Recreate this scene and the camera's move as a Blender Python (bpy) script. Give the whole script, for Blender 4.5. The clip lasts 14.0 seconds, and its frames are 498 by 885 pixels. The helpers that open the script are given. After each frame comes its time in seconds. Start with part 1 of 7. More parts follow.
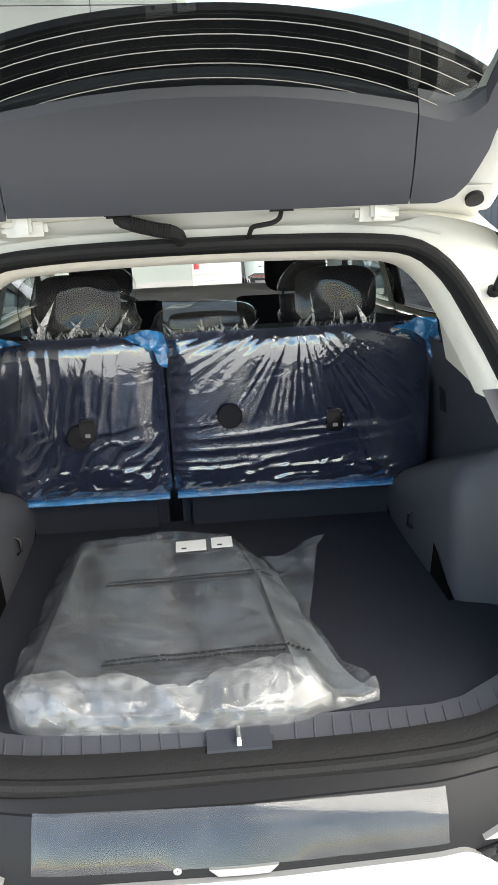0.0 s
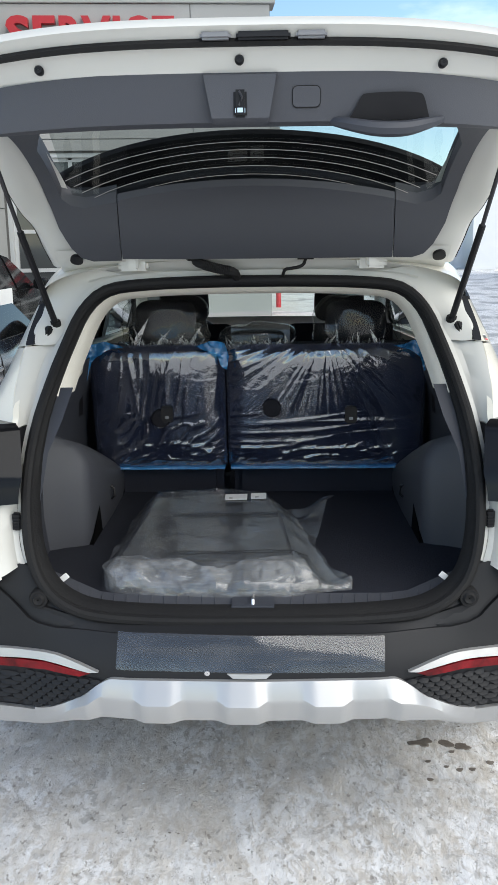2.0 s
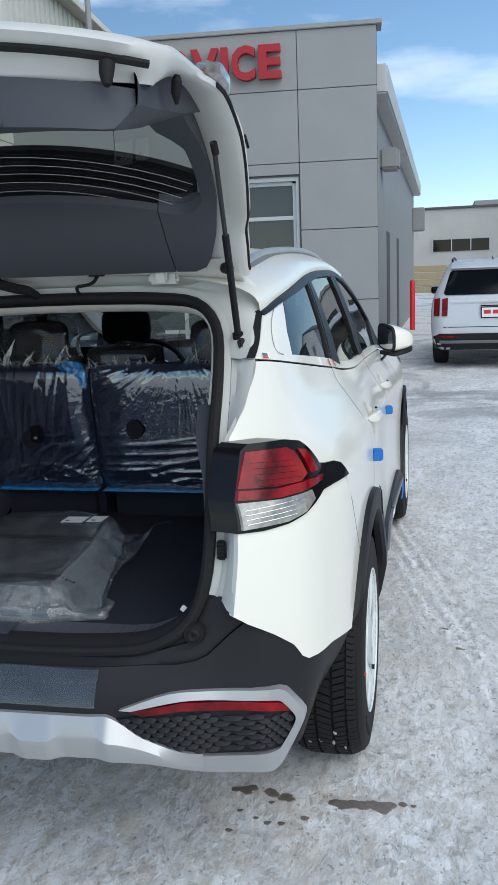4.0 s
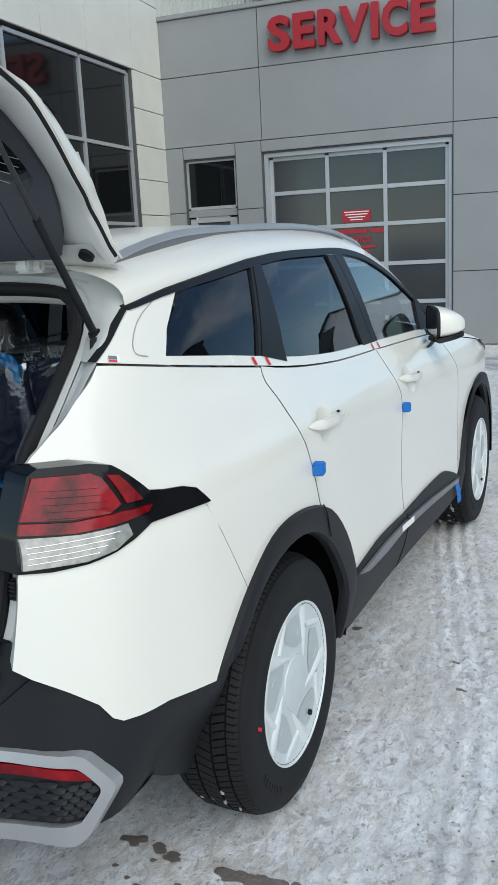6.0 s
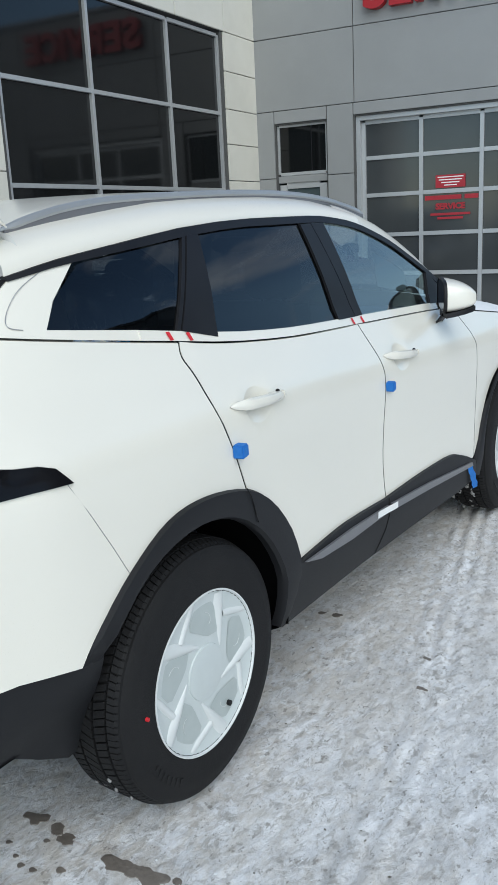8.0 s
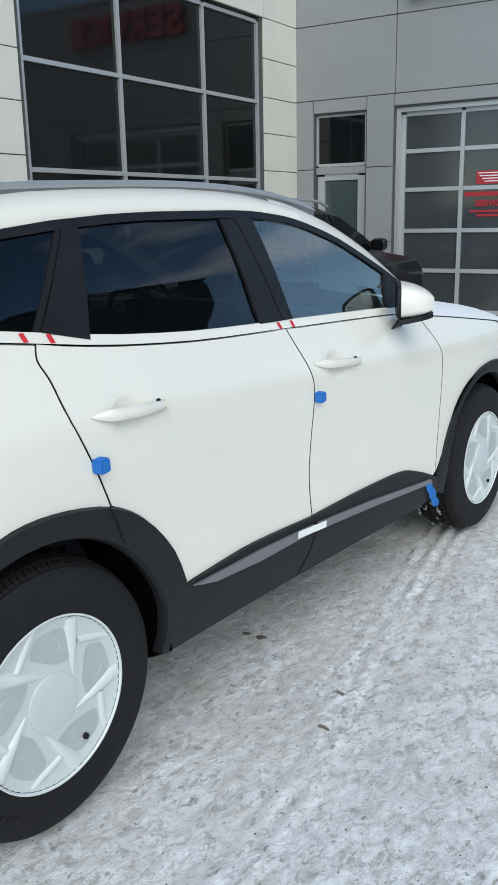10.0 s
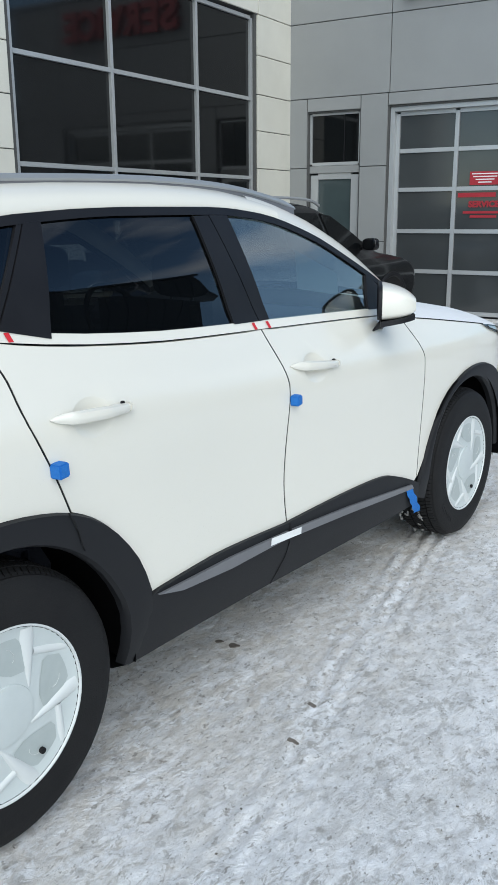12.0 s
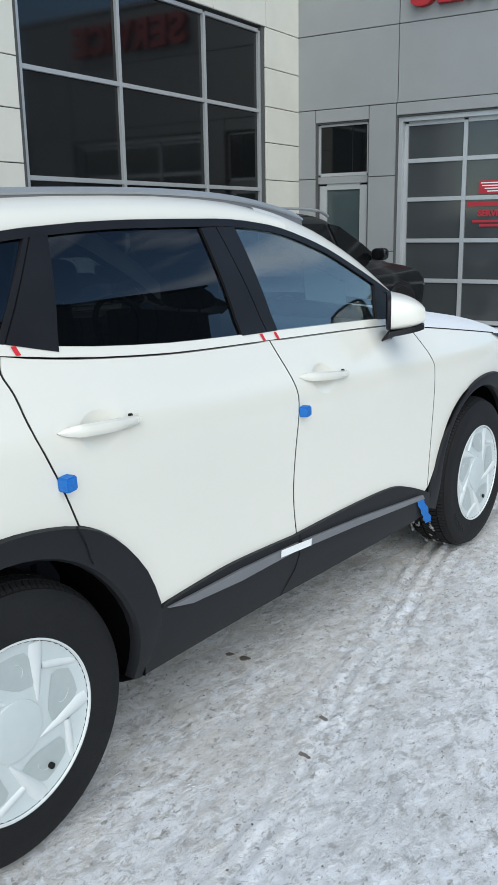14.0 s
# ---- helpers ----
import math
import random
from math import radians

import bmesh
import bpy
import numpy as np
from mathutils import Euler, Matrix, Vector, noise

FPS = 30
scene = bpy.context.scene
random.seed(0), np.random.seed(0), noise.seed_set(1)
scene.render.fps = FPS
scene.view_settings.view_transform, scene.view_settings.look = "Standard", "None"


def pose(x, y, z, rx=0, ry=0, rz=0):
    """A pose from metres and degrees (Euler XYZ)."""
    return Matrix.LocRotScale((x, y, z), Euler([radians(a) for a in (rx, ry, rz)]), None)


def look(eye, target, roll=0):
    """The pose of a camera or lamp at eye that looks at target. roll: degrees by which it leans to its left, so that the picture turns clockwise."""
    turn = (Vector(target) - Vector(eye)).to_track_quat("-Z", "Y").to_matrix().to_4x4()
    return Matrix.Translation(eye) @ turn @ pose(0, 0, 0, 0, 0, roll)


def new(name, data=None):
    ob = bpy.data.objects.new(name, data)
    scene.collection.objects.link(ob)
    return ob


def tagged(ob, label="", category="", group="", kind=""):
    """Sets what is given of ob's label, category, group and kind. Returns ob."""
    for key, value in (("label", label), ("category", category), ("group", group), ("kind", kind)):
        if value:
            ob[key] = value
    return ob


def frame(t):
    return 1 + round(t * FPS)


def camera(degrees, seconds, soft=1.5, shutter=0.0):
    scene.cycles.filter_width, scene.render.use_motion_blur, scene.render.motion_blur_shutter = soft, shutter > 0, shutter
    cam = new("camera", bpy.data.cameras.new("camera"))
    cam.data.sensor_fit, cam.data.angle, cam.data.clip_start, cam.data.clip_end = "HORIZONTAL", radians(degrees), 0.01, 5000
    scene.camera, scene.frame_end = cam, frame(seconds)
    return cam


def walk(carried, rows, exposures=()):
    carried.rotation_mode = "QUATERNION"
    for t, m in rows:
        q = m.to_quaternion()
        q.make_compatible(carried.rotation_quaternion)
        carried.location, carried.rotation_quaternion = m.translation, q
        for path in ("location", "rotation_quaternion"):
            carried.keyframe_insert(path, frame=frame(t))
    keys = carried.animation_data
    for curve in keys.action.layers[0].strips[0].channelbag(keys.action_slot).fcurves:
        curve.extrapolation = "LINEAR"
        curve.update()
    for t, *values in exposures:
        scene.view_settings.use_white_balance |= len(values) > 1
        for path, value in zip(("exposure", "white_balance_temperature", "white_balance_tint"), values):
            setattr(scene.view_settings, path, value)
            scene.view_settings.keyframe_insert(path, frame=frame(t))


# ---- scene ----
cam = camera(32.1, 14.0)
PATH = [
    (0, (-0.047, -1.13, 1.593), (0.081, 0.794, 1.062), -2.5),
    (0.5, (0.03, -1.381, 1.579), (0.056, 0.562, 1.106), -0.3),
    (1, (0.026, -1.629, 1.621), (0.05, 0.315, 1.151), 0.4),
    (1.5, (-0.014, -1.835, 1.607), (-0.007, 0.108, 1.131), 0.1),
    (2, (0.049, -1.959, 1.613), (0.0, -0.008, 1.173), -0.8),
    (2.5, (0.313, -2.099, 1.601), (0.182, -0.145, 1.196), -2.1),
    (3, (0.546, -2.037, 1.56), (0.317, -0.085, 1.189), -3.1),
    (3.5, (0.8, -1.854, 1.56), (0.482, 0.086, 1.192), -3.3),
    (3.7, (0.937, -1.8, 1.559), (0.574, 0.132, 1.189), -2.8),
    (5.8, (1.777, -1.165, 1.564), (0.948, 0.604, 1.138), -2.8),
    (6, (1.791, -1.102, 1.573), (0.945, 0.659, 1.144), -2.9),
    (6.5, (1.895, -1.031, 1.565), (0.988, 0.696, 1.127), -3.0),
    (7, (2.113, -0.999, 1.564), (1.129, 0.684, 1.113), -3.2),
    (7.5, (2.21, -0.899, 1.546), (1.177, 0.748, 1.076), -3.1),
    (8, (2.211, -0.732, 1.554), (1.14, 0.885, 1.066), -2.8),
    (8.5, (2.312, -0.601, 1.546), (1.198, 0.983, 1.047), -2.7),
    (9, (2.477, -0.465, 1.553), (1.323, 1.089, 1.048), -2.5),
    (11.5, (2.492, -0.165, 1.55), (1.331, 1.384, 1.049), -0.1),
    (12, (2.493, -0.16, 1.549), (1.334, 1.389, 1.04), -0.3),
    (12.5, (2.489, -0.153, 1.549), (1.331, 1.397, 1.041), -0.6),
    (13, (2.493, -0.141, 1.549), (1.333, 1.409, 1.047), -0.7),
    (13.5, (2.495, -0.147, 1.549), (1.326, 1.399, 1.055), -0.9),
    (14, (2.492, -0.146, 1.549), (1.309, 1.392, 1.064), -0.9),
]
walk(cam, [(t, look(eye, target, roll)) for t, eye, target, roll in PATH],
     exposures=[(0, 1.90, 7450, 8), (0.5, 1.74, 7450, 9), (1.5, 1.14, 7150, 9), (3.0, 0.44, 6150, 6), (3.7, 0.31, 6130, 6), (6.0, 0.23, 6170, 5), (14.0, 0.36, 6150, 5)])

from mathutils.geometry import delaunay_2d_cdt

# ---- world and light ----
world = bpy.data.worlds.new("winter_sky")
scene.world = world
world.use_nodes = True
wn = world.node_tree.nodes
wl = world.node_tree.links
wn.clear()
w_out = wn.new("ShaderNodeOutputWorld")
w_bg = wn.new("ShaderNodeBackground")
w_sky = wn.new("ShaderNodeTexSky")
w_sky.sky_type = "NISHITA"
w_sky.sun_disc = False
SUN_EL, SUN_ROT = radians(26), radians(218)
w_sky.sun_elevation, w_sky.sun_rotation = SUN_EL, SUN_ROT
w_sky.air_density, w_sky.dust_density, w_sky.ozone_density = 1.0, 0.1, 3.0
w_geo = wn.new("ShaderNodeTexCoord")
w_map = wn.new("ShaderNodeMapping")
w_map.inputs["Scale"].default_value = (1.0, 1.0, 3.2)
w_noise = wn.new("ShaderNodeTexNoise")
w_noise.inputs["Scale"].default_value = 2.6
w_noise.inputs["Detail"].default_value = 7.0
w_noise.inputs["Roughness"].default_value = 0.52
w_ramp = wn.new("ShaderNodeValToRGB")
w_ramp.color_ramp.elements[0].position, w_ramp.color_ramp.elements[0].color = 0.52, (0, 0, 0, 1)
w_ramp.color_ramp.elements[1].position, w_ramp.color_ramp.elements[1].color = 0.78, (1, 1, 1, 1)
w_mix = wn.new("ShaderNodeMix")
w_mix.data_type = "RGBA"
w_mix.inputs["B"].default_value = (9.5, 9.8, 10.4, 1)
wl.new(w_geo.outputs["Generated"], w_map.inputs["Vector"])
wl.new(w_map.outputs["Vector"], w_noise.inputs["Vector"])
wl.new(w_noise.outputs["Fac"], w_ramp.inputs["Fac"])
wl.new(w_ramp.outputs["Color"], w_mix.inputs["Factor"])
wl.new(w_sky.outputs["Color"], w_mix.inputs["A"])
wl.new(w_mix.outputs["Result"], w_bg.inputs["Color"])
w_bg.inputs["Strength"].default_value = 0.11
wl.new(w_bg.outputs["Background"], w_out.inputs["Surface"])

# light of the bright cloud deck on the open side of the yard
sun = new("sun", bpy.data.lights.new("sun", "SUN"))
sun.data.energy = 2.5
sun.data.angle = radians(75)
sun.data.color = (1.0, 0.97, 0.92)
sun.matrix_world = look((8.0, -4.6, 9.0), (0, 2, 0))


# ---- materials ----
def material(name, color, rough=0.5, metal=0.0, grain=0.0, grain_scale=40.0, stain=0.0, stain_scale=3.0, bump=0.0, bump_scale=60.0, coat=0.0, spec=0.5, dark=None):
    """A surface with fine grain, wide stains and relief."""
    m = bpy.data.materials.new(name)
    m.use_nodes = True
    n, l = m.node_tree.nodes, m.node_tree.links
    b = n["Principled BSDF"]
    b.inputs["Base Color"].default_value = (*color, 1)
    b.inputs["Roughness"].default_value = rough
    b.inputs["Metallic"].default_value = metal
    b.inputs["Coat Weight"].default_value = coat
    b.inputs["Coat Roughness"].default_value = 0.12
    b.inputs["Specular IOR Level"].default_value = spec
    tc = n.new("ShaderNodeTexCoord")
    if grain or stain:
        dk = dark or tuple(c * 0.55 for c in color)
        col = None
        for amount, size, detail in ((stain, stain_scale, 6.0), (grain, grain_scale, 3.0)):
            if not amount:
                continue
            t = n.new("ShaderNodeTexNoise")
            t.inputs["Scale"].default_value = size
            t.inputs["Detail"].default_value = detail
            t.inputs["Roughness"].default_value = 0.6
            l.new(tc.outputs["Object"], t.inputs["Vector"])
            r = n.new("ShaderNodeMapRange")
            r.inputs["From Min"].default_value, r.inputs["From Max"].default_value = 0.35, 0.7
            r.inputs["To Min"].default_value, r.inputs["To Max"].default_value = 0.0, amount
            l.new(t.outputs["Fac"], r.inputs["Value"])
            mx = n.new("ShaderNodeMix")
            mx.data_type = "RGBA"
            l.new(r.outputs["Result"], mx.inputs["Factor"])
            if col is None:
                mx.inputs["A"].default_value = (*color, 1)
            else:
                l.new(col, mx.inputs["A"])
            mx.inputs["B"].default_value = (*dk, 1)
            col = mx.outputs["Result"]
            rr = n.new("ShaderNodeMapRange")
            rr.inputs["To Min"].default_value, rr.inputs["To Max"].default_value = max(0.02, rough - 0.08), min(1, rough + 0.08)
            l.new(t.outputs["Fac"], rr.inputs["Value"])
            l.new(rr.outputs["Result"], b.inputs["Roughness"])
        l.new(col, b.inputs["Base Color"])
    if bump:
        t = n.new("ShaderNodeTexNoise")
        t.inputs["Scale"].default_value = bump_scale
        t.inputs["Detail"].default_value = 4.0
        l.new(tc.outputs["Object"], t.inputs["Vector"])
        bp = n.new("ShaderNodeBump")
        bp.inputs["Strength"].default_value = bump
        bp.inputs["Distance"].default_value = 0.01
        l.new(t.outputs["Fac"], bp.inputs["Height"])
        l.new(bp.outputs["Normal"], b.inputs["Normal"])
    return m


def mirror_share(n, l, head_on, normal=None):
    """How much a thin sheet mirrors: head_on when seen square, rising to all at a grazing angle."""
    lw = n.new("ShaderNodeLayerWeight")
    lw.inputs["Blend"].default_value = 0.5
    if normal is not None:
        l.new(normal, lw.inputs["Normal"])
    pw = n.new("ShaderNodeMath")
    pw.operation = "POWER"
    pw.inputs[1].default_value = 5.0
    l.new(lw.outputs["Facing"], pw.inputs[0])
    ma = n.new("ShaderNodeMath")
    ma.operation = "MULTIPLY_ADD"
    ma.use_clamp = True
    ma.inputs[1].default_value, ma.inputs[2].default_value = 1.0 - head_on, head_on
    l.new(pw.outputs["Value"], ma.inputs[0])
    return ma.outputs["Value"]


def glass(name, tint, rough=0.0, head_on=0.08):
    """A thin sheet that passes tinted light and mirrors by the angle."""
    m = bpy.data.materials.new(name)
    m.use_nodes = True
    n, l = m.node_tree.nodes, m.node_tree.links
    n.clear()
    out = n.new("ShaderNodeOutputMaterial")
    tr = n.new("ShaderNodeBsdfTransparent")
    tr.inputs["Color"].default_value = (*tint, 1)
    gl = n.new("ShaderNodeBsdfGlossy")
    gl.inputs["Roughness"].default_value = rough
    mx = n.new("ShaderNodeMixShader")
    l.new(mirror_share(n, l, head_on), mx.inputs["Fac"])
    l.new(tr.outputs["BSDF"], mx.inputs[1])
    l.new(gl.outputs["BSDF"], mx.inputs[2])
    l.new(mx.outputs["Shader"], out.inputs["Surface"])
    return m


def film(name, tint, milk, rough=0.12, wrinkle=0.6, scale=9.0, sheen=0.12, clear=0.04, cloudy=0.4, gloss=1.0):
    """Wrinkled plastic film: mostly clear, with milky folds and sharp glints."""
    m = bpy.data.materials.new(name)
    m.use_nodes = True
    n, l = m.node_tree.nodes, m.node_tree.links
    n.clear()
    out = n.new("ShaderNodeOutputMaterial")
    tc = n.new("ShaderNodeTexCoord")
    no = n.new("ShaderNodeTexNoise")
    no.inputs["Scale"].default_value = scale
    no.inputs["Detail"].default_value = 5.0
    no.inputs["Distortion"].default_value = 1.2
    l.new(tc.outputs["Object"], no.inputs["Vector"])
    bp = n.new("ShaderNodeBump")
    bp.inputs["Strength"].default_value = wrinkle
    bp.inputs["Distance"].default_value = 0.02
    l.new(no.outputs["Fac"], bp.inputs["Height"])
    tr = n.new("ShaderNodeBsdfTransparent")
    tr.inputs["Color"].default_value = (*tint, 1)
    df = n.new("ShaderNodeBsdfDiffuse")
    df.inputs["Color"].default_value = (*milk, 1)
    gl = n.new("ShaderNodeBsdfGlossy")
    gl.inputs["Roughness"].default_value = rough
    l.new(bp.outputs["Normal"], df.inputs["Normal"])
    l.new(bp.outputs["Normal"], gl.inputs["Normal"])
    mp = n.new("ShaderNodeMapRange")
    mp.inputs["From Min"].default_value, mp.inputs["From Max"].default_value = 0.45, 0.75
    mp.inputs["To Min"].default_value, mp.inputs["To Max"].default_value = clear, cloudy
    l.new(no.outputs["Fac"], mp.inputs["Value"])
    m1 = n.new("ShaderNodeMixShader")
    l.new(mp.outputs["Result"], m1.inputs["Fac"])
    l.new(tr.outputs["BSDF"], m1.inputs[1])
    l.new(df.outputs["BSDF"], m1.inputs[2])
    ad = n.new("ShaderNodeMath")
    ad.operation = "MULTIPLY_ADD"
    ad.use_clamp = True
    ad.inputs[1].default_value = gloss
    ad.inputs[2].default_value = sheen
    l.new(mirror_share(n, l, 0.04, bp.outputs["Normal"]), ad.inputs[0])
    m2 = n.new("ShaderNodeMixShader")
    l.new(ad.outputs["Value"], m2.inputs["Fac"])
    l.new(m1.outputs["Shader"], m2.inputs[1])
    l.new(gl.outputs["BSDF"], m2.inputs[2])
    l.new(m2.outputs["Shader"], out.inputs["Surface"])
    return m


WHITE = material("white_pearl_paint", (0.77, 0.74, 0.655), 0.30, coat=0.7, grain=0.04, grain_scale=300, stain=0.05, stain_scale=2.0, dark=(0.6, 0.6, 0.57))
DUSTED = material("snow_dusted_white_paint", (0.80, 0.81, 0.82), 0.62, grain=0.25, grain_scale=60, stain=0.3, stain_scale=4, spec=0.3, dark=(0.70, 0.70, 0.69))
# white of the jambs and gate inside, toned darker to carry their shade
JAMB = material("shaded_white_jamb_paint", (0.58, 0.577, 0.545), 0.4, coat=0.3, stain=0.08, stain_scale=4, dark=(0.47, 0.465, 0.43))
CLAD = material("black_grained_cladding", (0.0125, 0.013, 0.015), 0.52, grain=0.3, grain_scale=180, stain=0.3, stain_scale=3, bump=0.02, bump_scale=500, spec=0.25, dark=(0.0165, 0.0165, 0.0175))
GLOSSBLACK = material("gloss_black_trim", (0.005, 0.005, 0.006), 0.08, spec=0.18, stain=0.2, stain_scale=5, dark=(0.02, 0.02, 0.022))
SATIN = material("satin_black_trim", (0.011, 0.011, 0.013), 0.42, stain=0.3, stain_scale=6, spec=0.2, dark=(0.024, 0.024, 0.026))
RUBBER = material("black_rubber", (0.008, 0.008, 0.009), 0.7, grain=0.4, grain_scale=120, stain=0.4, stain_scale=8, bump=0.2, bump_scale=200, spec=0.25, dark=(0.016, 0.0155, 0.015))
SILVER = material("silver_painted_plastic", (0.42, 0.42, 0.42), 0.34, 0.55, grain=0.1, grain_scale=300, stain=0.1, stain_scale=3, dark=(0.42, 0.42, 0.43))
RAILSILVER = material("satin_silver_rail", (0.42, 0.43, 0.44), 0.4, 0.5, stain=0.2, stain_scale=5)
SILLSILVER = material("dull_silver_strip", (0.20, 0.20, 0.21), 0.42, 0.3, stain=0.2, stain_scale=5)
TRIM = material("charcoal_moulded_trim", (0.052, 0.055, 0.065), 0.58, grain=0.3, grain_scale=260, stain=0.25, stain_scale=5, bump=0.08, bump_scale=600, dark=(0.052, 0.056, 0.072))
TRIMDARK = material("dark_moulded_trim", (0.034, 0.038, 0.050), 0.6, grain=0.3, grain_scale=260, bump=0.08, bump_scale=600, dark=(0.044, 0.046, 0.055))
CARPET = material("black_cargo_carpet", (0.034, 0.037, 0.049), 0.95, grain=0.5, grain_scale=400, stain=0.3, stain_scale=7, bump=0.6, bump_scale=900, spec=0.1, dark=(0.030, 0.031, 0.038))
HEADLINER = material("beige_headliner", (0.74, 0.70, 0.62), 0.85, grain=0.2, grain_scale=300, stain=0.1, stain_scale=3, bump=0.2, bump_scale=500)
SEATCLOTH = material("black_seat_cloth", (0.012, 0.012, 0.016), 0.88, stain=0.2, stain_scale=12, spec=0.25, dark=(0.020, 0.020, 0.024))
CHROME = material("bright_metal", (0.75, 0.75, 0.76), 0.18, 1.0, stain=0.1, stain_scale=8)
STEEL = material("strut_steel", (0.05, 0.05, 0.055), 0.35, 0.6, stain=0.2, stain_scale=20)
PRIVACY = glass("privacy_glass", (0.075, 0.08, 0.085), head_on=0.075)
CLEARGLASS = glass("green_tint_glass", (0.46, 0.54, 0.54), head_on=0.21)
GATEGLASS = glass("rear_window_glass", (0.60, 0.64, 0.63), head_on=0.06)
WINDSHIELD = glass("windscreen_glass", (0.80, 0.87, 0.82), head_on=0.05)
RED = material("red_lens_plastic", (0.27, 0.004, 0.010), 0.10, stain=1.0, stain_scale=13, spec=0.30, dark=(0.035, 0.001, 0.002))
REDDARK = material("deep_red_lens_plastic", (0.045, 0.002, 0.003), 0.10, spec=0.3, stain=0.3, stain_scale=12)
CLEARLENS = material("clear_ribbed_lens", (0.31, 0.295, 0.26), 0.15, 0.2, coat=1.0, grain=0.7, grain_scale=45, dark=(0.12, 0.115, 0.105))
BLUEFOAM = material("blue_foam", (0.02, 0.17, 0.55), 0.75, grain=0.3, grain_scale=90, bump=0.3, bump_scale=200)
REDTAPE = material("red_marker_tape", (0.62, 0.02, 0.03), 0.5, grain=0.2, grain_scale=90)
DARKGLASS = material("dark_car_glass", (0.004, 0.0045, 0.005), 0.05, spec=0.18, stain=0.2, stain_scale=3)
MIRROR = material("mirror_silver", (.8, .82, .84), .02, 1.0)
PAPER = material("white_paper_label", (0.82, 0.82, 0.8), 0.7, grain=0.1, grain_scale=90)
INK = material("black_print", (0.015, 0.015, 0.018), 0.6, grain=0.1)


# ---- building helpers ----
def hermite(xs, ys):
    """A smooth curve through points that never overshoots."""
    xs, ys = np.array(xs, float), np.array(ys, float)
    h = np.diff(xs)
    d = np.diff(ys) / h
    m = np.zeros_like(ys)
    m[0], m[-1] = d[0], d[-1]
    for i in range(1, len(xs) - 1):
        m[i] = 0 if d[i - 1] * d[i] <= 0 else (h[i - 1] + h[i]) / (h[i - 1] / d[i - 1] + h[i] / d[i])

    def f(x):
        if x <= xs[0]:
            return float(ys[0] + m[0] * (x - xs[0]))
        if x >= xs[-1]:
            return float(ys[-1] + m[-1] * (x - xs[-1]))
        i = int(np.searchsorted(xs, x)) - 1
        t = (x - xs[i]) / h[i]
        return float(ys[i] * (1 + 2 * t) * (1 - t) ** 2 + m[i] * h[i] * t * (1 - t) ** 2 + ys[i + 1] * t * t * (3 - 2 * t) + m[i + 1] * h[i] * t * t * (t - 1))

    return f


def smooth(pts, n=5, closed=False):
    """A Catmull-Rom line through the points."""
    pts = [Vector(p) for p in pts]
    k = len(pts)
    out = []
    for i in range(k if closed else k - 1):
        p0 = pts[(i - 1) % k] if closed or i > 0 else pts[0]
        p1, p2 = pts[i], pts[(i + 1) % k]
        p3 = pts[(i + 2) % k] if closed or i + 2 < k else pts[-1]
        for j in range(n):
            t = j / n
            out.append(0.5 * ((2 * p1) + (p2 - p0) * t + (2 * p0 - 5 * p1 + 4 * p2 - p3) * t * t + (3 * p1 - p0 - 3 * p2 + p3) * t ** 3))
    if not closed:
        out.append(pts[-1])
    return out


def finish(bm, sharp=35):
    me = bpy.data.meshes.new("mesh")
    bm.normal_update()
    bm.to_mesh(me)
    bm.free()
    for p in me.polygons:
        p.use_smooth = True
    me.set_sharp_from_angle(angle=radians(sharp))
    return me


def thing(name, place=(0, 0, 0), label="", category="", group="", kind=""):
    ob = new(name)
    ob.location = place
    ob.empty_display_size = 0.1
    return tagged(ob, label, category, group, kind)


def part(name, bm, mat, parent=None, label="", sharp=35):
    """Links a bmesh (in world metres) as one mesh object under its parent."""
    me = finish(bm, sharp)
    me.materials.append(mat)
    ob = new(name, me)
    if parent is not None:
        ob.parent = parent
        base = Vector((0, 0, 0))
        p = parent
        while p is not None:
            base += p.location
            p = p.parent
        ob.location = -base
    if label:
        ob["label"] = label
    return ob


def solid(name, bm, mat, label="", category="", group="", kind="", sharp=35):
    """A top-level thing of one mesh."""
    return tagged(part(name, bm, mat, None, "", sharp), label, category, group, kind)


def mirrored(bm):
    b2 = bm.copy()
    for v in b2.verts:
        v.co.x = -v.co.x
    bmesh.ops.reverse_faces(b2, faces=b2.faces)
    return b2


def both(name, bm, mat, parent, label="", sharp=35):
    """The part and its mirror image on the other side of the car; returns both objects."""
    b2 = mirrored(bm)
    return part(name, bm, mat, parent, label, sharp), part(name, b2, mat, parent, label, sharp)


def box(bm, lo, hi, bevel=0.0, m=None):
    r = bmesh.ops.create_cube(bm, size=1.0)
    vs = r["verts"]
    for v in vs:
        v.co = Vector([lo[i] + (v.co[i] + 0.5) * (hi[i] - lo[i]) for i in range(3)])
    if bevel:
        es = list({e for v in vs for e in v.link_edges})
        r = bmesh.ops.bevel(bm, geom=es, offset=bevel, segments=2, affect="EDGES", clamp_overlap=True)
        vs = list({v for f in r["faces"] for v in f.verts} | {v for v in vs if v.is_valid})
    if m is not None:
        for v in vs:
            v.co = m @ v.co
    return vs


def boxed(lo, hi, bevel=0.0, m=None):
    bm = bmesh.new()
    box(bm, lo, hi, bevel, m)
    return bm


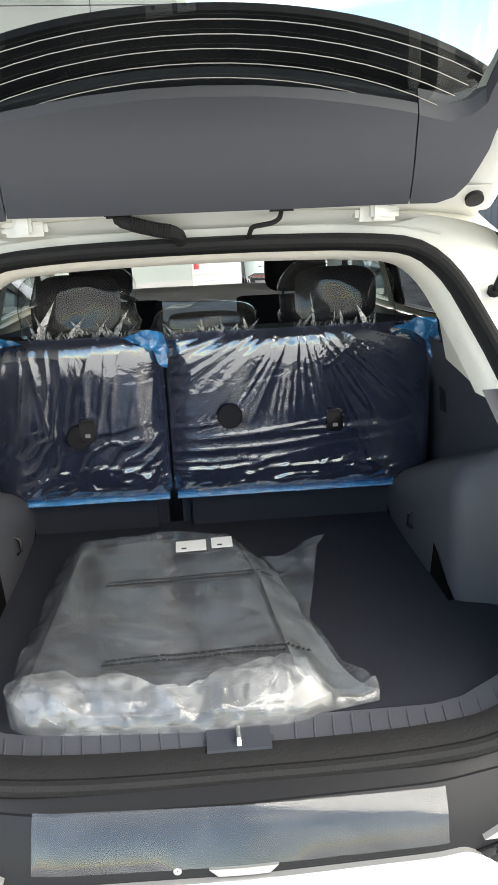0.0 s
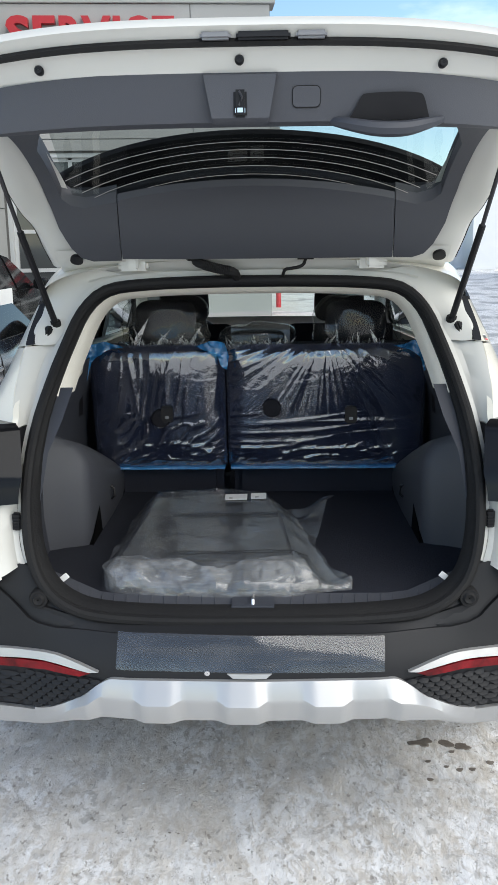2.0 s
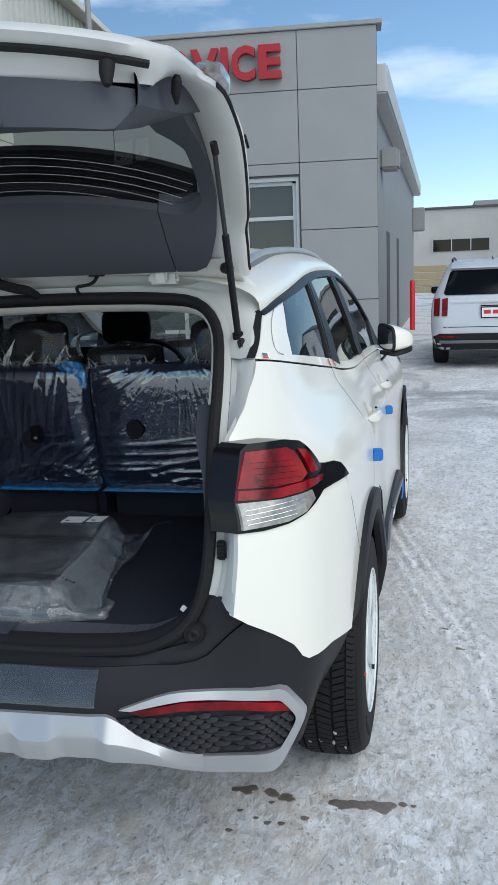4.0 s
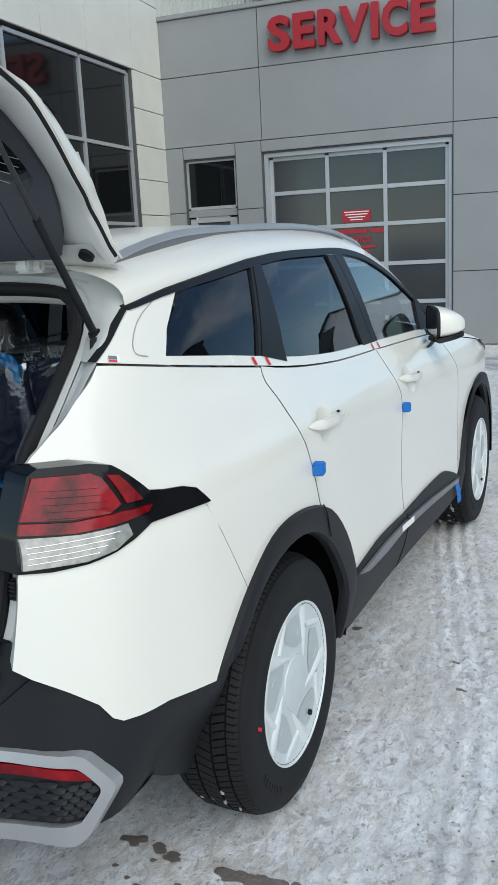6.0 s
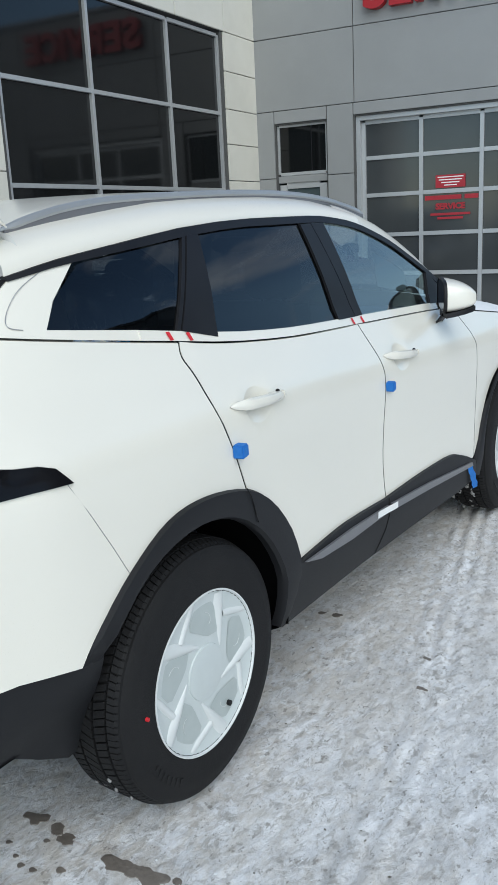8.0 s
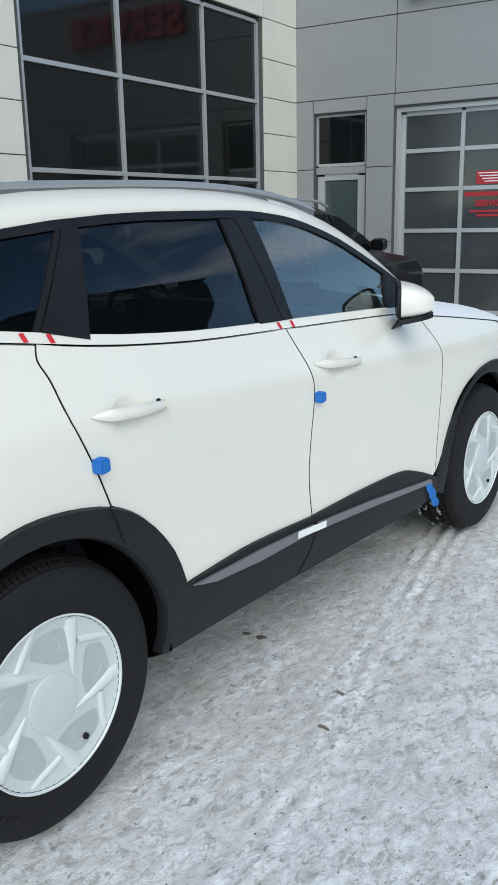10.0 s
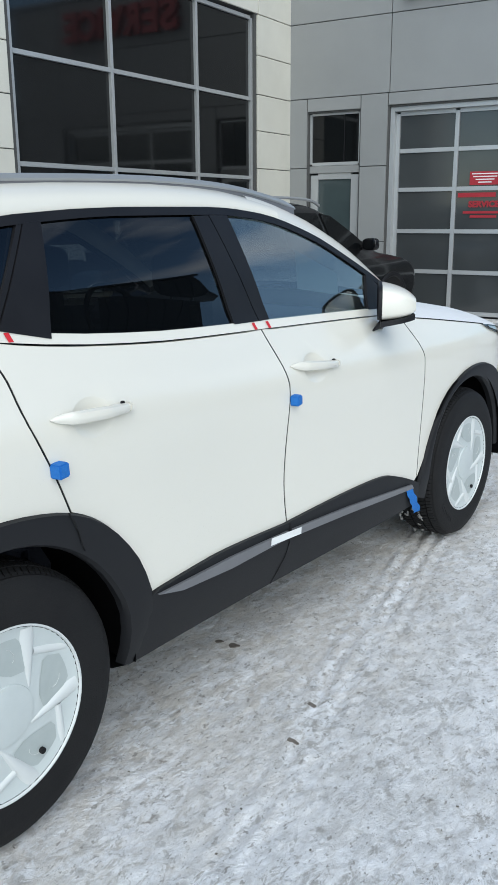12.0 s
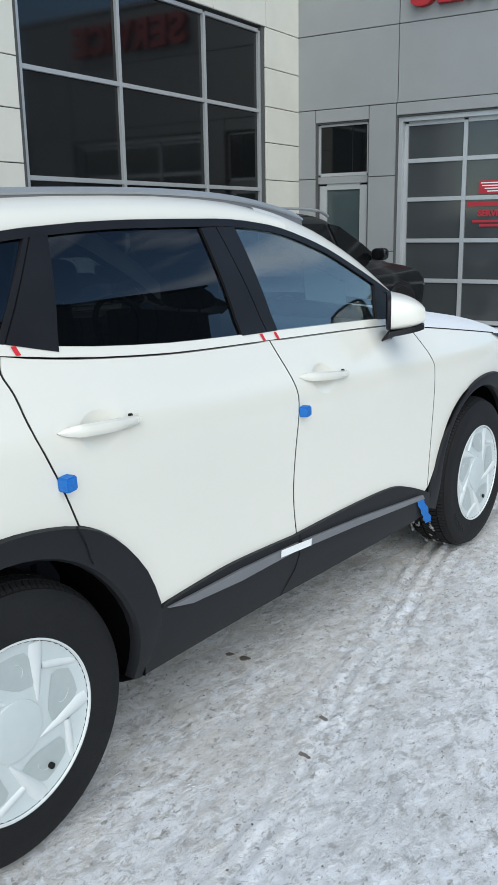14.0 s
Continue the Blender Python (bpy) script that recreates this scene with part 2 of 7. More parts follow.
def tube(bm, pts, r, n=8, closed=False, flat=1.0, up=(0, 0, 1)):
    """A round (or flattened) bar along the points; r may be a list."""
    pts = [Vector(p) for p in pts]
    k = len(pts)
    rings = []
    for i, p in enumerate(pts):
        a = pts[(i - 1) % k] if closed or i else pts[i]
        b = pts[(i + 1) % k] if closed or i < k - 1 else pts[i]
        t = (b - a).normalized()
        u = Vector(up)
        if abs(t.dot(u)) > 0.95:
            u = Vector((1, 0, 0))
        s = t.cross(u).normalized()
        w = s.cross(t).normalized()
        rr = r[i] if isinstance(r, (list, tuple)) else r
        rings.append([bm.verts.new(p + s * (math.cos(2 * math.pi * j / n) * rr) + w * (math.sin(2 * math.pi * j / n) * rr * flat)) for j in range(n)])
    for i in range(k if closed else k - 1):
        a, b = rings[i], rings[(i + 1) % k]
        for j in range(n):
            bm.faces.new((a[j], a[(j + 1) % n], b[(j + 1) % n], b[j]))
    if not closed:
        bm.faces.new(rings[0][::-1])
        bm.faces.new(rings[-1])
    return bm


def tubed(pts, r, n=8, closed=False, flat=1.0, up=(0, 0, 1)):
    return tube(bmesh.new(), pts, r, n, closed, flat, up)


def loft(rows, close=False):
    """A sheet through rows of points of equal length."""
    bm = bmesh.new()
    vs = [[bm.verts.new(p) for p in row] for row in rows]
    for a, b in zip(vs, vs[1:]):
        n = len(a)
        for j in range(n if close else n - 1):
            q = (a[j], a[(j + 1) % n], b[(j + 1) % n], b[j])
            if len({tuple(v.co) for v in q}) == 4:
                bm.faces.new(q)
    return bm


def inside(q, poly):
    """Whether a point lies in a closed outline."""
    x, y = q
    hit = False
    k = len(poly)
    for a in range(k):
        x0, y0 = poly[a][0], poly[a][1]
        x1, y1 = poly[(a + 1) % k][0], poly[(a + 1) % k][1]
        if (y0 > y) != (y1 > y) and x < (x1 - x0) * (y - y0) / (y1 - y0) + x0:
            hit = not hit
    return hit


def patch(poly, f, step=0.05, rim=None, out=None, extra=()):
    """A closed outline in two coordinates, filled with a net and laid on the surface f. rim: a vector by which its edge turns inwards."""
    line = []
    k = len(poly)
    for a in range(k):
        p, q = Vector((poly[a][0], poly[a][1])), Vector((poly[(a + 1) % k][0], poly[(a + 1) % k][1]))
        d = (q - p).length
        if d < 1e-5:
            continue
        for t in range(max(1, math.ceil(d / step))):
            line.append(p.lerp(q, t / max(1, math.ceil(d / step))))
    pts = list(line)
    lo = [min(p[n] for p in line) for n in (0, 1)]
    hi = [max(p[n] for p in line) for n in (0, 1)]
    for a in np.arange(lo[0] + step / 2, hi[0], step):
        for b in np.arange(lo[1] + step / 2, hi[1], step):
            if inside((a, b), line) and min((p - Vector((a, b))).length_squared for p in line) > (step * 0.45) ** 2:
                pts.append(Vector((a, b)))
    if extra:
        pts = line + [p for p in pts[len(line):] if min((p - Vector(q)).length_squared for q in extra) > (step * .35) ** 2] + [Vector(q) for q in extra]
    n = len(line)
    vs, _, faces, _, _, _ = delaunay_2d_cdt(pts, [(a, (a + 1) % n) for a in range(n)], [], 1, 1e-5)
    bm = bmesh.new()
    bv = [bm.verts.new(f(v.x, v.y)) for v in vs]
    for fc in faces:
        c = sum((vs[a] for a in fc), Vector((0, 0))) / len(fc)
        if inside(c, line):
            bm.faces.new([bv[a] for a in fc])
    for v in [v for v in bm.verts if not v.link_faces]:
        bm.verts.remove(v)
    bm.normal_update()
    if out is not None:
        total = sum((fc.normal * fc.calc_area() for fc in bm.faces), Vector())
        if total.dot(Vector(out)) < 0:
            bmesh.ops.reverse_faces(bm, faces=bm.faces[:])
    if rim is not None:
        edges = [e for e in bm.edges if e.is_boundary]
        r = bmesh.ops.extrude_edge_only(bm, edges=edges)
        for v in r["geom"]:
            if isinstance(v, bmesh.types.BMVert):
                v.co = v.co + Vector(rim)
    return bm


def lathe(profile, centre, axis="x", n=48):
    """Turns a profile of (along, radius) round an axis through centre."""
    rows = []
    for al, r in profile:
        ring = []
        for j in range(n):
            c, s = math.cos(2 * math.pi * j / n) * r, math.sin(2 * math.pi * j / n) * r
            ring.append(Vector(centre) + (Vector((al, c, s)) if axis == "x" else Vector((c, al, s)) if axis == "y" else Vector((c, s, al))))
        rows.append(ring)
    return loft(rows, close=True)

# ---- the yard ----
def rough_lines(lo, hi, fine_lo, fine_hi, fine, grow=1.25):
    xs = list(np.arange(fine_lo, fine_hi + 1e-6, fine))
    st = fine
    while xs[-1] < hi:
        st *= grow
        xs.append(xs[-1] + st)
    st = fine
    while xs[0] > lo:
        st *= grow
        xs.insert(0, xs[0] - st)
    return xs


TRACK = hermite([-2, .2, 1.46, 1.85, 2.18, 2.63, 2.97, 3.44, 7], [1.62, 1.50, 1.345, 1.245, 1.13, 1.02, .935, .82, .2])


def ground_height(x, y):
    near = max(0.0, 1 - math.hypot(x - 1.0, y - 1.0) / 9.0)
    h = 0.010 * noise.noise((x * 1.1, y * 1.1, 0)) + near * (0.006 * noise.noise((x * 6, y * 6, 3)) + 0.004 * noise.noise((x * 17, y * 17, 7)))
    # a packed tyre track that runs past the car, with the print of its ribs
    tx = TRACK(y)
    d = x - tx
    if abs(d) < 0.18 and -1 < y < 7:
        rough = .6 + .9 * noise.noise((x * 4, y * 4, 5))
        lug = math.cos((y + abs(d) * .8) * 2 * math.pi / .042)
        h += (-0.003 + .0075 * math.cos(d * 2 * math.pi / .075) * rough + .0045 * lug * rough + .003 * noise.noise((x * 25, y * 25, 2))) * math.exp(-(d / .12) ** 4)
    return h - 0.006


def build_ground():
    xs = rough_lines(-300, 300, -1.4, 3.0, 0.022)
    xs = sorted(xs + [x + .011 for x in xs if .65 < x < 1.65])
    ys = rough_lines(-300, 400, -0.8, 4.6, 0.026)
    verts = [(x, y, ground_height(x, y)) for y in ys for x in xs]
    nx = len(xs)
    faces = [(j * nx + i, j * nx + i + 1, (j + 1) * nx + i + 1, (j + 1) * nx + i) for j in range(len(ys) - 1) for i in range(nx - 1)]
    me = bpy.data.meshes.new("ground")
    me.from_pydata(verts, [], faces)
    for p in me.polygons:
        p.use_smooth = True
    # how much a place lies in the narrow rut
    rut_at = me.attributes.new("rut", "FLOAT", "POINT")
    rut_at.data.foreach_set("value", [math.exp(-((v[0] - TRACK(v[1])) / .085) ** 4) if -1 < v[1] < 7 else 0.0 for v in verts])
    m = bpy.data.materials.new("packed_snow_and_ice")
    m.use_nodes = True
    n, l = m.node_tree.nodes, m.node_tree.links
    b = n["Principled BSDF"]
    tc = n.new("ShaderNodeTexCoord")

    def tex(scale, detail, rough=0.6, stretch=None, dist=0.0):
        t = n.new("ShaderNodeTexNoise")
        t.inputs["Scale"].default_value, t.inputs["Detail"].default_value, t.inputs["Roughness"].default_value = scale, detail, rough
        t.inputs["Distortion"].default_value = dist
        if stretch:
            mp = n.new("ShaderNodeMapping")
            mp.inputs["Scale"].default_value = stretch
            mp.inputs["Rotation"].default_value = (0, 0, 0.35)
            l.new(tc.outputs["Object"], mp.inputs["Vector"])
            l.new(mp.outputs["Vector"], t.inputs["Vector"])
        else:
            l.new(tc.outputs["Object"], t.inputs["Vector"])
        return t.outputs["Fac"]

    def rng(src, a, c, lo=0.0, hi=1.0):
        r = n.new("ShaderNodeMapRange")
        r.inputs["From Min"].default_value, r.inputs["From Max"].default_value = a, c
        r.inputs["To Min"].default_value, r.inputs["To Max"].default_value = lo, hi
        l.new(src, r.inputs["Value"])
        return r.outputs["Result"]

    def mix(fac, a, c):
        x = n.new("ShaderNodeMix")
        x.data_type = "RGBA"
        l.new(fac, x.inputs["Factor"])
        for key, val in (("A", a), ("B", c)):
            if isinstance(val, tuple):
                x.inputs[key].default_value = (*val, 1)
            else:
                l.new(val, x.inputs[key])
        return x.outputs["Result"]

    c = mix(rng(tex(3.4, 8, 0.62, (1.0, 0.6, 1.0), 0.8), 0.42, 0.60), (0.96, 0.965, 0.98), (0.76, 0.765, 0.77))
    # smeared streaks and patches of bare ice
    c = mix(rng(tex(7, 9, 0.66, (1.0, 0.16, 1.0), 0.9), 0.49, 0.60, 0, 0.50), c, (0.70, 0.705, 0.71))
    c = mix(rng(tex(2.1, 9, 0.70, (1.0, 0.45, 1.0), 1.4), 0.50, 0.57, 0, 0.50), c, (0.68, 0.68, 0.675))
    area = rng(tex(1.5, 6, 0.6, (1.0, 0.55, 1.0), 0.5), 0.40, 0.60, 0.15, 1.0)

    def over(c, fac, tone):
        mask = n.new("ShaderNodeMath")
        mask.operation = "MULTIPLY"
        l.new(area, mask.inputs[0])
        l.new(fac, mask.inputs[1])
        return mix(mask.outputs["Value"], c, tone)

    c = over(c, rng(tex(6, 8, 0.68, (1.0, 0.4, 1.0), 1.2), 0.48, 0.60, 0, 0.60), (0.60, 0.60, 0.60))
    c = over(c, rng(tex(17, 8, 0.70, (1.0, 0.5, 1.0), 1.2), 0.48, 0.62, 0, 0.55), (0.53, 0.52, 0.505))
    c = over(c, rng(tex(36, 6, 0.68, (1.0, 0.55, 1.0), 1.0), 0.52, 0.63, 0, 0.50), (0.46, 0.44, 0.41))
    c = mix(rng(tex(41, 6, 0.68, (1.0, 0.5, 1.0), 1.0), 0.535, 0.62, 0, 0.55), c, (0.95, 0.955, 0.965))
    rut = n.new("ShaderNodeAttribute")
    rut.attribute_name = "rut"
    crust = n.new("ShaderNodeMath")
    crust.operation = "MULTIPLY"
    l.new(rut.outputs["Fac"], crust.inputs[0])
    l.new(rng(tex(26, 5, 0.65), 0.38, 0.56, 0.25, 0.95), crust.inputs[1])
    c = mix(crust.outputs["Value"], c, (0.95, 0.96, 0.975))
    # coarse frozen grain
    c = mix(rng(tex(30, 10, 0.78, (1.0, 0.6, 1.0), 0.6), 0.515, 0.57, 0, 0.85), c, (0.42, 0.405, 0.385))
    c = mix(rng(tex(11, 10, 0.78, (1.0, 0.5, 1.0), 1.0), 0.51, 0.57, 0, 0.45), c, (0.56, 0.55, 0.535))
    crisp = n.new("ShaderNodeMath")
    crisp.operation = "MULTIPLY"
    l.new(rng(tex(16, 10, 0.76, (1.0, 0.6, 1.0), 0.8), 0.475, 0.525, 0, 0.95), crisp.inputs[0])
    l.new(rng(tex(1.3, 7, 0.65, (1.0, 0.5, 1.0), 0.8), 0.42, 0.58, 0.25, 1.0), crisp.inputs[1])
    c = mix(crisp.outputs["Value"], c, (0.97, 0.975, 0.985))
    # brown mottling, denser beside and behind the car, then soft grey drips, dark specks
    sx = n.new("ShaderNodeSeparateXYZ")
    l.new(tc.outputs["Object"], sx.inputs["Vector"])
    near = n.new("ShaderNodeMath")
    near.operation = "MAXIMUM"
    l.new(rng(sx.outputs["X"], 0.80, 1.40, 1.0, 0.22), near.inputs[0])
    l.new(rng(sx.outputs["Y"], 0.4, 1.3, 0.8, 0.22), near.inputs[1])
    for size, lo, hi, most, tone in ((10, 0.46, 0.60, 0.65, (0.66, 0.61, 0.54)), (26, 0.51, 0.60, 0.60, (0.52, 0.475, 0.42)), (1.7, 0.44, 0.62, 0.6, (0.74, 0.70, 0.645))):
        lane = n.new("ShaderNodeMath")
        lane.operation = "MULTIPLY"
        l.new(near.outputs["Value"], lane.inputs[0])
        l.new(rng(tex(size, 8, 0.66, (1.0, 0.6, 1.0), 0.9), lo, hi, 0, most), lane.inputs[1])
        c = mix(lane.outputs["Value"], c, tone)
    c = mix(rng(tex(17, 3, 0.55), 0.635, 0.68, 0, 0.5), c, (0.38, 0.365, 0.345))
    c = mix(rng(tex(58, 3, 0.6, (1.0, 0.6, 1.0)), 0.630, 0.67, 0, 0.65), c, (0.25, 0.225, 0.195))
    c = mix(rng(tex(120, 3, 0.65), 0.66, 0.70, 0, 0.6), c, (0.16, 0.145, 0.13))
    # wet grey ice farther out in the yard
    far = n.new("ShaderNodeMath")
    far.operation = "MULTIPLY"
    l.new(rng(sx.outputs["Y"], 4.5, 9.0), far.inputs[0])
    l.new(rng(tex(0.8, 8, 0.62, (1.0, 0.8, 1.0), 0.8), 0.50, 0.60, 0, 0.75), far.inputs[1])
    c = mix(far.outputs["Value"], c, (0.27, 0.275, 0.285))
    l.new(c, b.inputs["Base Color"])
    l.new(rng(tex(3.0, 5), 0.35, 0.65, 0.34, 0.75), b.inputs["Roughness"])
    bp = n.new("ShaderNodeBump")
    bp.inputs["Strength"].default_value, bp.inputs["Distance"].default_value = 1.0, 0.014
    l.new(tex(34, 8, 0.75, (1.0, 0.6, 1.0), 0.5), bp.inputs["Height"])
    bp2 = n.new("ShaderNodeBump")
    bp2.inputs["Strength"].default_value, bp2.inputs["Distance"].default_value = 0.7, 0.022
    l.new(tex(6, 6, 0.6, (1.0, 0.5, 1.0)), bp2.inputs["Height"])
    l.new(bp.outputs["Normal"], bp2.inputs["Normal"])
    l.new(bp2.outputs["Normal"], b.inputs["Normal"])
    me.materials.append(m)
    return tagged(new("ground", me), "parking yard of packed grey snow and ice with tyre tracks", "ground", kind="structure")


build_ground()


def build_crumbs(name, count, seed, lo, hi, mat, label):
    """Loose bits that lie on the packed snow."""
    rnd = random.Random(seed)
    verts, faces = [], []
    while len(verts) < count * 6:
        x, y = rnd.uniform(-1.3, 2.6), rnd.uniform(-.6, 4.4)
        if noise.noise((x * 1.7, y * .9, seed)) + .5 * noise.noise((x * 6, y * 4, seed)) < rnd.uniform(-.35, .35):
            continue
        r = lo + (hi - lo) * rnd.random() ** 3
        a = rnd.uniform(0, 6.3)
        z = ground_height(x, y)
        k = len(verts)
        e1, e2, h = r * rnd.uniform(.7, 1.6), r * rnd.uniform(.5, 1.0), r * rnd.uniform(.3, .6)
        ca, sa = math.cos(a), math.sin(a)
        verts += [(x + ca * e1, y + sa * e1, z), (x - sa * e2, y + ca * e2, z), (x - ca * e1, y - sa * e1, z), (x + sa * e2, y - ca * e2, z), (x + ca * e1 * .3, y + sa * e1 * .3, z + h), (x - ca * e1 * .35 - sa * e2 * .2, y - sa * e1 * .35, z + h * .8)]
        faces += [(k, k + 1, k + 4), (k + 1, k + 5, k + 4), (k + 1, k + 2, k + 5), (k + 2, k + 3, k + 5), (k + 3, k + 4, k + 5), (k + 3, k, k + 4)]
    me = bpy.data.meshes.new(name)
    me.from_pydata(verts, [], faces)
    me.materials.append(mat)
    return tagged(new(name, me), label, "grit", kind="stuff")


build_crumbs("snow_crumbs", 3500, 3, .0015, .006, material("snow_crumb", (.70, .71, .72), .8, grain=.6, grain_scale=200, spec=.2, dark=(.45, .44, .42)), "loose crumbs of snow on the yard")
build_crumbs("grit", 1300, 8, .0012, .0055, material("brown_grit", (.16, .145, .12), .8, grain=.5, grain_scale=90, dark=(.06, .055, .05)), "scattered brown grit on the snow")

# ---- the service building: its corner, and the ways along its two walls ----
YARD = radians(5)
CORNER = Vector((-5.881, 12.174, 0))
ALONG = Vector((math.cos(YARD), math.sin(YARD), 0))
AWAY = Vector((-math.sin(YARD), math.cos(YARD), 0))


def grey_wall(u, z, off=0.0):
    """A place on the grey service wall: u along it from the corner, off towards the yard."""
    return CORNER + ALONG * u - AWAY * off + Vector((0, 0, z))


def cream_wall(s, z, off=0.0):
    """A place on the cream wall, which runs from the corner towards the yard."""
    return CORNER - AWAY * s + ALONG * off + Vector((0, 0, z))


def slab(wall, u0, u1, z0, z1, o0, o1, bevel=0.0, bm=None):
    bm = bm or bmesh.new()
    vs = box(bm, (u0, z0, o0), (u1, z1, o1), bevel)
    for v in vs:
        v.co = wall(*v.co)
    return bm


def fixed(bm):
    bmesh.ops.recalc_face_normals(bm, faces=bm.faces[:])
    return bm


GREYPANEL = material("grey_cladding_panel", (0.29, 0.295, 0.29), 0.6, grain=0.12, grain_scale=120, stain=0.16, stain_scale=1.6, bump=0.08, bump_scale=200)
CREAMPANEL = material("cream_cladding_panel", (0.70, 0.68, 0.60), 0.6, grain=0.12, grain_scale=120, stain=0.2, stain_scale=1.3, bump=0.08, bump_scale=200, dark=(0.36, 0.34, 0.29))
JOINT = material("dark_panel_joint", (0.085, 0.085, 0.082), 0.8, grain=0.3)
ALU = material("pale_aluminium_frame", (0.50, 0.51, 0.51), 0.42, 0.4, grain=0.1, grain_scale=200, stain=0.12, stain_scale=4)
DARKPANE = material("dark_mirror_pane", (0.006, 0.0065, 0.007), 0.03, 0.0, stain=0.2, stain_scale=2, spec=0.38)
RIBPANE = material("ribbed_door_pane", (0.055, 0.06, 0.062), 0.12, stain=0.25, stain_scale=1.2, spec=0.6)
REDSIGN = material("red_sign_letters", (0.36, 0.008, 0.014), 0.4, stain=0.25, stain_scale=5)
REDSIGNSIDE = material("red_sign_returns", (0.30, 0.01, 0.015), 0.5, stain=0.2)


def panels(wall, name, base, cells, mat, parent, depth=0.03, gap=0.0055):
    for u0, u1, z0, z1 in cells:
        part(name, fixed(slab(wall, u0 + gap, u1 - gap, z0 + gap, z1 - gap, 0.0, depth, 0.004)), mat, parent)


def build_service():
    b = thing("wall_service", CORNER, "grey panelled service building with red letters and a glazed door", "building", kind="structure")
    core = bmesh.new()
    # wall behind the panels, in pieces round the openings
    for u0, u1, z0, z1 in ((0, 0.36, 0, 5.3), (0.36, 1.25, 3.1, 5.3), (1.25, 1.74, 0, 5.3), (1.74, 4.74, 3.12, 5.3), (4.74, 6.0, 0, 5.3)):
        slab(grey_wall, u0, u1, z0, z1, -0.35, 0.0, 0, core)
    slab(grey_wall, 0.36, 4.74, 0, 3.12, -0.9, -0.55, 0, core)
    part("wall_core", fixed(core), JOINT, b)
    rows = [(0, 1.13), (1.13, 2.27), (2.27, 3.32), (3.32, 4.42), (4.42, 5.3)]
    cells = []
    for z0, z1 in rows:
        if z1 <= 3.33:
            cells += [(4.76, 6.0, z0, z1), (0, 0.34, z0, z1), (1.27, 1.72, z0, z1)]
        else:
            cells += [(0, 1.74, z0, z1), (1.74, 4.76, z0, z1), (4.76, 6.0, z0, z1)]
    cells += [(0.34, 1.27, 3.12, 3.32), (1.72, 4.76, 3.14, 3.32)]
    panels(grey_wall, "panel", None, cells, GREYPANEL, b)
    part("coping", fixed(slab(grey_wall, -0.02, 6.08, 5.3, 5.37, -0.4, 0.07, 0.008)), GREYPANEL, b, "folded grey metal coping")
    # the side wall recedes with a deep eave, a lamp, two doors and a hanging box
    part("side_wall", boxed((-.32, 13.05, 0), (-.02, 33.0, 4.8), .01), GREYPANEL, b)
    part("eave", boxed((-.4, 13.0, 4.35), (.24, 33.2, 4.80), .03), material("pale_metal_eave", (.52, .52, .51), .5, .2, stain=.2, stain_scale=2), b, "pale metal eave")
    part("roof", fixed(slab(grey_wall, 0, 5.7, 5.0, 5.15, -14, -0.4)), JOINT, b)
    part("wall_lamp", boxed((-.02, 14.9, 3.40), (.32, 15.5, 3.78), .04), GREYPANEL, b, "grey box lamp on the side wall")
    for y in (16.6, 20.5):
        part("side_door", boxed((-.03, y, 0), (-.008, y + .9, 2.37), .006), JOINT, b)
    part("hanging_box", boxed((-.02, 31.6, 2.98), (.42, 32.1, 3.82), .03), GREYPANEL, b)
    part("flue", tubed([grey_wall(0.6, 5.1, -2.8), grey_wall(0.6, 9.5, -2.8)], 0.055, 10), GREYPANEL, b, "pale metal flue on the roof")
    return b


SERVICE = build_service()


def pane_grid(parent, wall, us, zs, off, bar, depth, frame_mat, pane_mat, pane_name="pane", skip=()):
    for u in us:
        part("mullion", fixed(slab(wall, u - bar / 2, u + bar / 2, zs[0], zs[-1], off - depth, off + 0.012, 0.003)), frame_mat, parent)
    for z in zs:
        for u0, u1 in zip(us, us[1:]):
            part("transom", fixed(slab(wall, u0 + bar / 2, u1 - bar / 2, z - bar / 2, z + bar / 2, off - depth, off + 0.008, 0.003)), frame_mat, parent)
    for u0, u1 in zip(us, us[1:]):
        for z0, z1 in zip(zs, zs[1:]):
            part(pane_name, fixed(slab(wall, u0 + bar / 2 - 0.004, u1 - bar / 2 + 0.004, z0 + bar / 2 - 0.004, z1 - bar / 2 + 0.004, off - depth * 0.7, off - depth * 0.4)), pane_mat, parent)


def build_garage_door():
    d = thing("garage_door", grey_wall(3.2, 0), "closed sectional garage door with ribbed glazing in aluminium", "garage door", kind="structure")
    us = [1.84, 2.77, 3.70, 4.66]
    zs = [0.06, 0.68, 1.29, 1.91, 2.48, 3.02]
    pane_grid(d, grey_wall, us, zs, -0.12, 0.062, 0.05, ALU, RIBPANE)
    for u0, u1, z0, z1 in ((1.74, 1.81, 0, 3.12), (4.69, 4.76, 0, 3.12), (1.81, 4.69, 3.05, 3.12)):
        part("jamb", fixed(slab(grey_wall, u0, u1, z0, z1, -0.2, -0.035, 0.004)), ALU, d)
    ribs = bmesh.new()
    for i, (u0, u1) in enumerate(zip(us, us[1:])):
        for z0, z1 in zip(zs, zs[1:]):
            for k in range(18):
                z = z0 + 0.05 + (z1 - z0 - 0.1) * k / 17
                slab(grey_wall, u0 + 0.035, u1 - 0.035, z - 0.004, z + 0.004, -0.142, -0.138, 0, ribs)
    tagged(part("pane_ribs", fixed(ribs), RIBPANE, d), kind="stuff")
    return d


build_garage_door()


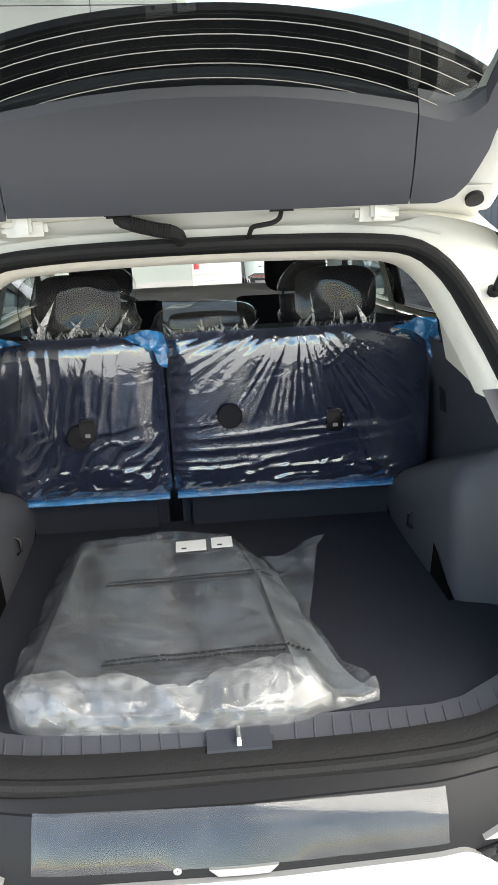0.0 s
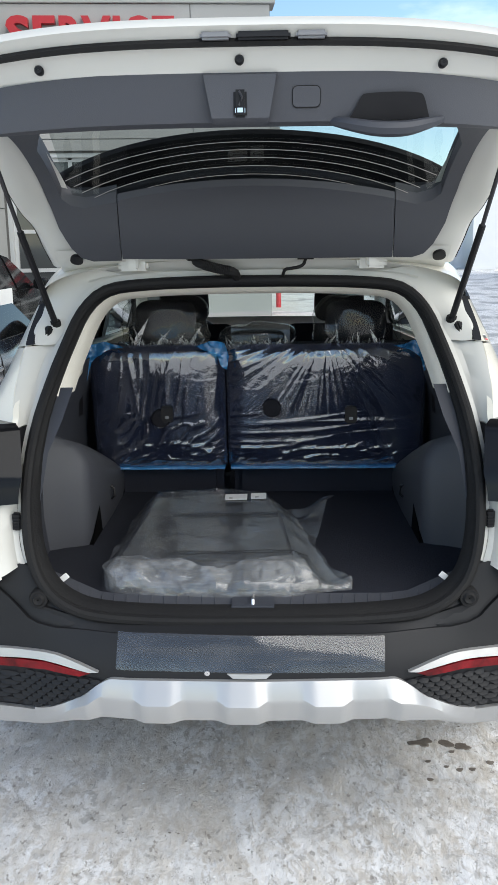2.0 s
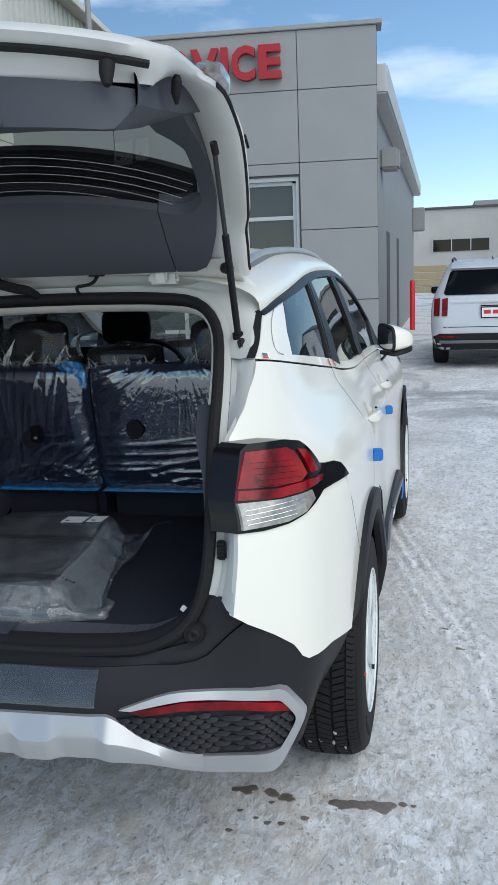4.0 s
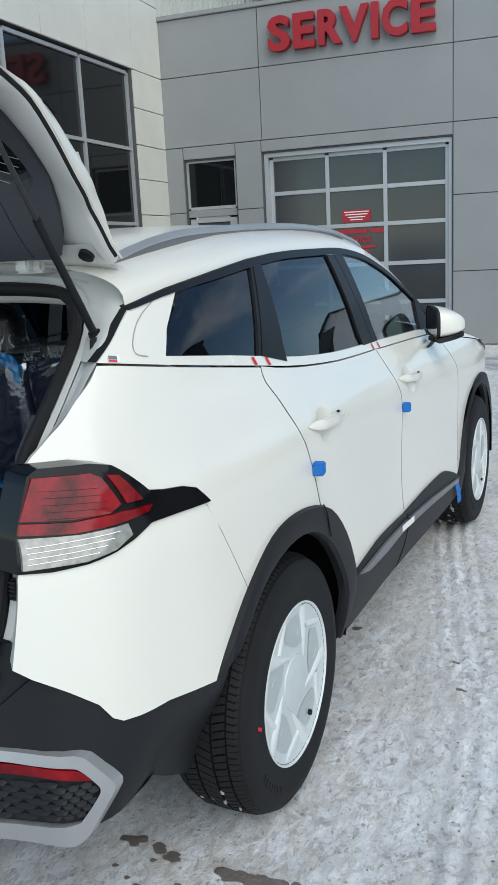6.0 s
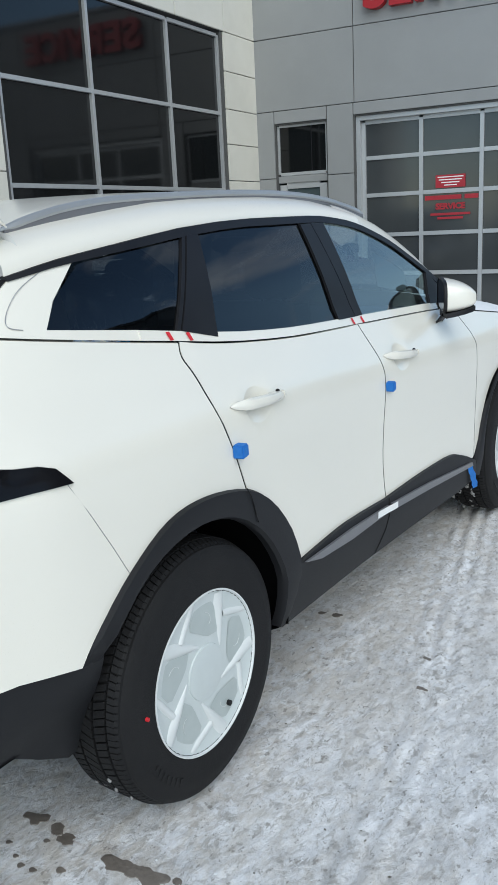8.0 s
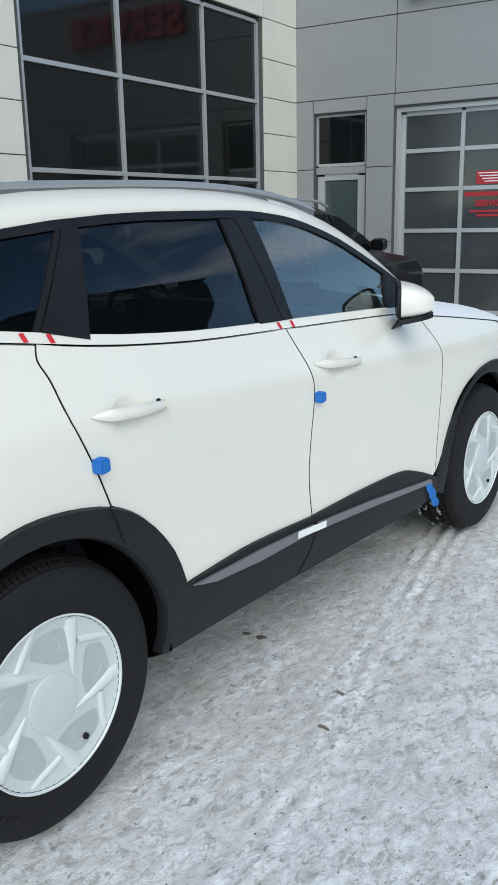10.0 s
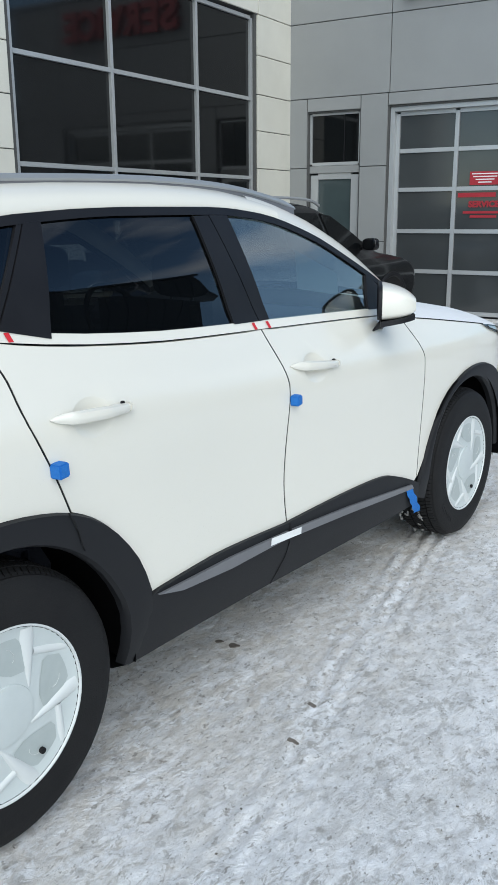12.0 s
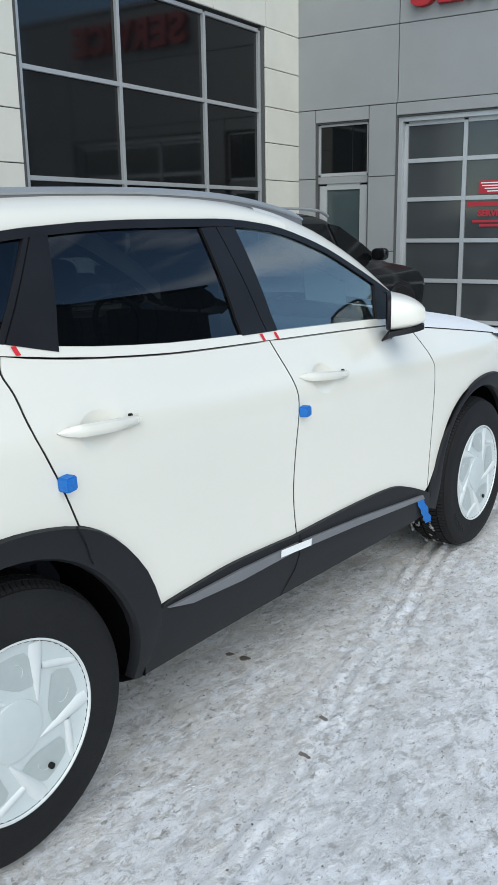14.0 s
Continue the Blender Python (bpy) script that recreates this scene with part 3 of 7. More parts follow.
def build_side_entrance():
    d = thing("door_1", grey_wall(0.8, 0), "aluminium staff door with a dark fanlight above it", "door", kind="structure")
    pane_grid(d, grey_wall, [0.37, 1.24], [2.33, 3.09], -0.05, 0.05, 0.05, ALU, DARKPANE)
    part("mullion", fixed(slab(grey_wall, 0.95, 0.965, 2.36, 3.06, -0.09, -0.06)), SATIN, d)
    part("transom", fixed(slab(grey_wall, 0.36, 1.25, 2.19, 2.30, -0.1, -0.03, 0.003)), GREYPANEL, d)
    pane_grid(d, grey_wall, [0.44, 1.16], [0.06, 2.16], -0.06, 0.13, 0.05, ALU, material("blue_grey_door_pane", (0.055, 0.075, 0.078), 0.08, stain=0.3, stain_scale=3, spec=0.6))
    part("handle", tubed([grey_wall(1.07, 0.9, 0.0), grey_wall(1.07, 1.3, 0.0)], 0.014), CHROME, d)
    return d


build_side_entrance()


def text_mesh(body, size, depth, place, along, up_vec, mat, name, parent, align="LEFT", width=None, label="", bold=0.0):
    """Raised letters: along and up_vec span their face."""
    cu = bpy.data.curves.new("letters", "FONT")
    cu.body, cu.size, cu.extrude, cu.align_x = body, size, depth / 2, align
    cu.offset = bold
    cu.resolution_u = 3
    ob = bpy.data.objects.new("letters", cu)
    scene.collection.objects.link(ob)
    bpy.context.view_layer.update()
    dg = bpy.context.evaluated_depsgraph_get()
    me = bpy.data.meshes.new_from_object(ob.evaluated_get(dg))
    bpy.data.objects.remove(ob)
    a, u = Vector(along).normalized(), Vector(up_vec).normalized()
    nrm = a.cross(u)
    xs = [v.co.x for v in me.vertices]
    k = (width / (max(xs) - min(xs))) if width else 1.0
    for v in me.vertices:
        x, y, z = v.co
        v.co = Vector(place) + a * ((x - min(xs)) * k if width else x) + u * y + nrm * z
    me.materials.clear()
    me.materials.append(mat)
    o2 = new(name, me)
    if parent is not None:
        o2.parent = parent
        base, p = Vector((0, 0, 0)), parent
        while p is not None:
            base += p.location
            p = p.parent
        o2.location = -base
    if label:
        o2["label"] = label
    return o2


def build_sign():
    s = thing("sign", grey_wall(3.2, 4.6), "raised red channel letters on the grey wall", "sign")
    word = "SERVICE"
    places = ((1.95, .36), (2.36, .34), (2.755, .37), (3.09, .45), (3.575, .11), (3.735, .38), (4.17, .35))
    for ch, (u, w) in zip(word, places):
        text_mesh(ch, 0.66, 0.12, grey_wall(u, 4.62, 0.10), ALONG, (0, 0, 1), REDSIGN, "letter", s, width=w, bold=.026)
    return s


build_sign()


def build_door_notices():
    dull = material("dull_red_vinyl", (.42, .022, .035), .55, grain=.3, grain_scale=60, stain=.3, stain_scale=5)
    s = thing("notice", grey_wall(3.2, 2.0), "red notice board with small white lines on the glazed door", "notice")
    part("board", fixed(slab(grey_wall, 3.0, 3.46, 1.96, 2.15, -0.125, -0.117)), dull, s)
    for k, w in enumerate((0.40, 0.36, 0.28, 0.20)):
        part("text_line", fixed(slab(grey_wall, 3.23 - w / 2, 3.23 + w / 2, 2.11 - 0.04 * k, 2.125 - 0.04 * k, -0.118, -0.115)), PAPER, s)
    d = thing("door_lettering", grey_wall(3.2, 1.6), "red lettering stuck on the glazed garage door", "lettering")
    for u0, u1 in ((2.83, 3.40), (3.45, 3.66)):
        part("text_line", fixed(slab(grey_wall, u0, u1, 1.785, 1.85, -0.128, -0.122)), dull, d, "red name in plain bars")
    text_mesh("SERVICE", 0.12, 0.006, grey_wall(3.0, 1.645, -0.122), ALONG, (0, 0, 1), dull, "word", d, width=0.46, bold=.006)
    for k, w in enumerate((0.62, 0.40)):
        part("text_line", fixed(slab(grey_wall, 3.23 - w / 2, 3.23 + w / 2, 1.55 - 0.06 * k, 1.585 - 0.06 * k, -0.128, -0.122)), dull, d)


build_door_notices()


def build_showroom():
    b = thing("wall_showroom", CORNER, "cream panelled building with a large dark window grid", "building", kind="structure")
    core = bmesh.new()
    for s0, s1, z0, z1 in ((0, 1.1, 0, 6.9), (1.1, 6.0, 4.42, 6.9), (6.0, 7.4, 0, 6.9)):
        slab(cream_wall, s0, s1, z0, z1, -0.35, 0, 0, core)
    slab(cream_wall, 1.1, 6.0, 0, 4.42, -1.2, -0.8, 0, core)
    slab(cream_wall, 7.05, 7.4, 0, 6.9, -14, -0.35, 0, core)
    part("wall_core", fixed(core), JOINT, b)
    zs = [0, 0.56, 1.12, 1.68, 2.24, 2.79, 3.31, 3.86, 4.42]
    cells = [(0, 1.04, a, c) for a, c in zip(zs, zs[1:])] + [(6.06, 7.4, a, c) for a, c in zip(zs, zs[1:])]
    ss = [0, 1.02, 2.40, 3.55, 4.75, 6.06, 7.4]
    cells += [(a, c, 4.42, 5.5) for a, c in zip(ss, ss[1:])] + [(a, c, 5.5, 6.9) for a, c in zip(ss, ss[1:])]
    panels(cream_wall, "panel", None, cells, CREAMPANEL, b)
    part("coping", fixed(slab(cream_wall, -14, 7.5, 6.86, 7.0, -0.4, 0.30, 0.01)), CREAMPANEL, b)
    up = bmesh.new()
    slab(cream_wall, -14, 0, 5.0, 6.86, -0.35, -0.01, 0, up)
    for i in range(54):
        slab(cream_wall, -13.9 + i * 0.26, -13.9 + i * 0.26 + 0.16, 5.0, 6.86, -0.01, 0.03, 0, up)
    part("upper_siding", fixed(up), material("pale_ribbed_siding", (0.62, 0.61, 0.55), 0.6, stain=0.15, grain=.1), b, "pale ribbed siding over the low roof")
    part("end_wall", fixed(slab(cream_wall, 7.4, 7.43, 0, 6.9, -14, 0.03)), CREAMPANEL, b)
    w = thing("window_1", cream_wall(3.5, 0), "large dark curtain-wall window in pale aluminium", "window", kind="structure")
    pane_grid(w, cream_wall, [1.12, 2.54, 4.33, 5.96], [0.1, 1.14, 2.10, 3.24, 4.36], -0.04, 0.052, 0.08, ALU, DARKPANE)
    return b


build_showroom()

# ---- the white car: its side as a surface over (y, z) ----
PLAN = hermite([-.05, 0, .06, .1, .146, .2, .263, .35, .53, .8, 1.0, 1.5, 2.2, 3.0, 3.7, 4.1, 4.35, 4.5, 4.6, 4.66],
               [.3, .45, .58, .655, .715, .770, .818, .85, .878, .895, .90, .895, .888, .89, .895, .875, .81, .69, .53, .3])
INSET = hermite([.2, .3, .4, .5, .62, .8, .94, 1.02, 1.07, 1.12, 1.17, 1.22, 1.28, 1.36, 1.45, 1.55, 1.6, 1.65, 1.7],
                [.09, .045, .015, 0, .006, .011, .012, .017, .030, .056, .085, .112, .136, .16, .195, .24, .27, .32, .40])
LEAN_Y = hermite([.3, .68, .97, 1.15, 1.39, 1.57], [0, 0, .03, .10, .30, .44])
WAIST = hermite([0, 1.2, 2.3, 3.0, 4], [1.256, 1.255, 1.179, 1.135, 1.09])
BELT = hermite([.40, .51, .72, 1.12, 1.40, 1.76, 2.20, 2.98, 3.3, 3.8, 4.3], [1.358, 1.343, 1.311, 1.255, 1.218, 1.190, 1.174, 1.147, 1.115, 1.05, .98])


def side_x(y, z):
    sh = (1.255 - WAIST(y)) * 0.6
    if z > 1.23:
        sh *= max(0.0, (1.53 - z) / 0.3)
    return PLAN(y - LEAN_Y(z)) - INSET(z + sh)


def ease(a, b, t):
    t = min(1.0, max(0.0, (t - a) / (b - a)))
    return t * t * (3 - 2 * t)


def haunch(y, z):
    """The swell of the flank over the rear wheel."""
    return .015 * ease(.30, .62, y) * (1 - ease(1.35, 2.15, y)) * (1 - ease(1.03, 1.24, z))


def side(off=0.0):
    def f(y, z):
        d = haunch(y, z)
        return Vector((side_x(y, z) + off + d, y - 1.1 * d, z + .35 * d))
    return f


CAR = thing("car", (0, 2.3, 0), "white compact SUV with black cladding, tailgate raised, new and unregistered", "car")

ARCH_R_OUT = smooth([(.55, .59), (.61, .656), (.73, .758), (.88, .841), (1.04, .858), (1.235, .823), (1.36, .750), (1.46, .63), (1.503, .51)], 4)
ARCH_R_OUT = [(q.x, q.y) for q in ARCH_R_OUT]
RW, FW, WR = (.985, .368), (3.74, .368), .366


def arc(c, r, a0, a1, n=20):
    return [(c[0] + r * math.cos(radians(a0 + (a1 - a0) * i / n)), c[1] + r * math.sin(radians(a0 + (a1 - a0) * i / n))) for i in range(n + 1)]


def line2(pts, n=4):
    return [(p.x, p.y) for p in smooth([Vector((a, b, 0)) for a, b in pts], n)]


DOOR_CUT = line2([(1.12, 1.255), (1.108, 1.216), (1.122, 1.165), (1.135, 1.065), (1.20, .912), (1.235, .823)])
B_CUT = line2([(2.205, 1.174), (2.235, 1.05), (2.243, .962), (2.215, .80), (2.197, .65), (2.205, .512)])
F_CUT = line2([(3.20, 1.118), (3.275, .98), (3.28, .905), (3.26, .683), (3.215, .425)])
GAP = 0.0036


def shifted(pts, d):
    return [(a + d, b) for a, b in pts]


def belt_line(y0, y1, dz=0.0, n=14):
    return [(y0 + (y1 - y0) * i / n, BELT(y0 + (y1 - y0) * i / n) + dz) for i in range(n + 1)]


REAR_EDGE = [(.116, .785), (.138, .90), (.166, 1.03), (.240, 1.152), (.304, 1.202), (.363, 1.239), (.415, 1.276), (.463, 1.309), (.500, 1.340)]
QSEAM = [(.50, .599), (.384, .618), (.300, .621), (.262, .626), (.243, .640), (.223, .677), (.182, .718), (.136, .760)]
quarter = line2(REAR_EDGE) + belt_line(.53, 1.115, -.003) + shifted(DOOR_CUT[1:], -GAP) + ARCH_R_OUT[ARCH_R_OUT.index(min(ARCH_R_OUT, key=lambda q: abs(q[0] - 1.235))) - 1::-1] + QSEAM
both("quarter_panel", patch(quarter, side(), .03, (-.013, .012, 0), (1, 0, 0)), WHITE, CAR)

arch_tail = [q for q in ARCH_R_OUT if q[0] > 1.24]
SILL_TOP = line2([(1.503, .512), (1.70, .523), (1.86, .526), (2.18, .512)], 4)
SILL_TOP_F = line2([(2.21, .513), (2.57, .516), (2.88, .507), (3.02, .475), (3.12, .44), (3.205, .405)], 4)
rear_door = shifted(DOOR_CUT, GAP) + arch_tail + SILL_TOP[1:] + [(2.205 - GAP, .512)] + shifted(B_CUT[::-1], -GAP)[1:] + belt_line(2.20, 1.125, -.003)[1:-1]
front_door = shifted(B_CUT, GAP) + SILL_TOP_F[1:-1] + shifted(F_CUT[::-1], -GAP) + belt_line(3.19, 2.21, -.003)[:-1]
DOORS = {}
GRIPS = {"rear_door": (1.340, 1.046), "front_door": (2.425, 1.021)}


def scooped(y, z):
    """The side with a shallow dish behind each door grip."""
    d = 0.0
    for gy, gz in GRIPS.values():
        q = ((y - gy) / .074) ** 2 + ((z - gz) / .052) ** 2
        if q < 1:
            d += .013 * (1 - q) ** 0.9
    return side(-d)(y, z)


for nm, poly in (("rear_door", rear_door), ("front_door", front_door)):
    gy, gz = GRIPS[nm]
    net = [(gy + .072 * r * math.cos(a), gz + .050 * r * math.sin(a)) for r in (.2, .4, .6, .75, .87, .95, 1.0, 1.06) for a in np.linspace(0, 2 * math.pi, 30, endpoint=False)]
    DOORS[nm] = both(nm, patch(poly, scooped, .05, (-.02, 0, 0), (1, 0, 0), net), WHITE, CAR)

for cut in (DOOR_CUT, B_CUT, F_CUT):
    both("door_gap", tubed([side(-.0036)(*q) for q in cut], .0037, 6), RUBBER, CAR)
ARCH_F_OUT = line2([(3.235, .405), (3.35, .60), (3.50, .74), (3.70, .828), (3.93, .838), (4.13, .78), (4.25, .66), (4.30, .52)])
fender = shifted(F_CUT, GAP) + [q for q in ARCH_F_OUT if q[1] > .43 and q[0] > 3.24][1:] + [(4.34, .55), (4.42, .70), (4.40, .86), (4.34, .955)] + belt_line(4.28, 3.21, -.003)
both("front_fender", patch(fender, side(), .05, (-.02, 0, 0), (1, 0, 0)), WHITE, CAR)

# white strip under the side windows, and the upper quarter with its filler outline
both("belt_strip", patch(belt_line(.98, 3.02, .003) + belt_line(3.02, .98, .030), side(.004), .08, (-.02, 0, 0), (1, 0, 0)), WHITE, CAR)
DLO_TOP = hermite([.66, .83, 1.06, 1.33, 1.67, 2.11, 2.36, 2.64, 2.92, 3.12, 3.3], [1.464, 1.496, 1.525, 1.555, 1.572, 1.574, 1.555, 1.486, 1.368, 1.27, 1.17])


def dlo_line(y0, y1, dz=0.0, n=16):
    return [(y0 + (y1 - y0) * i / n, DLO_TOP(y0 + (y1 - y0) * i / n) + dz) for i in range(n + 1)]


upper_q = belt_line(.506, .98, .003, 8) + [(.98, BELT(.98) + .03), (.70, 1.338), (.75, 1.40), (.865, 1.492)] + [(.83, 1.492), (.70, 1.468), (.670, 1.459), (.621, 1.426), (.569, 1.388)]
both("upper_quarter_panel", patch(upper_q, side(), .04, (-.02, 0, 0), (1, 0, 0)), WHITE, CAR)
FLAP = [side(.0015)(*q) for q in line2([(.64, 1.345), (.610, 1.353), (.608, 1.368), (.626, 1.392), (.66, 1.422), (.697, 1.444), (.756, 1.470)])]
part("panel_mark", tubed(FLAP, .0012, 4), SILVER, CAR)

# black frames round the side windows
BW = .024
both("window_surround", patch(dlo_line(.66, 3.30, 0, 40) + [(y, z - BW * (.45 + .55 * min(1, max(0, (y - .66) / .55)))) for y, z in dlo_line(3.30, .66, 0, 40)], side(.005), .06, (-.02, 0, 0), (1, 0, 0)), SATIN, CAR)
both("c_pillar_cover", patch([(1.145, BELT(1.145) + .03), (1.295, 1.247), (1.375, 1.537), (1.318, 1.532)], side(.006), .06, (-.015, 0, 0), (1, 0, 0)), SATIN, CAR)
both("c_pillar_cover", patch([(1.125, BELT(1.125) + .03), (1.140, BELT(1.14) + .03), (1.313, 1.530), (1.296, 1.528)], side(.004), .06, (-.015, 0, 0), (1, 0, 0)), SATIN, CAR)
both("b_pillar_cover", patch([(2.062, 1.206), (2.198, 1.203), (2.075, 1.548), (2.0, 1.546)], side(.006), .06, (-.015, 0, 0), (1, 0, 0)), SATIN, CAR)
both("b_pillar_cover", patch([(2.203, 1.203), (2.262, 1.203), (2.175, 1.548), (2.08, 1.548)], side(.006), .06, (-.015, 0, 0), (1, 0, 0)), SATIN, CAR)
both("mirror_sail", patch([(2.955, 1.176), (3.10, 1.17), (3.19, 1.19), (3.03, 1.292), (2.99, 1.312)], side(.006), .06, (-.015, 0, 0), (1, 0, 0)), SATIN, CAR)


def pane(name, poly, mat, parents, label):
    bm = patch(poly, side(-.004), .06, None, (1, 0, 0))
    b2 = mirrored(bm)
    for bmx, par in zip((bm, b2), parents):
        part(name, bmx, mat, par, label)


pane("quarter_window", [(.70, 1.336), (1.128, 1.280), (1.30, 1.541), (1.06, 1.508), (.87, 1.478), (.76, 1.405)], PRIVACY, (CAR, CAR), "dark privacy glass")
pane("door_window", [(1.293, 1.243), (1.70, 1.216), (2.066, 1.200), (2.003, 1.556), (1.67, 1.556), (1.372, 1.543)], PRIVACY, DOORS["rear_door"], "dark privacy glass")
pane("door_window", [(2.255, 1.197), (2.60, 1.182), (2.965, 1.170), (2.995, 1.31), (2.80, 1.408), (2.62, 1.476), (2.42, 1.529), (2.17, 1.556)], CLEARGLASS, DOORS["front_door"], "lightly tinted glass")

# roof, bonnet and windscreen as sheets between the two sides
ROOF_MID = hermite([.66, .80, 1.0, 1.4, 1.9, 2.2, 2.45, 2.60], [1.580, 1.606, 1.637, 1.674, 1.684, 1.670, 1.634, 1.602])


def roof_row(y, n=14):
    ze = DLO_TOP(y) + .001 if y > .66 else 1.464
    xe = side_x(y, ze)
    zc = ROOF_MID(y)
    row = []
    for i in range(-n, n + 1):
        a = i / n * math.pi / 2
        sx = math.copysign(abs(math.sin(a)) ** .80, a)
        row.append(Vector((xe * sx, y, ze + (zc - ze) * math.cos(a) ** .75)))
    return row


ROOF_YS = [.66, .70, .75, .82, .9, 1.0, 1.15, 1.3, 1.5, 1.7, 1.9, 2.1, 2.25, 2.38, 2.48]
roof = loft([roof_row(y) for y in ROOF_YS])
part("roof", fixed(roof), WHITE, CAR, "white roof with a thin dusting of snow")


def a_pillar(y, t):
    """t from 0 at the side window to 1 at the windscreen's edge."""
    z = DLO_TOP(y) + .001
    x = side_x(y, z)
    lift = .058 - .034 * ease(2.85, 3.30, y)
    return Vector((x - .075 * t, y + .035 * t, z + lift * math.sin(t * math.pi / 2)))


ys_a = list(np.linspace(2.34, 3.30, 18))
both("a_pillar", fixed(loft([[a_pillar(y, t) for t in (0, .25, .5, .75, 1)] for y in ys_a])), WHITE, CAR)
wind = []
for y in ys_a:
    e = a_pillar(y, 1)
    wind.append([Vector((e.x * s, e.y + (.16 if y > 2.5 else .16 * (y - 2.34) / .16) * (1 - s * s), e.z + .028 * (1 - s * s))) for s in np.linspace(-1, 1, 15)])
part("windscreen", fixed(loft(wind)), WINDSHIELD, CAR, "clear windscreen")


def hood_row(y):
    ze = BELT(min(y, 4.3)) - .004 if y <= 4.3 else .976 - (y - 4.3) * .5
    xe = side_x(min(y, 4.3), ze) if y <= 4.3 else .80 - (y - 4.3) * .9
    crown = .095 * (1 - .8 * max(0, (y - 4.15) / .35) ** 2)
    return [Vector((xe * s, y, ze + crown * (1 - abs(s) ** 4.5))) for s in (-1, -.985, -.96, -.92, -.86, -.78, -.68, -.54, -.36, -.18, 0, .18, .36, .54, .68, .78, .86, .92, .96, .985, 1)]


part("bonnet", fixed(loft([hood_row(y) for y in np.linspace(3.26, 4.50, 16)])), DUSTED, CAR, "white bonnet dusted with snow")
front = []
for z in (.25, .35, .45, .6, .75, .9, .96):
    front.append([Vector((s * .80, 4.40 + .24 * (1 - abs(s) ** 2.5) - abs(z - .55) * .12, z)) for s in np.linspace(-1, 1, 17)])
part("front_bumper", fixed(loft(front)), WHITE, CAR, "white front bumper")
both("bonnet_gap", tubed([side(.001)(y, BELT(y) - .0035) for y in np.linspace(3.33, 4.02, 14)], .0026, 5), RUBBER, CAR)
headlamps = both("headlamp", patch([(4.00, 1.016), (4.08, 1.008), (4.18, .992), (4.27, .972), (4.33, .945), (4.33, .905), (4.27, .925), (4.18, .955), (4.08, .985)], side(.008), .03, (-.04, 0, 0), (1, 0, 0)), GLOSSBLACK, CAR, "slim dark headlamp")
lens = patch([(4.06, 1.005), (4.16, .988), (4.25, .962), (4.25, .948), (4.16, .972), (4.07, .994)], side(.0115), .03, (-.01, 0, 0), (1, 0, 0))
for b, lp in zip((lens, mirrored(lens)), headlamps):
    part("lens", b, CLEARLENS, lp)

# ---- cladding ----
both("sill_cladding", patch([(1.43, .50), (1.503, .505)] + SILL_TOP[1:] + SILL_TOP_F[:-1] + [(3.215, .40), (3.25, .30), (3.05, .29), (2.6, .295), (2.14, .30), (1.61, .305), (1.43, .305)], side(.014), .06, (-.04, 0, 0), (1, 0, 0)), CLAD, CAR)
both("sill_underside", fixed(loft([[Vector((side_x(y, .30) + .012 - d, y, .30 - .03 * (d > .05))) for d in (0, .06, .2)] for y in np.linspace(1.42, 3.25, 12)])), CLAD, CAR)
both("sill_strip", patch([(1.515, .503), (1.86, .50), (2.185, .487), (2.185, .462), (1.86, .462), (1.62, .478)], side(.024), .06, (-.01, 0, 0), (1, 0, 0)), SILLSILVER, CAR)
both("sill_strip", patch([(2.215, .486), (2.60, .462), (3.13, .414), (3.15, .392), (2.60, .434), (2.215, .458)], side(.024), .06, (-.01, 0, 0), (1, 0, 0)), SILLSILVER, CAR)


def arch_ring(outer, centre, r, a0, a1, sill):
    """The black lip round a wheel opening; towards the bumper it tucks in."""
    inner = arc(centre, r, a0, a1, 26)
    k = 26
    o = [Vector((q[0], q[1], 0)) for q in outer]
    ln = [0]
    for a, b in zip(o, o[1:]):
        ln.append(ln[-1] + (b - a).length)
    rows = []
    for i in range(k + 1):
        t = ln[-1] * i / k
        j = max(0, min(len(o) - 2, int(np.searchsorted(ln, t)) - 1))
        p = o[j].lerp(o[j + 1], (t - ln[j]) / max(1e-6, ln[j + 1] - ln[j]))
        q = inner[i]
        row = []
        for s, off in ((0, .0), (.04, .016), (.5, .022), (.92, .020), (1, .008), (1.0, -.015)):
            y, z = p.x + (q[0] - p.x) * s, p.y + (q[1] - p.y) * s
            low = ease(.56, .40, z) if (y - centre[0]) * sill > 0 else 0.0
            d = haunch(y, z)
            x = max(side_x(y, max(z, .45)), .86) * (1 - low) + (side_x(y, max(z, .30)) - .004) * low
            tuck = .15 * ease(.66, .40, z) if (y - centre[0]) * sill < 0 and sill > 0 else 0.0
            row.append(Vector((x + off + d - tuck, y - 1.1 * d, z + .35 * d)))
        rows.append(row)
    return fixed(loft(rows))


both("arch_cladding", arch_ring([(.545, .50), (.545, .59)] + ARCH_R_OUT[1:] + [(1.50, .40), (1.45, .303)], RW, .425, 189, -7, 1), CLAD, CAR)
both("arch_cladding", arch_ring([(3.215, .33)] + ARCH_F_OUT + [(4.30, .40)], FW, .425, 190, 0, -1), CLAD, CAR)
both("sill_gap", tubed([side(.0145)(y, z) for y, z in ((2.205, .508), (2.200, .44), (2.185, .39), (2.15, .34), (2.125, .302))], .0026, 5), RUBBER, CAR)
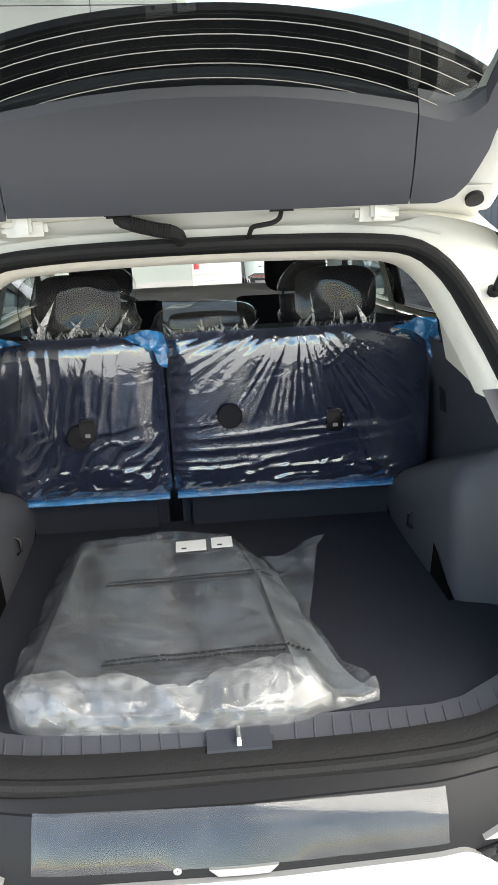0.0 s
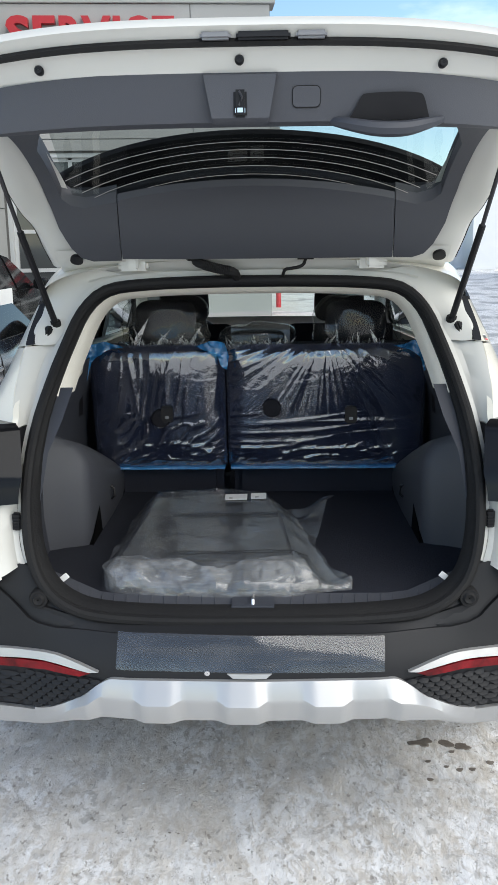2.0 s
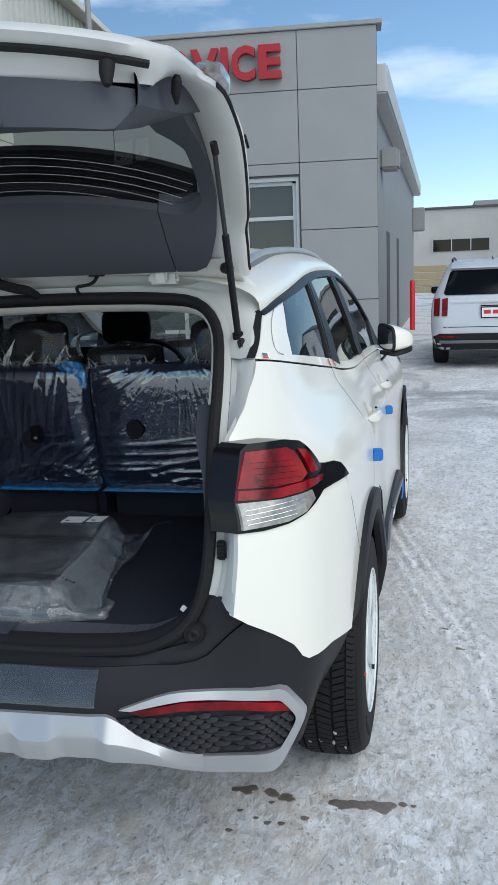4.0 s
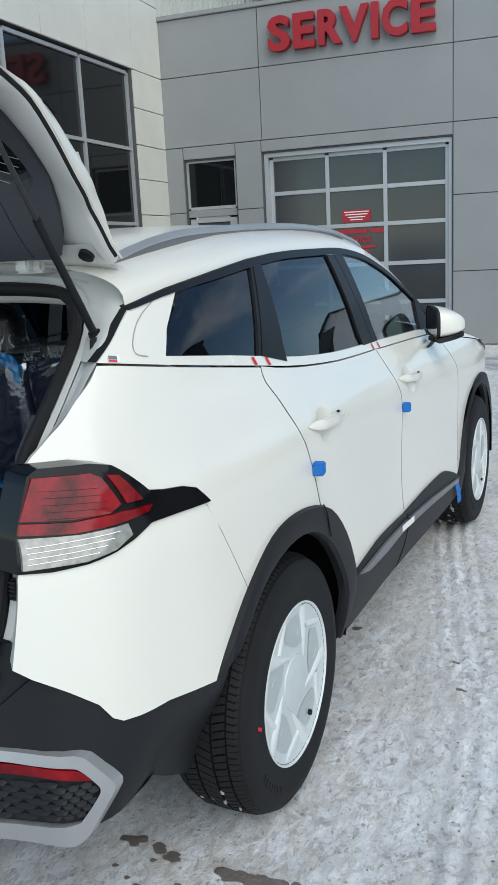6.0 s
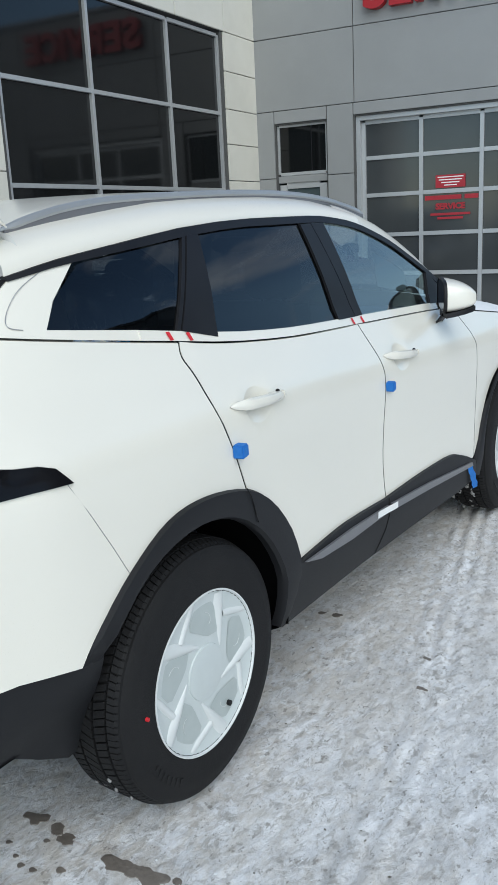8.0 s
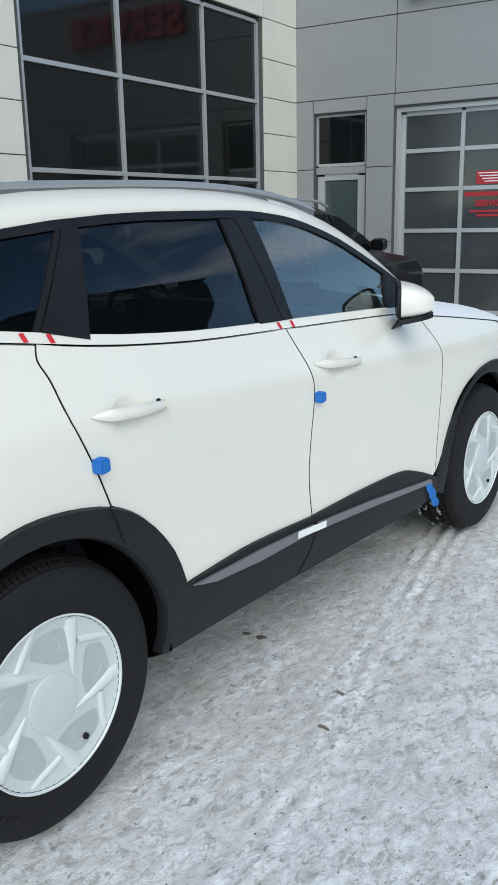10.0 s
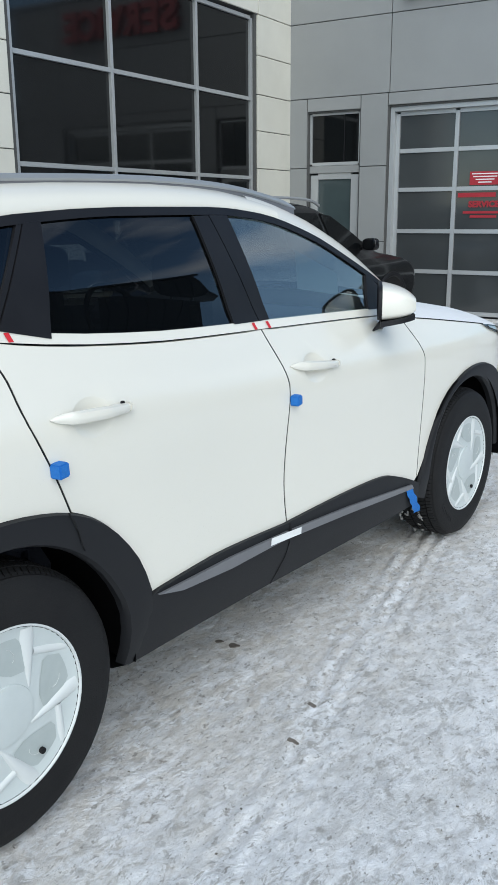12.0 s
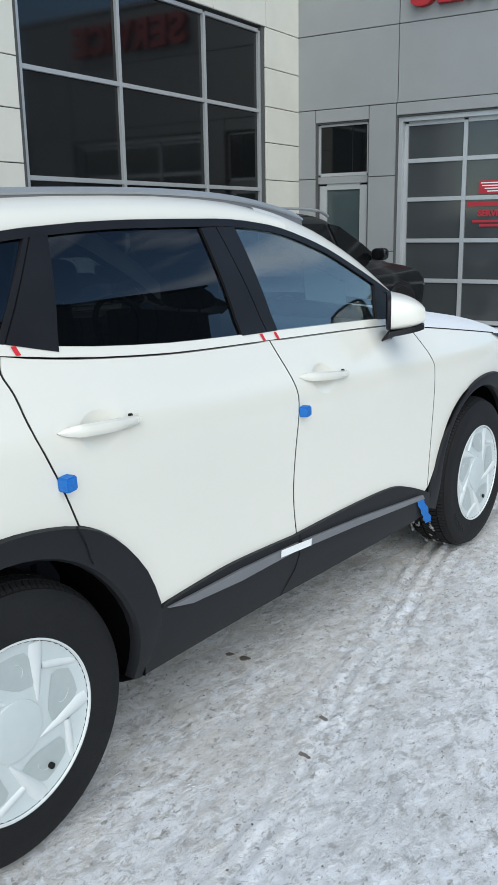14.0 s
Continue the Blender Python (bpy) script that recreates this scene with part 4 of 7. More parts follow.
# the door's cut runs on through the lip, and the bumper's skin meets the flank in a hairline
both("lip_seam", tubed([side(.0235 if z < .82 else .018)(y, z) for y, z in ((1.212, .832), (1.222, .810), (1.232, .785), (1.246, .739), (1.252, .722))], .0022, 5), RUBBER, CAR)
both("bumper_hairline", tubed([side(.0003)(y, z) for y, z in ((.545, 1.06), (.574, 1.019), (.625, .935), (.685, .833), (.728, .755))], .0009, 4), material("thin_panel_gap", (.20, .20, .19), .7, grain=.2), CAR)
LINER = material("black_felt_liner", (.003, .003, .0035), .95, grain=.3, grain_scale=200, spec=.05, dark=(.006, .006, .006))
for c in (RW, FW):
    liner = loft([[Vector((min(x, .895 - .20 * ease(2.45, 2.95, a)), c[0] + .45 * math.cos(a), c[1] + .45 * math.sin(a))) for a in np.linspace(-.12, math.pi + .12, 24)] for x in (.895, .70, .52)])
    both("arch_liner", fixed(liner), LINER, CAR)
    back = bmesh.new()
    bmesh.ops.create_circle(back, cap_ends=True, segments=24, radius=.46, matrix=pose(.52, c[0], c[1], 0, 90, 0))
    for v in back.verts:
        v.co.z = max(v.co.z, .30)
    both("arch_back", back, LINER, CAR)


# ---- wheels ----
def build_wheel(centre):
    x0 = .905
    tyre_profile = [(-.03, .212), (-.005, .222), (.0, .235), (-.004, .262), (.002, .30), (-.004, .335), (-.014, .350), (-.026, .352), (-.046, .3565), (-.09, .3585), (-.14, .3590), (-.186, .3565), (-.204, .352), (-.222, .338), (-.235, .30), (-.23, .22)]
    c = (x0, centre[0], centre[1])
    edge = bpy.data.materials.get("bright_rim_edge") or material("bright_rim_edge", (.66, .68, .67), .4, .0, stain=.2, stain_scale=6)
    wheel = part("wheel", lathe([(-.030, .222), (-.006, .2335), (.0015, .2325), (.002, .2285), (-.004, .2255), (-.03, .205), (-.08, .198), (-.20, .20)], c, "x", 72), edge, CAR, "silver alloy wheel under a white protective film")
    part("tyre", lathe(tyre_profile, c, "x", 72), RUBBER, wheel, "black all-season tyre")
    # tread blocks in five rows, the outer rows cut across and running over the shoulder
    bl = bmesh.new()
    rnd = random.Random(int(centre[0] * 10))

    def block(quad):
        lo = [bl.verts.new(Vector(c) + Vector((al, math.sin(a) * (r - .012), math.cos(a) * (r - .012)))) for al, a, r in quad]
        hi = [bl.verts.new(Vector(c) + Vector((al, math.sin(a) * r, math.cos(a) * r))) for al, a, r in quad]
        bl.faces.new(hi)
        for i in range(4):
            bl.faces.new((lo[i], lo[(i + 1) % 4], hi[(i + 1) % 4], hi[i]))

    for al0, al1, n, r0, r1, slant in ((-.008, -.028, 120, .341, .3570, .10), (-.028, -.046, 120, .3570, .3645, .25), (-.052, -.086, 104, .3665, .3680, -.5), (-.094, -.136, 88, .3685, .3685, .6), (-.144, -.182, 104, .3680, .3665, -.5), (-.188, -.222, 110, .3640, .348, .2)):
        step = 2 * math.pi / n
        for i in range(n):
            a = i * step + rnd.uniform(-.06, .06) * step
            w = step * rnd.uniform(.76, .84)
            block(((al0, a, r0), (al0, a + w, r0), (al1, a + w + slant * step, r1), (al1, a + slant * step, r1)))
    bmesh.ops.recalc_face_normals(bl, faces=bl.faces[:])
    tagged(part("tread_pattern", bl, RUBBER, wheel, "", 20), kind="stuff")
    # snow pressed into the tread behind the contact patch
    clump = bmesh.new()
    for i in range(22 if centre[0] > 2 else 9):
        a = radians(-rnd.uniform(112, 158))
        al = rnd.uniform(-.21, -.05)
        r = .3655 + rnd.uniform(-.004, .004)
        size = rnd.uniform(.004, .012) if centre[0] > 2 else rnd.uniform(.003, .006)
        m = Matrix.Translation(Vector(c) + Vector((al, math.sin(a) * r, math.cos(a) * r))) @ pose(0, 0, 0, rnd.uniform(0, 90), rnd.uniform(0, 90), 0) @ Matrix.Diagonal((size * 1.5, size, size * .7, 1))
        bmesh.ops.create_icosphere(clump, subdivisions=1, radius=1, matrix=m)
    tagged(part("snow_clump", clump, bpy.data.materials.get("dirty_tread_snow") or material("dirty_tread_snow", (.34, .335, .325), .85, grain=.6, grain_scale=120, spec=.2, dark=(.12, .115, .11)), wheel, "dirty snow pressed into the tread", 180), kind="stuff")
    bars = bmesh.new()
    for i in range(7):
        a = radians(-58 + i * 4.4)
        box(bars, (-.001, -.006, .283), (.003, .006, .305), 0, Matrix.Translation(c) @ Matrix.Rotation(a + math.pi, 4, "X"))
    tagged(part("sidewall_mark", bars, RUBBER, wheel), kind="stuff")
    alloy = bpy.data.materials.get("wheel_film_white") or material("wheel_film_white", (.64, .66, .65), .45, .0, grain=.1, grain_scale=40, stain=.2, stain_scale=14, dark=(.55, .57, .565))
    filmm = bpy.data.materials.get("wheel_film_grey") or material("wheel_film_grey", (.56, .60, .59), .34, .0, grain=.12, grain_scale=40, stain=.35, stain_scale=11, bump=.05, bump_scale=24, dark=(.47, .51, .51), coat=.35)
    gap = bpy.data.materials.get("gap_shade_grey") or material("gap_shade_grey", (.42, .46, .45), .40, .0, stain=.4, stain_scale=16, dark=(.33, .37, .36), coat=.3)
    part("protective_film", lathe([(-.003, .228), (-.007, .215), (-.010, .19), (-.011, .15), (-.0105, .10), (-.010, .004)], c, "x", 60), filmm, wheel, "pale translucent transport film")
    turn = lambda deg, r, out: Vector((c[0] + out, c[1] + .233 * r * math.sin(radians(deg)), c[2] + .233 * r * math.cos(radians(deg))))

    def rib(ends, wide, high):
        """A soft ridge under the film from one polar place to another."""
        a, b = turn(*ends[0], 0), turn(*ends[1], 0)
        cross = (b - a).cross(Vector((1, 0, 0))).normalized()
        rows = []
        for t in np.linspace(0, 1, 12):
            mid = a.lerp(b, t)
            w, h = wide(t) / 2, high(t)
            rows.append([mid + cross * (w * k) + Vector((-.0125 + h * (1 - abs(k) ** 2.6), 0, 0)) for k in (-1, -.86, -.6, -.3, 0, .3, .6, .86, 1)])
        return fixed(loft(rows))

    for i in range(5):
        k = 72 * i
        sp = part("spoke", rib(((56 + k, .37), (20 + k, .955)), lambda t: .008 + .050 * t ** .9, lambda t: .0035 + .0065 * min(1, t * 2.2)), alloy, wheel)
        part("spoke_branch", rib(((33 + k, .70), (60.5 + k, .955)), lambda t: .022 + .008 * t, lambda t: .0080), alloy, sp)
        # flat darker patches paint the dim hollows between spokes under the film
        hole = [(70, .90), (80, .90), (88, .80), (100, .62), (104, .48), (84, .43), (70, .47), (58, .56), (50, .66), (52, .74), (62, .86)]
        part("spoke_gap_shade", patch([(.233 * r * math.sin(radians(g + k)), .233 * r * math.cos(radians(g + k))) for g, r in hole], lambda u, v: Vector((c[0] - .0092, c[1] + u, c[2] + v)), .03, None, (1, 0, 0)), gap, wheel)
        part("film_crease", tubed([turn(g + k, r, -.0085) for g, r in ((76, .74), (80, .72), (84, .67), (85, .61), (83, .58))], .0007, 5), alloy, wheel)
    part("centre_cap", fixed(lathe([(-.011, .080), (-.0065, .0785), (-.0055, .072), (-.0050, .002), (-.0050, .0004)], c, "x", 36)), filmm, wheel)
    if centre[0] < 2:
        part("balance_dot", fixed(lathe([(.0035, .001), (.0035, .005), (-.004, .006)], tuple(turn(-90, 1.14, .001)), "x", 12)), REDTAPE, wheel, "red balance dot")
    part("valve", tubed([turn(147, .735, -.02), turn(147, .735, .000)], .0085, 10), RUBBER, wheel)
    return wheel


for c in (RW, FW):
    build_wheel(c)
# the far-side wheels
for c in (RW, FW):
    cx = (-.905, c[0], c[1])
    w2 = part("wheel", lathe([(.03, .212), (.05, .1), (.05, .004)], cx, "x", 32), SILVER, CAR)
    part("tyre", lathe([(.03, .212), (0, .235), (0, .33), (.03, .362), (.2, .362), (.23, .33), (.23, .22)], cx, "x", 40), RUBBER, w2)

# underbody, so that nothing shows through below
part("underbody", boxed((-.62, .50, .27), (.62, 4.30, .33), .02), RUBBER, CAR)
part("rear_beam", boxed((-.50, .20, .45), (.50, .42, .56), .03), RUBBER, CAR)

# ---- rear bumper: u runs from the middle (0) over the corner (1 to 1.25) to the wheel ----
R_BASE = hermite([.2, .30, .38, .45, .55, .61, .65, .69, .73, .77], [.13, .09, .05, .03, .025, .04, .065, .09, .105, .115])
R_CURVE = hermite([0, .3, .39, .5, .6, .68, .76], [0, .01, .025, .05, .09, .14, .20])


def rear_y(u, z):
    """The bumper leans in towards the loading sill, less so at its corners."""
    w = min(1, max(0, (u - .72) / .28))
    w = w * w * (3 - 2 * w)
    return R_BASE(z) * (1 - w) + (R_BASE(min(z, .61)) + max(0, z - .61) * .12) * w


def bumper_at(u, z, off=0.0):
    s = -1 if u < 0 else 1
    u = abs(u)
    if u <= 1:
        x = .60 * u
        p = Vector((x, rear_y(u, z) + R_CURVE(x), z))
        nrm = Vector((.1 + .35 * u ** 3, -1, 0)).normalized()
    else:
        a = Vector((.60, rear_y(1, z) + R_CURVE(.60), z))
        yb = .235
        b = Vector((side_x(yb, min(z, .70)), yb, z))
        if u < 1.3:
            t = (u - 1) / .3
            h = b - a
            m0, m1 = Vector((.16, .085, 0)), Vector((.055, .16, 0))
            p = a * (1 + 2 * t) * (1 - t) ** 2 + m0 * t * (1 - t) ** 2 + b * t * t * (3 - 2 * t) + m1 * t * t * (t - 1)
            nrm = Vector((.45 + .5 * t, -.9 + .6 * t, 0)).normalized()
            w = min(1, t / .4)
            w = w * w * (3 - 2 * w)
            p.x += (side_x(p.y, min(z, .78)) - p.x) * w
        else:
            y = yb + (u - 1.3) * .5
            p = Vector((side_x(y, min(z, .70)) + haunch(y, z), y, z))
            nrm = Vector((1, -.25, 0)).normalized()
    p.x -= .09 * ease(.64, .36, z) * ease(1.22, 1.75, u)
    p = p + nrm * off
    return Vector((s * p.x, p.y, p.z))


def on_bumper(off=0.0):
    return lambda u, z: bumper_at(u, z, off)


def ux(x):
    """x in metres to u, on the rear face and round the corner."""
    return x / .60 if x <= .60 else 1 + (x - .60) / (.80 - .60) * .3


def mirror_poly(poly):
    return [(-a, b) for a, b in poly]


seam = [(2.0, .62), (1.93, .63), (1.59, .66), (1.37, .67), (1.315, .69), (1.25, .74), (1.18, .785), (1.12, .800), (1.09, .790)]
low = [(0, .456), (.5, .456), (.72, .44), (1.0, .40), (1.25, .40), (1.42, .415), (1.66, .392), (1.80, .345), (2.0, .29)]
top_edge = [(1.055, .750), (1.035, .725), (1.015, .700), (.98, .678), (.93, .666), (.85, .658), (.6, .655), (.3, .655), (0, .655)]
bump_right = low + seam + top_edge
bump_poly = bump_right + mirror_poly(bump_right[::-1])[1:-1]
part("rear_bumper", patch(bump_poly, lambda u, z: bumper_at(u, z, .001 - .005 * min(1, max(0, (abs(u) - 1.02) / .1))), .05, (0, .03, 0), (0, -1, 0)), CLAD, CAR, "black grained rear bumper")

# silver diffuser with its two upturned ends
def U(pts):
    return [(ux(x), z) for x, z in pts]


outer_arm = line2([(.36, .50), (.43, .444), (.545, .393), (.64, .372), (.703, .377), (.738, .402), (.782, .474), (.789, .494), (.782, .512), (.738, .570), (.718, .583), (.69, .590), (.60, .598), (.50, .601), (.388, .569)])
inner_arm = line2([(.415, .566), (.53, .583), (.64, .572), (.700, .561), (.722, .549), (.751, .512), (.757, .497), (.751, .482), (.720, .440), (.703, .429), (.63, .428), (.55, .441), (.44, .492), (.375, .536)])
silver_right = U(outer_arm) + U(inner_arm)
for poly in (silver_right, mirror_poly(silver_right)):
    part("diffuser_end", patch(poly, on_bumper(.014), .05, (0, .03, 0), (0, -1, 0)), SILVER, CAR, "silver upturned end of the diffuser")
SKID_TOP = hermite([0, .35, .385, .44, .55, .60], [.556, .556, .540, .496, .446, .440])
SKID_LOW = hermite([0, .35, .43, .545, .60], [.450, .450, .440, .396, .380])
skid = []
for x in np.linspace(-.57, .57, 115):
    dip = 0.0
    for xr in (-.34, -.13, .08, .29):
        dip = max(dip, min(1, max(0, (.072 - abs(x - xr)) / .03)))
    k = ease(.36, .55, abs(x))
    zt, zc = SKID_TOP(abs(x)), SKID_LOW(abs(x)) + .002 * dip
    zb = zc + .047 * (1 - k) + .012 * k + .010 * dip
    o = .046 - .016 * dip - .0295 * k
    u = ux(abs(x)) * (1 if x >= 0 else -1)
    skid.append([bumper_at(u, z, q) for z, q in ((zt, -.01), (zt, .012 + .003 * k), (zb + .006, o), (zb - .006, o + .001), (zc, o - .008 * (1 - k)), (zc - .004, o - .02), (zc, -.03))])
part("diffuser", fixed(loft(skid)), SILVER, CAR, "silver lower diffuser with four recesses", 25)
reflector = U([(.41, .564), (.53, .579), (.64, .569), (.712, .552), (.738, .536), (.742, .522), (.64, .548), (.53, .560), (.44, .553)])
for poly in (reflector, mirror_poly(reflector)):
    part("reflector", patch(poly, on_bumper(.012), .04, (0, .02, 0), (0, -1, 0)), RED, CAR, "slim red reflector")
mesh_area = U([(.375, .543), (.45, .552), (.53, .558), (.64, .546), (.752, .515), (.764, .478), (.718, .428), (.55, .442), (.44, .494)])
for poly in (mesh_area, mirror_poly(mesh_area)):
    g = part("mesh_insert", patch(poly, on_bumper(.004), .04, (0, .01, 0), (0, -1, 0)), SATIN, CAR, "black scale-patterned insert")
    sgn = 1 if poly is mesh_area else -1
    scales = bmesh.new()
    for r in range(10):
        z = .436 + r * .0130
        for k in range(13):
            x = .40 + k * .030 + (r % 2) * .0150
            if .395 + max(0, .535 - z) * 1.25 < x < .748 - max(0, .47 - z) * .9 and z < .551 - max(0, x - .53) * .155 and z > .447 + max(0, .55 - x) * .45 - max(0, x - .55) * .02:
                ring = []
                for dx, dz, o in ((-.0145, .001, .006), (-.009, .0060, .0075), (0, .0072, .009), (.009, .0060, .0075), (.0145, .001, .006), (.009, -.0045, .0125), (0, -.0055, .014), (-.009, -.0045, .0125)):
                    ring.append(scales.verts.new(bumper_at(sgn * ux(x + dx), z + dz, o)))
                mid = scales.verts.new(bumper_at(sgn * ux(x), z + .001, .0115))
                for a in range(8):
                    scales.faces.new((ring[a], ring[(a + 1) % 8], mid))
    tagged(part("scale_pattern", fixed(scales), SATIN, g), kind="stuff")
# number-plate lamp slot
part("lamp_slot", patch([(-.105, .572), (.08, .572), (.055, .560), (-.08, .560)], on_bumper(.006), .05, (0, .01, 0), (0, -1, 0)), SILVER, CAR)
part("stud", fixed(lathe([(-.004, .001), (-.004, .007), (.01, .008)], bumper_at(-.19, .572), "y", 10)), CHROME, CAR)

# clear protective sheet stuck along the bumper's upper edge
STICKFILM = film("scuffed_clear_sheet", (.92, .93, .94), (.36, .38, .42), .10, .003, 8.0, .04, .03, .11, .8)
tagged(part("protective_sheet", patch([(-.575, .578), (.55, .572), (.555, .652), (-.57, .662)], on_bumper(.006), .04, None, (0, -1, 0)), STICKFILM, CAR, "scuffed clear sheet along the loading edge"))

# ---- tailgate opening ----
OPEN_Y = hermite([.60, .65, .70, .75, .92, 1.03, 1.15, 1.27, 1.39, 1.48, 1.57, 1.62], [.125, .13, .14, .16, .20, .235, .31, .45, .60, .68, .73, .76])
OPEN_R = [(0, .662), (.15, .662), (.285, .666), (.40, .676), (.47, .695), (.535, .735), (.572, .79), (.592, .87), (.598, .98), (.592, 1.097), (.576, 1.22), (.552, 1.336), (.517, 1.437), (.448, 1.500), (.33, 1.518), (.15, 1.524)]
OPEN = smooth([Vector((x, 0, z)) for x, z in OPEN_R] + [Vector((0, 0, 1.525))] + [Vector((-x, 0, z)) for x, z in OPEN_R[:0:-1]], 3, True)
OPENING = [Vector((p.x, OPEN_Y(p.z), p.z)) for p in OPEN]


def grown(d, dy=0.0):
    """The opening's outline, moved outwards by d."""
    res = []
    k = len(OPENING)
    for i, p in enumerate(OPENING):
        t = OPENING[(i + 1) % k] - OPENING[i - 1]
        nrm = Vector((t.z, 0, -t.x)).normalized()
        q = p + nrm * d
        res.append(Vector((q.x, p.y + dy, q.z)))
    return res


part("door_seal", tubed(grown(-.008, -.012), .015, 10, True, up=(0, 1, 0)), RUBBER, CAR, "black rubber door seal")
part("inner_seal_lip", fixed(loft([grown(-.018, -.004), grown(-.030, .012), grown(-.032, .045)], True)), RUBBER, CAR)
FL = [grown(.022, .012), grown(.004, .006), grown(-.012, .03)]
up_ids = [i for i, p in enumerate(OPENING) if p.z > .80]
lo_ids = [i for i, p in enumerate(OPENING) if p.z <= .83]
half = [i for i in lo_ids if OPENING[i].x < 0] + [i for i in lo_ids if OPENING[i].x >= 0]
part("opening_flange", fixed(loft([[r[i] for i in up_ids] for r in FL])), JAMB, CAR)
part("lower_flange", fixed(loft([[r[i] for i in half] for r in FL])), CLAD, CAR)


def jamb(z0, z1, mat, name, n=8, label="", tilt=0.0):
    """The rear-facing panel between the opening and the outer side."""
    rows = []
    ye = hermite([.785, .90, 1.03, 1.152, 1.202, 1.276, 1.345, 1.426, 1.459], [.116, .138, .166, .240, .304, .415, .503, .621, .67])
    xo = hermite([.70, .735, .79, .87, .98, 1.097, 1.22, 1.336, 1.437, 1.48], [.49, .535, .572, .592, .598, .592, .576, .552, .517, .48])
    for i in range(n + 1):
        z = z0 + (z1 - z0) * i / n
        a = Vector((side_x(ye(z), z), ye(z), z))
        zi = z + tilt * (1 - i / n)
        b = Vector((xo(zi) + .0225, OPEN_Y(zi) + .011, zi))
        mid = a.lerp(b, .35) + Vector((0, -.006, 0))
        mid2 = a.lerp(b, .75) + Vector((0, .010, 0))
        rows.append([a, mid, mid2, b])
    both(name, fixed(loft(rows)), mat, CAR, label)


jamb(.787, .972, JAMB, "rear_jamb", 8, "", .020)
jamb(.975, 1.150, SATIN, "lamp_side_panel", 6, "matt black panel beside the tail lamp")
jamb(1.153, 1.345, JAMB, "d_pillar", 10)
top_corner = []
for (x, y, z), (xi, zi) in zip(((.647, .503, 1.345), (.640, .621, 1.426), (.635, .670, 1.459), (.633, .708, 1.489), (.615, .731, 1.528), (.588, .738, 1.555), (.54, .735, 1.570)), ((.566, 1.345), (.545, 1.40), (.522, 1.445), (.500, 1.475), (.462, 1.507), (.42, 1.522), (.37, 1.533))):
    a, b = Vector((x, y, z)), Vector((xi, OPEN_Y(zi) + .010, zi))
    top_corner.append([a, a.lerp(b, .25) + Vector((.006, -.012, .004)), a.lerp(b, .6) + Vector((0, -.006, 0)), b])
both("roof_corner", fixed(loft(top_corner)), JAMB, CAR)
edge_rows = []
for y, z in line2([(.506, 1.347), (.569, 1.388), (.621, 1.426), (.670, 1.459), (.705, 1.470), (.76, 1.483)]):
    p = Vector((side_x(y, z) - .002, y - .003, z + .001))
    edge_rows.append([p + Vector((-.001, .004, 0)), p, p + Vector((-.022, -.001, .002)), p + Vector((-.025, .010, .002))])
both("quarter_edge_trim", fixed(loft(edge_rows)), SATIN, CAR, "black trim along the quarter's rear edge")
# black top of the bumper corner with its rubber stops
corner = []
for (u, z), (x, zi) in zip(((.80, .656), (.85, .657), (.93, .665), (.98, .677), (1.015, .699), (1.035, .724), (1.055, .750), (1.09, .789)), ((.42, .680), (.47, .698), (.51, .722), (.54, .748), (.56, .772), (.578, .797), (.590, .806), (.612, .811))):
    a = bumper_at(u, z, -.008)
    b = Vector((x, OPEN_Y(zi) + .002, zi))
    corner.append([a + Vector((0, .02, -.006)), a, a.lerp(b, .12) + Vector((0, -.004, .004)), a.lerp(b, .5) + Vector((0, -.002, .004)), b])
both("bumper_step", fixed(loft(corner)), CLAD, CAR)
ledge = [[Vector((x, R_BASE(.656) + R_CURVE(abs(x)) + .004, .655 + max(0, abs(x) - .47) * .2)), Vector((x, .118 + max(0, abs(x) - .40) * .12, .672 + max(0, abs(x) - .42) * .28)), Vector((x, .140 + max(0, abs(x) - .40) * .1, .664 + max(0, abs(x) - .40) * .34))] for x in np.linspace(-.56, .56, 29)]
part("bumper_ledge", fixed(loft(ledge)), CLAD, CAR)
both("buffer_stop", fixed(lathe([(-.012, .002), (-.016, .012), (-.010, .017), (-.010, .023), (-.002, .026), (.02, .026)], (.556, .138, .728), "y", 20)), RUBBER, CAR, "round rubber buffer")
slot = bmesh.new()
box(slot, (.606, .190, .896), (.628, .206, .944), .004)
for k in range(5):
    box(slot, (.608, .187, .900 + k * .009), (.626, .192, .904 + k * .009))
both("vent_slot", slot, SATIN, CAR, "small black vent")

# ---- tail lamps ----
def lamp_x(y, z):
    return max(PLAN(y - .03 - .3 * (z - .97)) - .012 - .03 * min(1, max(0, (y - .35) / .2)), side_x(y, z) + haunch(y, z) * 1.25 + .006)


def on_lamp(off=0.0):
    return lambda y, z: Vector((lamp_x(y, z) + off, y - off * .4, z))


lamp_outline = [(.206, 1.160), (.222, 1.174), (.293, 1.172), (.326, 1.163), (.364, 1.129), (.405, 1.091), (.45, 1.081), (.504, 1.075), (.540, 1.063), (.572, 1.024), (.469, 1.026), (.385, 1.026), (.336, 1.003), (.296, .989), (.245, .976), (.190, .972), (.147, .976), (.160, 1.032)]
lamps = both("tail_lamp", patch(lamp_outline, on_lamp(), .02, (-.07, .02, 0), (1, 0, 0)), GLOSSBLACK, CAR, "red and clear tail lamp in a gloss black housing")
red_main = [(.210, 1.157), (.288, 1.154), (.303, 1.142), (.324, 1.082), (.300, 1.068), (.241, 1.068), (.176, 1.076)]
